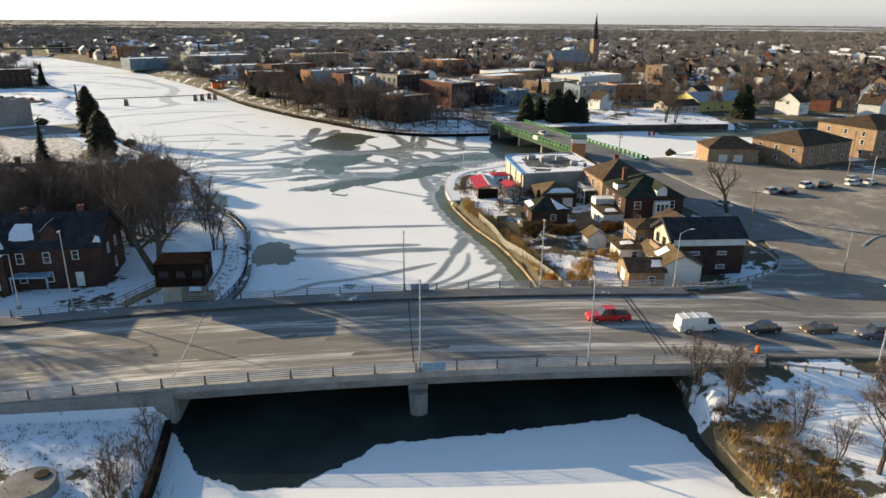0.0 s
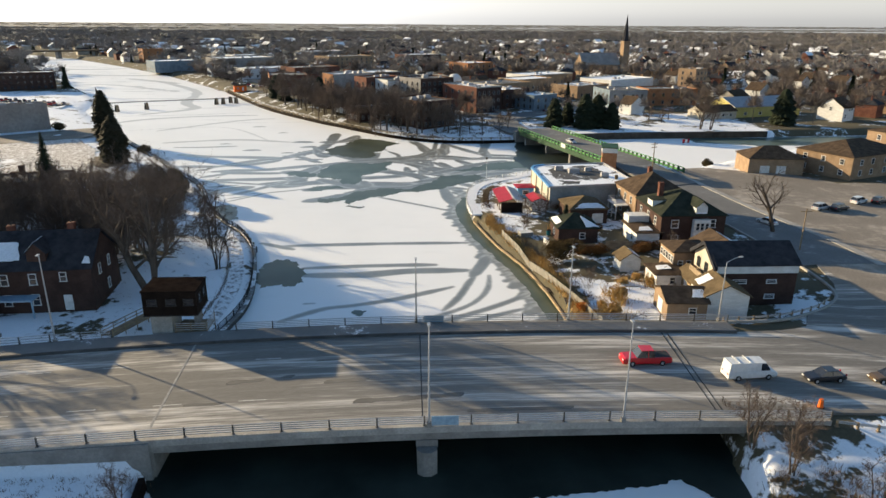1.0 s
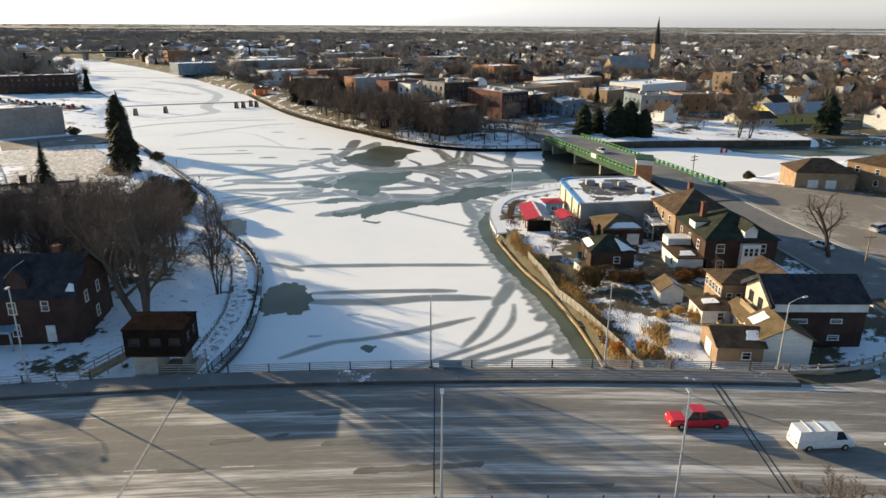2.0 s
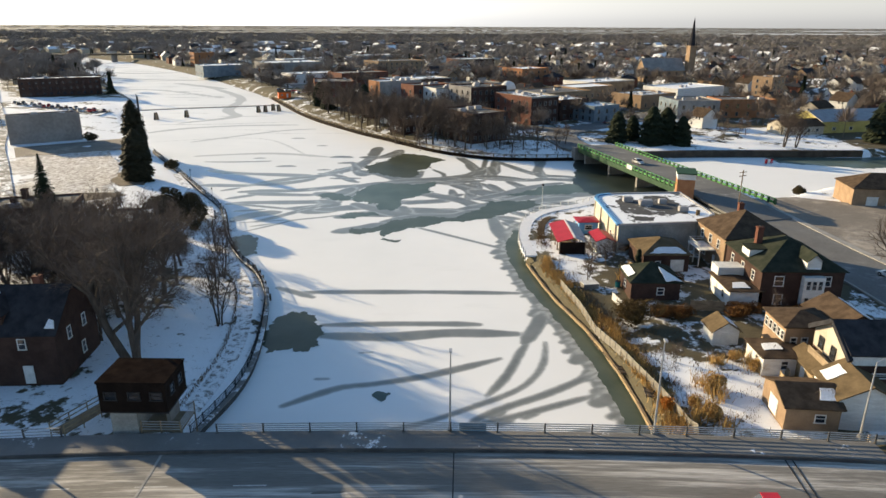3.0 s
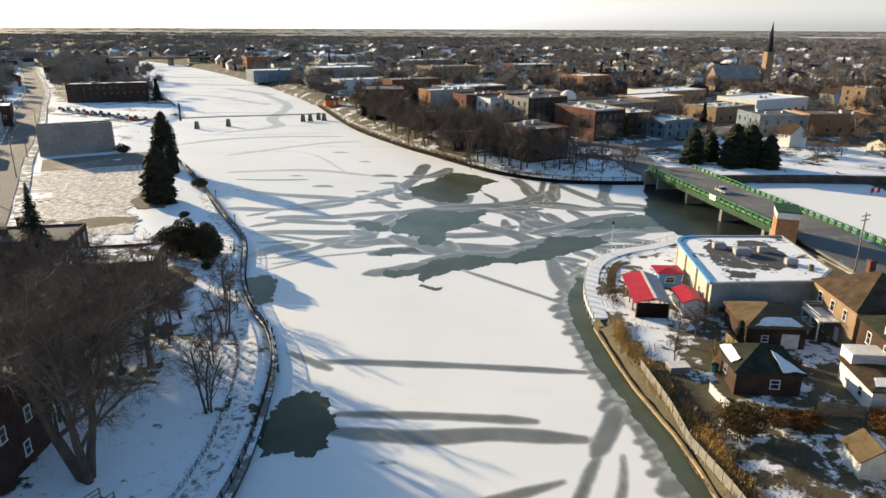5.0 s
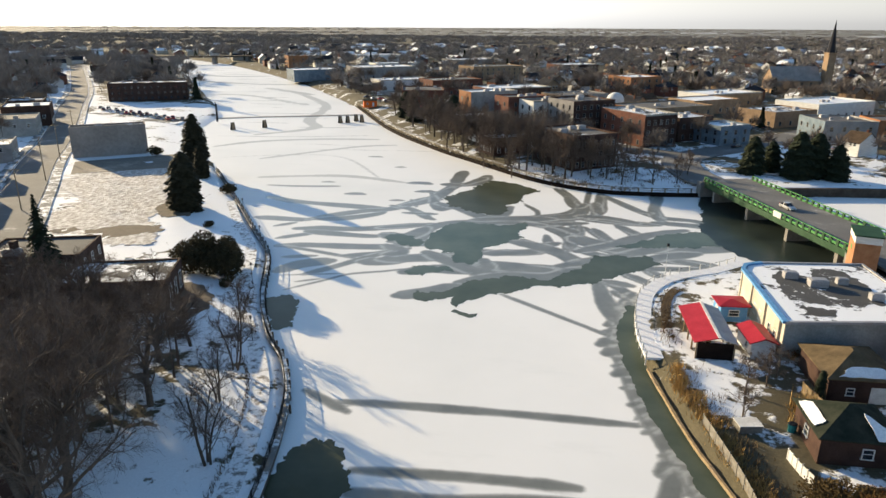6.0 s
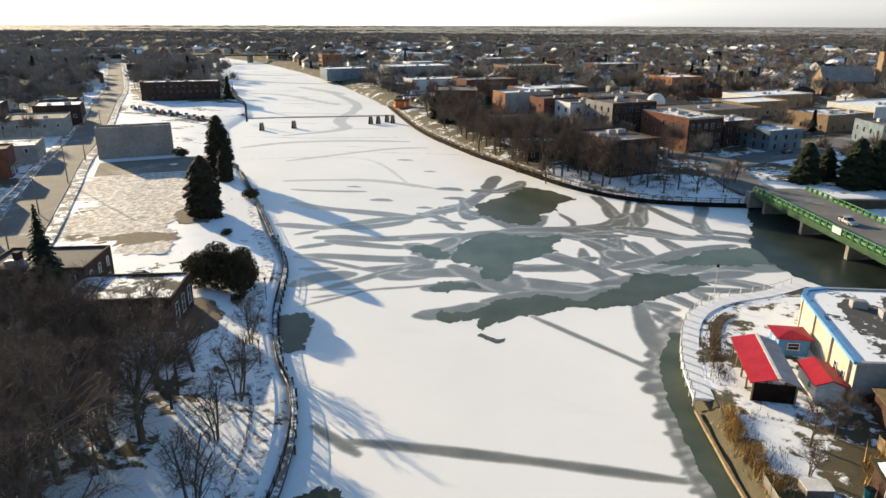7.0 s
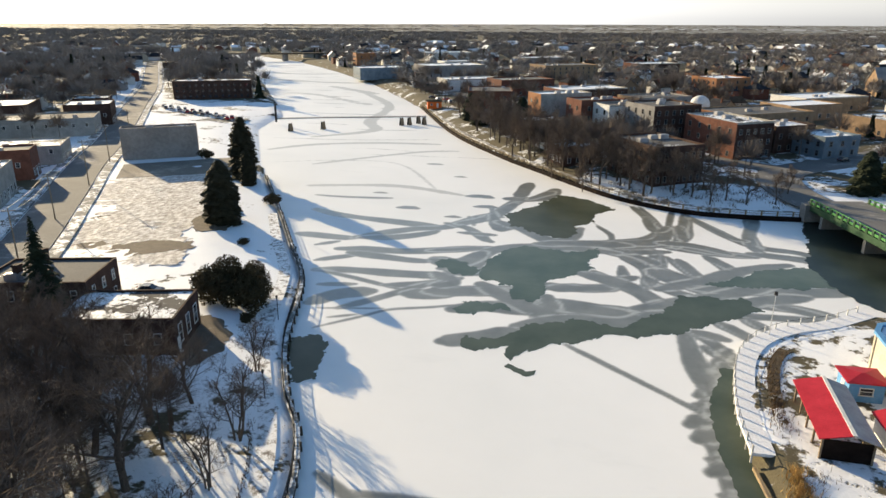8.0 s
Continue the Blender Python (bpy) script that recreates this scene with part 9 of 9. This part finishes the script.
west_side = [(x, y, 1.8, h, h * 0.42) for x, y, h in ((g_.uniform(-620, -200), g_.uniform(300, 760), g_.uniform(10, 16)) for _ in range(900))
             if not near_line(x, y, WEST_STREET, 13) and x < 60 - 0.577 * y and x > -1.1 * y - 60 and free(x, y, 2) and not (x > -250 and y < 345) and not (-262 < x < -120 and 340 < y < 460)]
crowd("street_trees", west_side, haze_paled_twig, "leafless trees between the western streets", 150, 6, 0.16)
brush = [(x, y, 2.4, h, h * 0.42) for x, y, h in ((-34 + g_.gauss(0, 26), 318 + g_.gauss(0, 26), g_.uniform(8, 14)) for _ in range(150))
         if float(river_depth(np.array([x]), np.array([y]))[0]) < -5 and free(x, y, 0.5) and y < 372 and not near_line(x, y, north_road, 9)]
crowd("riverside_trees", brush[:95], town_twig, "thicket of bare trees on the town bank", 620, 7, 0.05)
shore = [(x, y, 2.4, h, h * 0.5) for x, y, h in ((-104 - 60 * g_.random() + g_.gauss(0, 3), 0, g_.uniform(4, 9)) for _ in range(90)) for y in [470 - 1.68 * (x + 108) + g_.uniform(0, 26)]
         if float(river_depth(np.array([x]), np.array([y]))[0]) < -5 and free(x, y, 0.5)]
crowd("shore_trees", shore, town_twig, "low bare growth along the far shore", 240, 8, 0.09)
snow_fields = [(700, 2150, 800, 110), (1500, 2700, 900, 160), (300, 3300, 1200, 150), (2200, 3600, 900, 200)]
for x, y, w, d in snow_fields:
    tagged(part("snow_field", Shape().prism([(x - w / 2, y - d / 2), (x + w / 2, y - d / 2 + 20), (x + w / 2, y + d / 2), (x - w / 2, y + d / 2 - 20)], 2.6, 3.0), snow_mat), "open field under white snow", "field", kind="structure")

thicket = [(x, y, 2.0, h, h * 0.42) for x, y, h in ((g_.uniform(-86, -44), g_.uniform(116, 141), g_.uniform(10, 15.5)) for _ in range(44)) if x < -38 - 0.45 * (y - 114)]
thicket += [(g_.uniform(-58, -42), g_.uniform(126, 146), 1.9, h, h * 0.46) for h in (7.5, 8.5, 9.5, 10.5, 11.5, 9.0, 10.0, 8.0, 11.0, 9.8, 8.8, 10.8, 9.2, 7.8)]
crowd("riverside_twigs", thicket, twig_mat, "thicket of fine bare twigs among the riverside trees", 760, 9, 0.024)
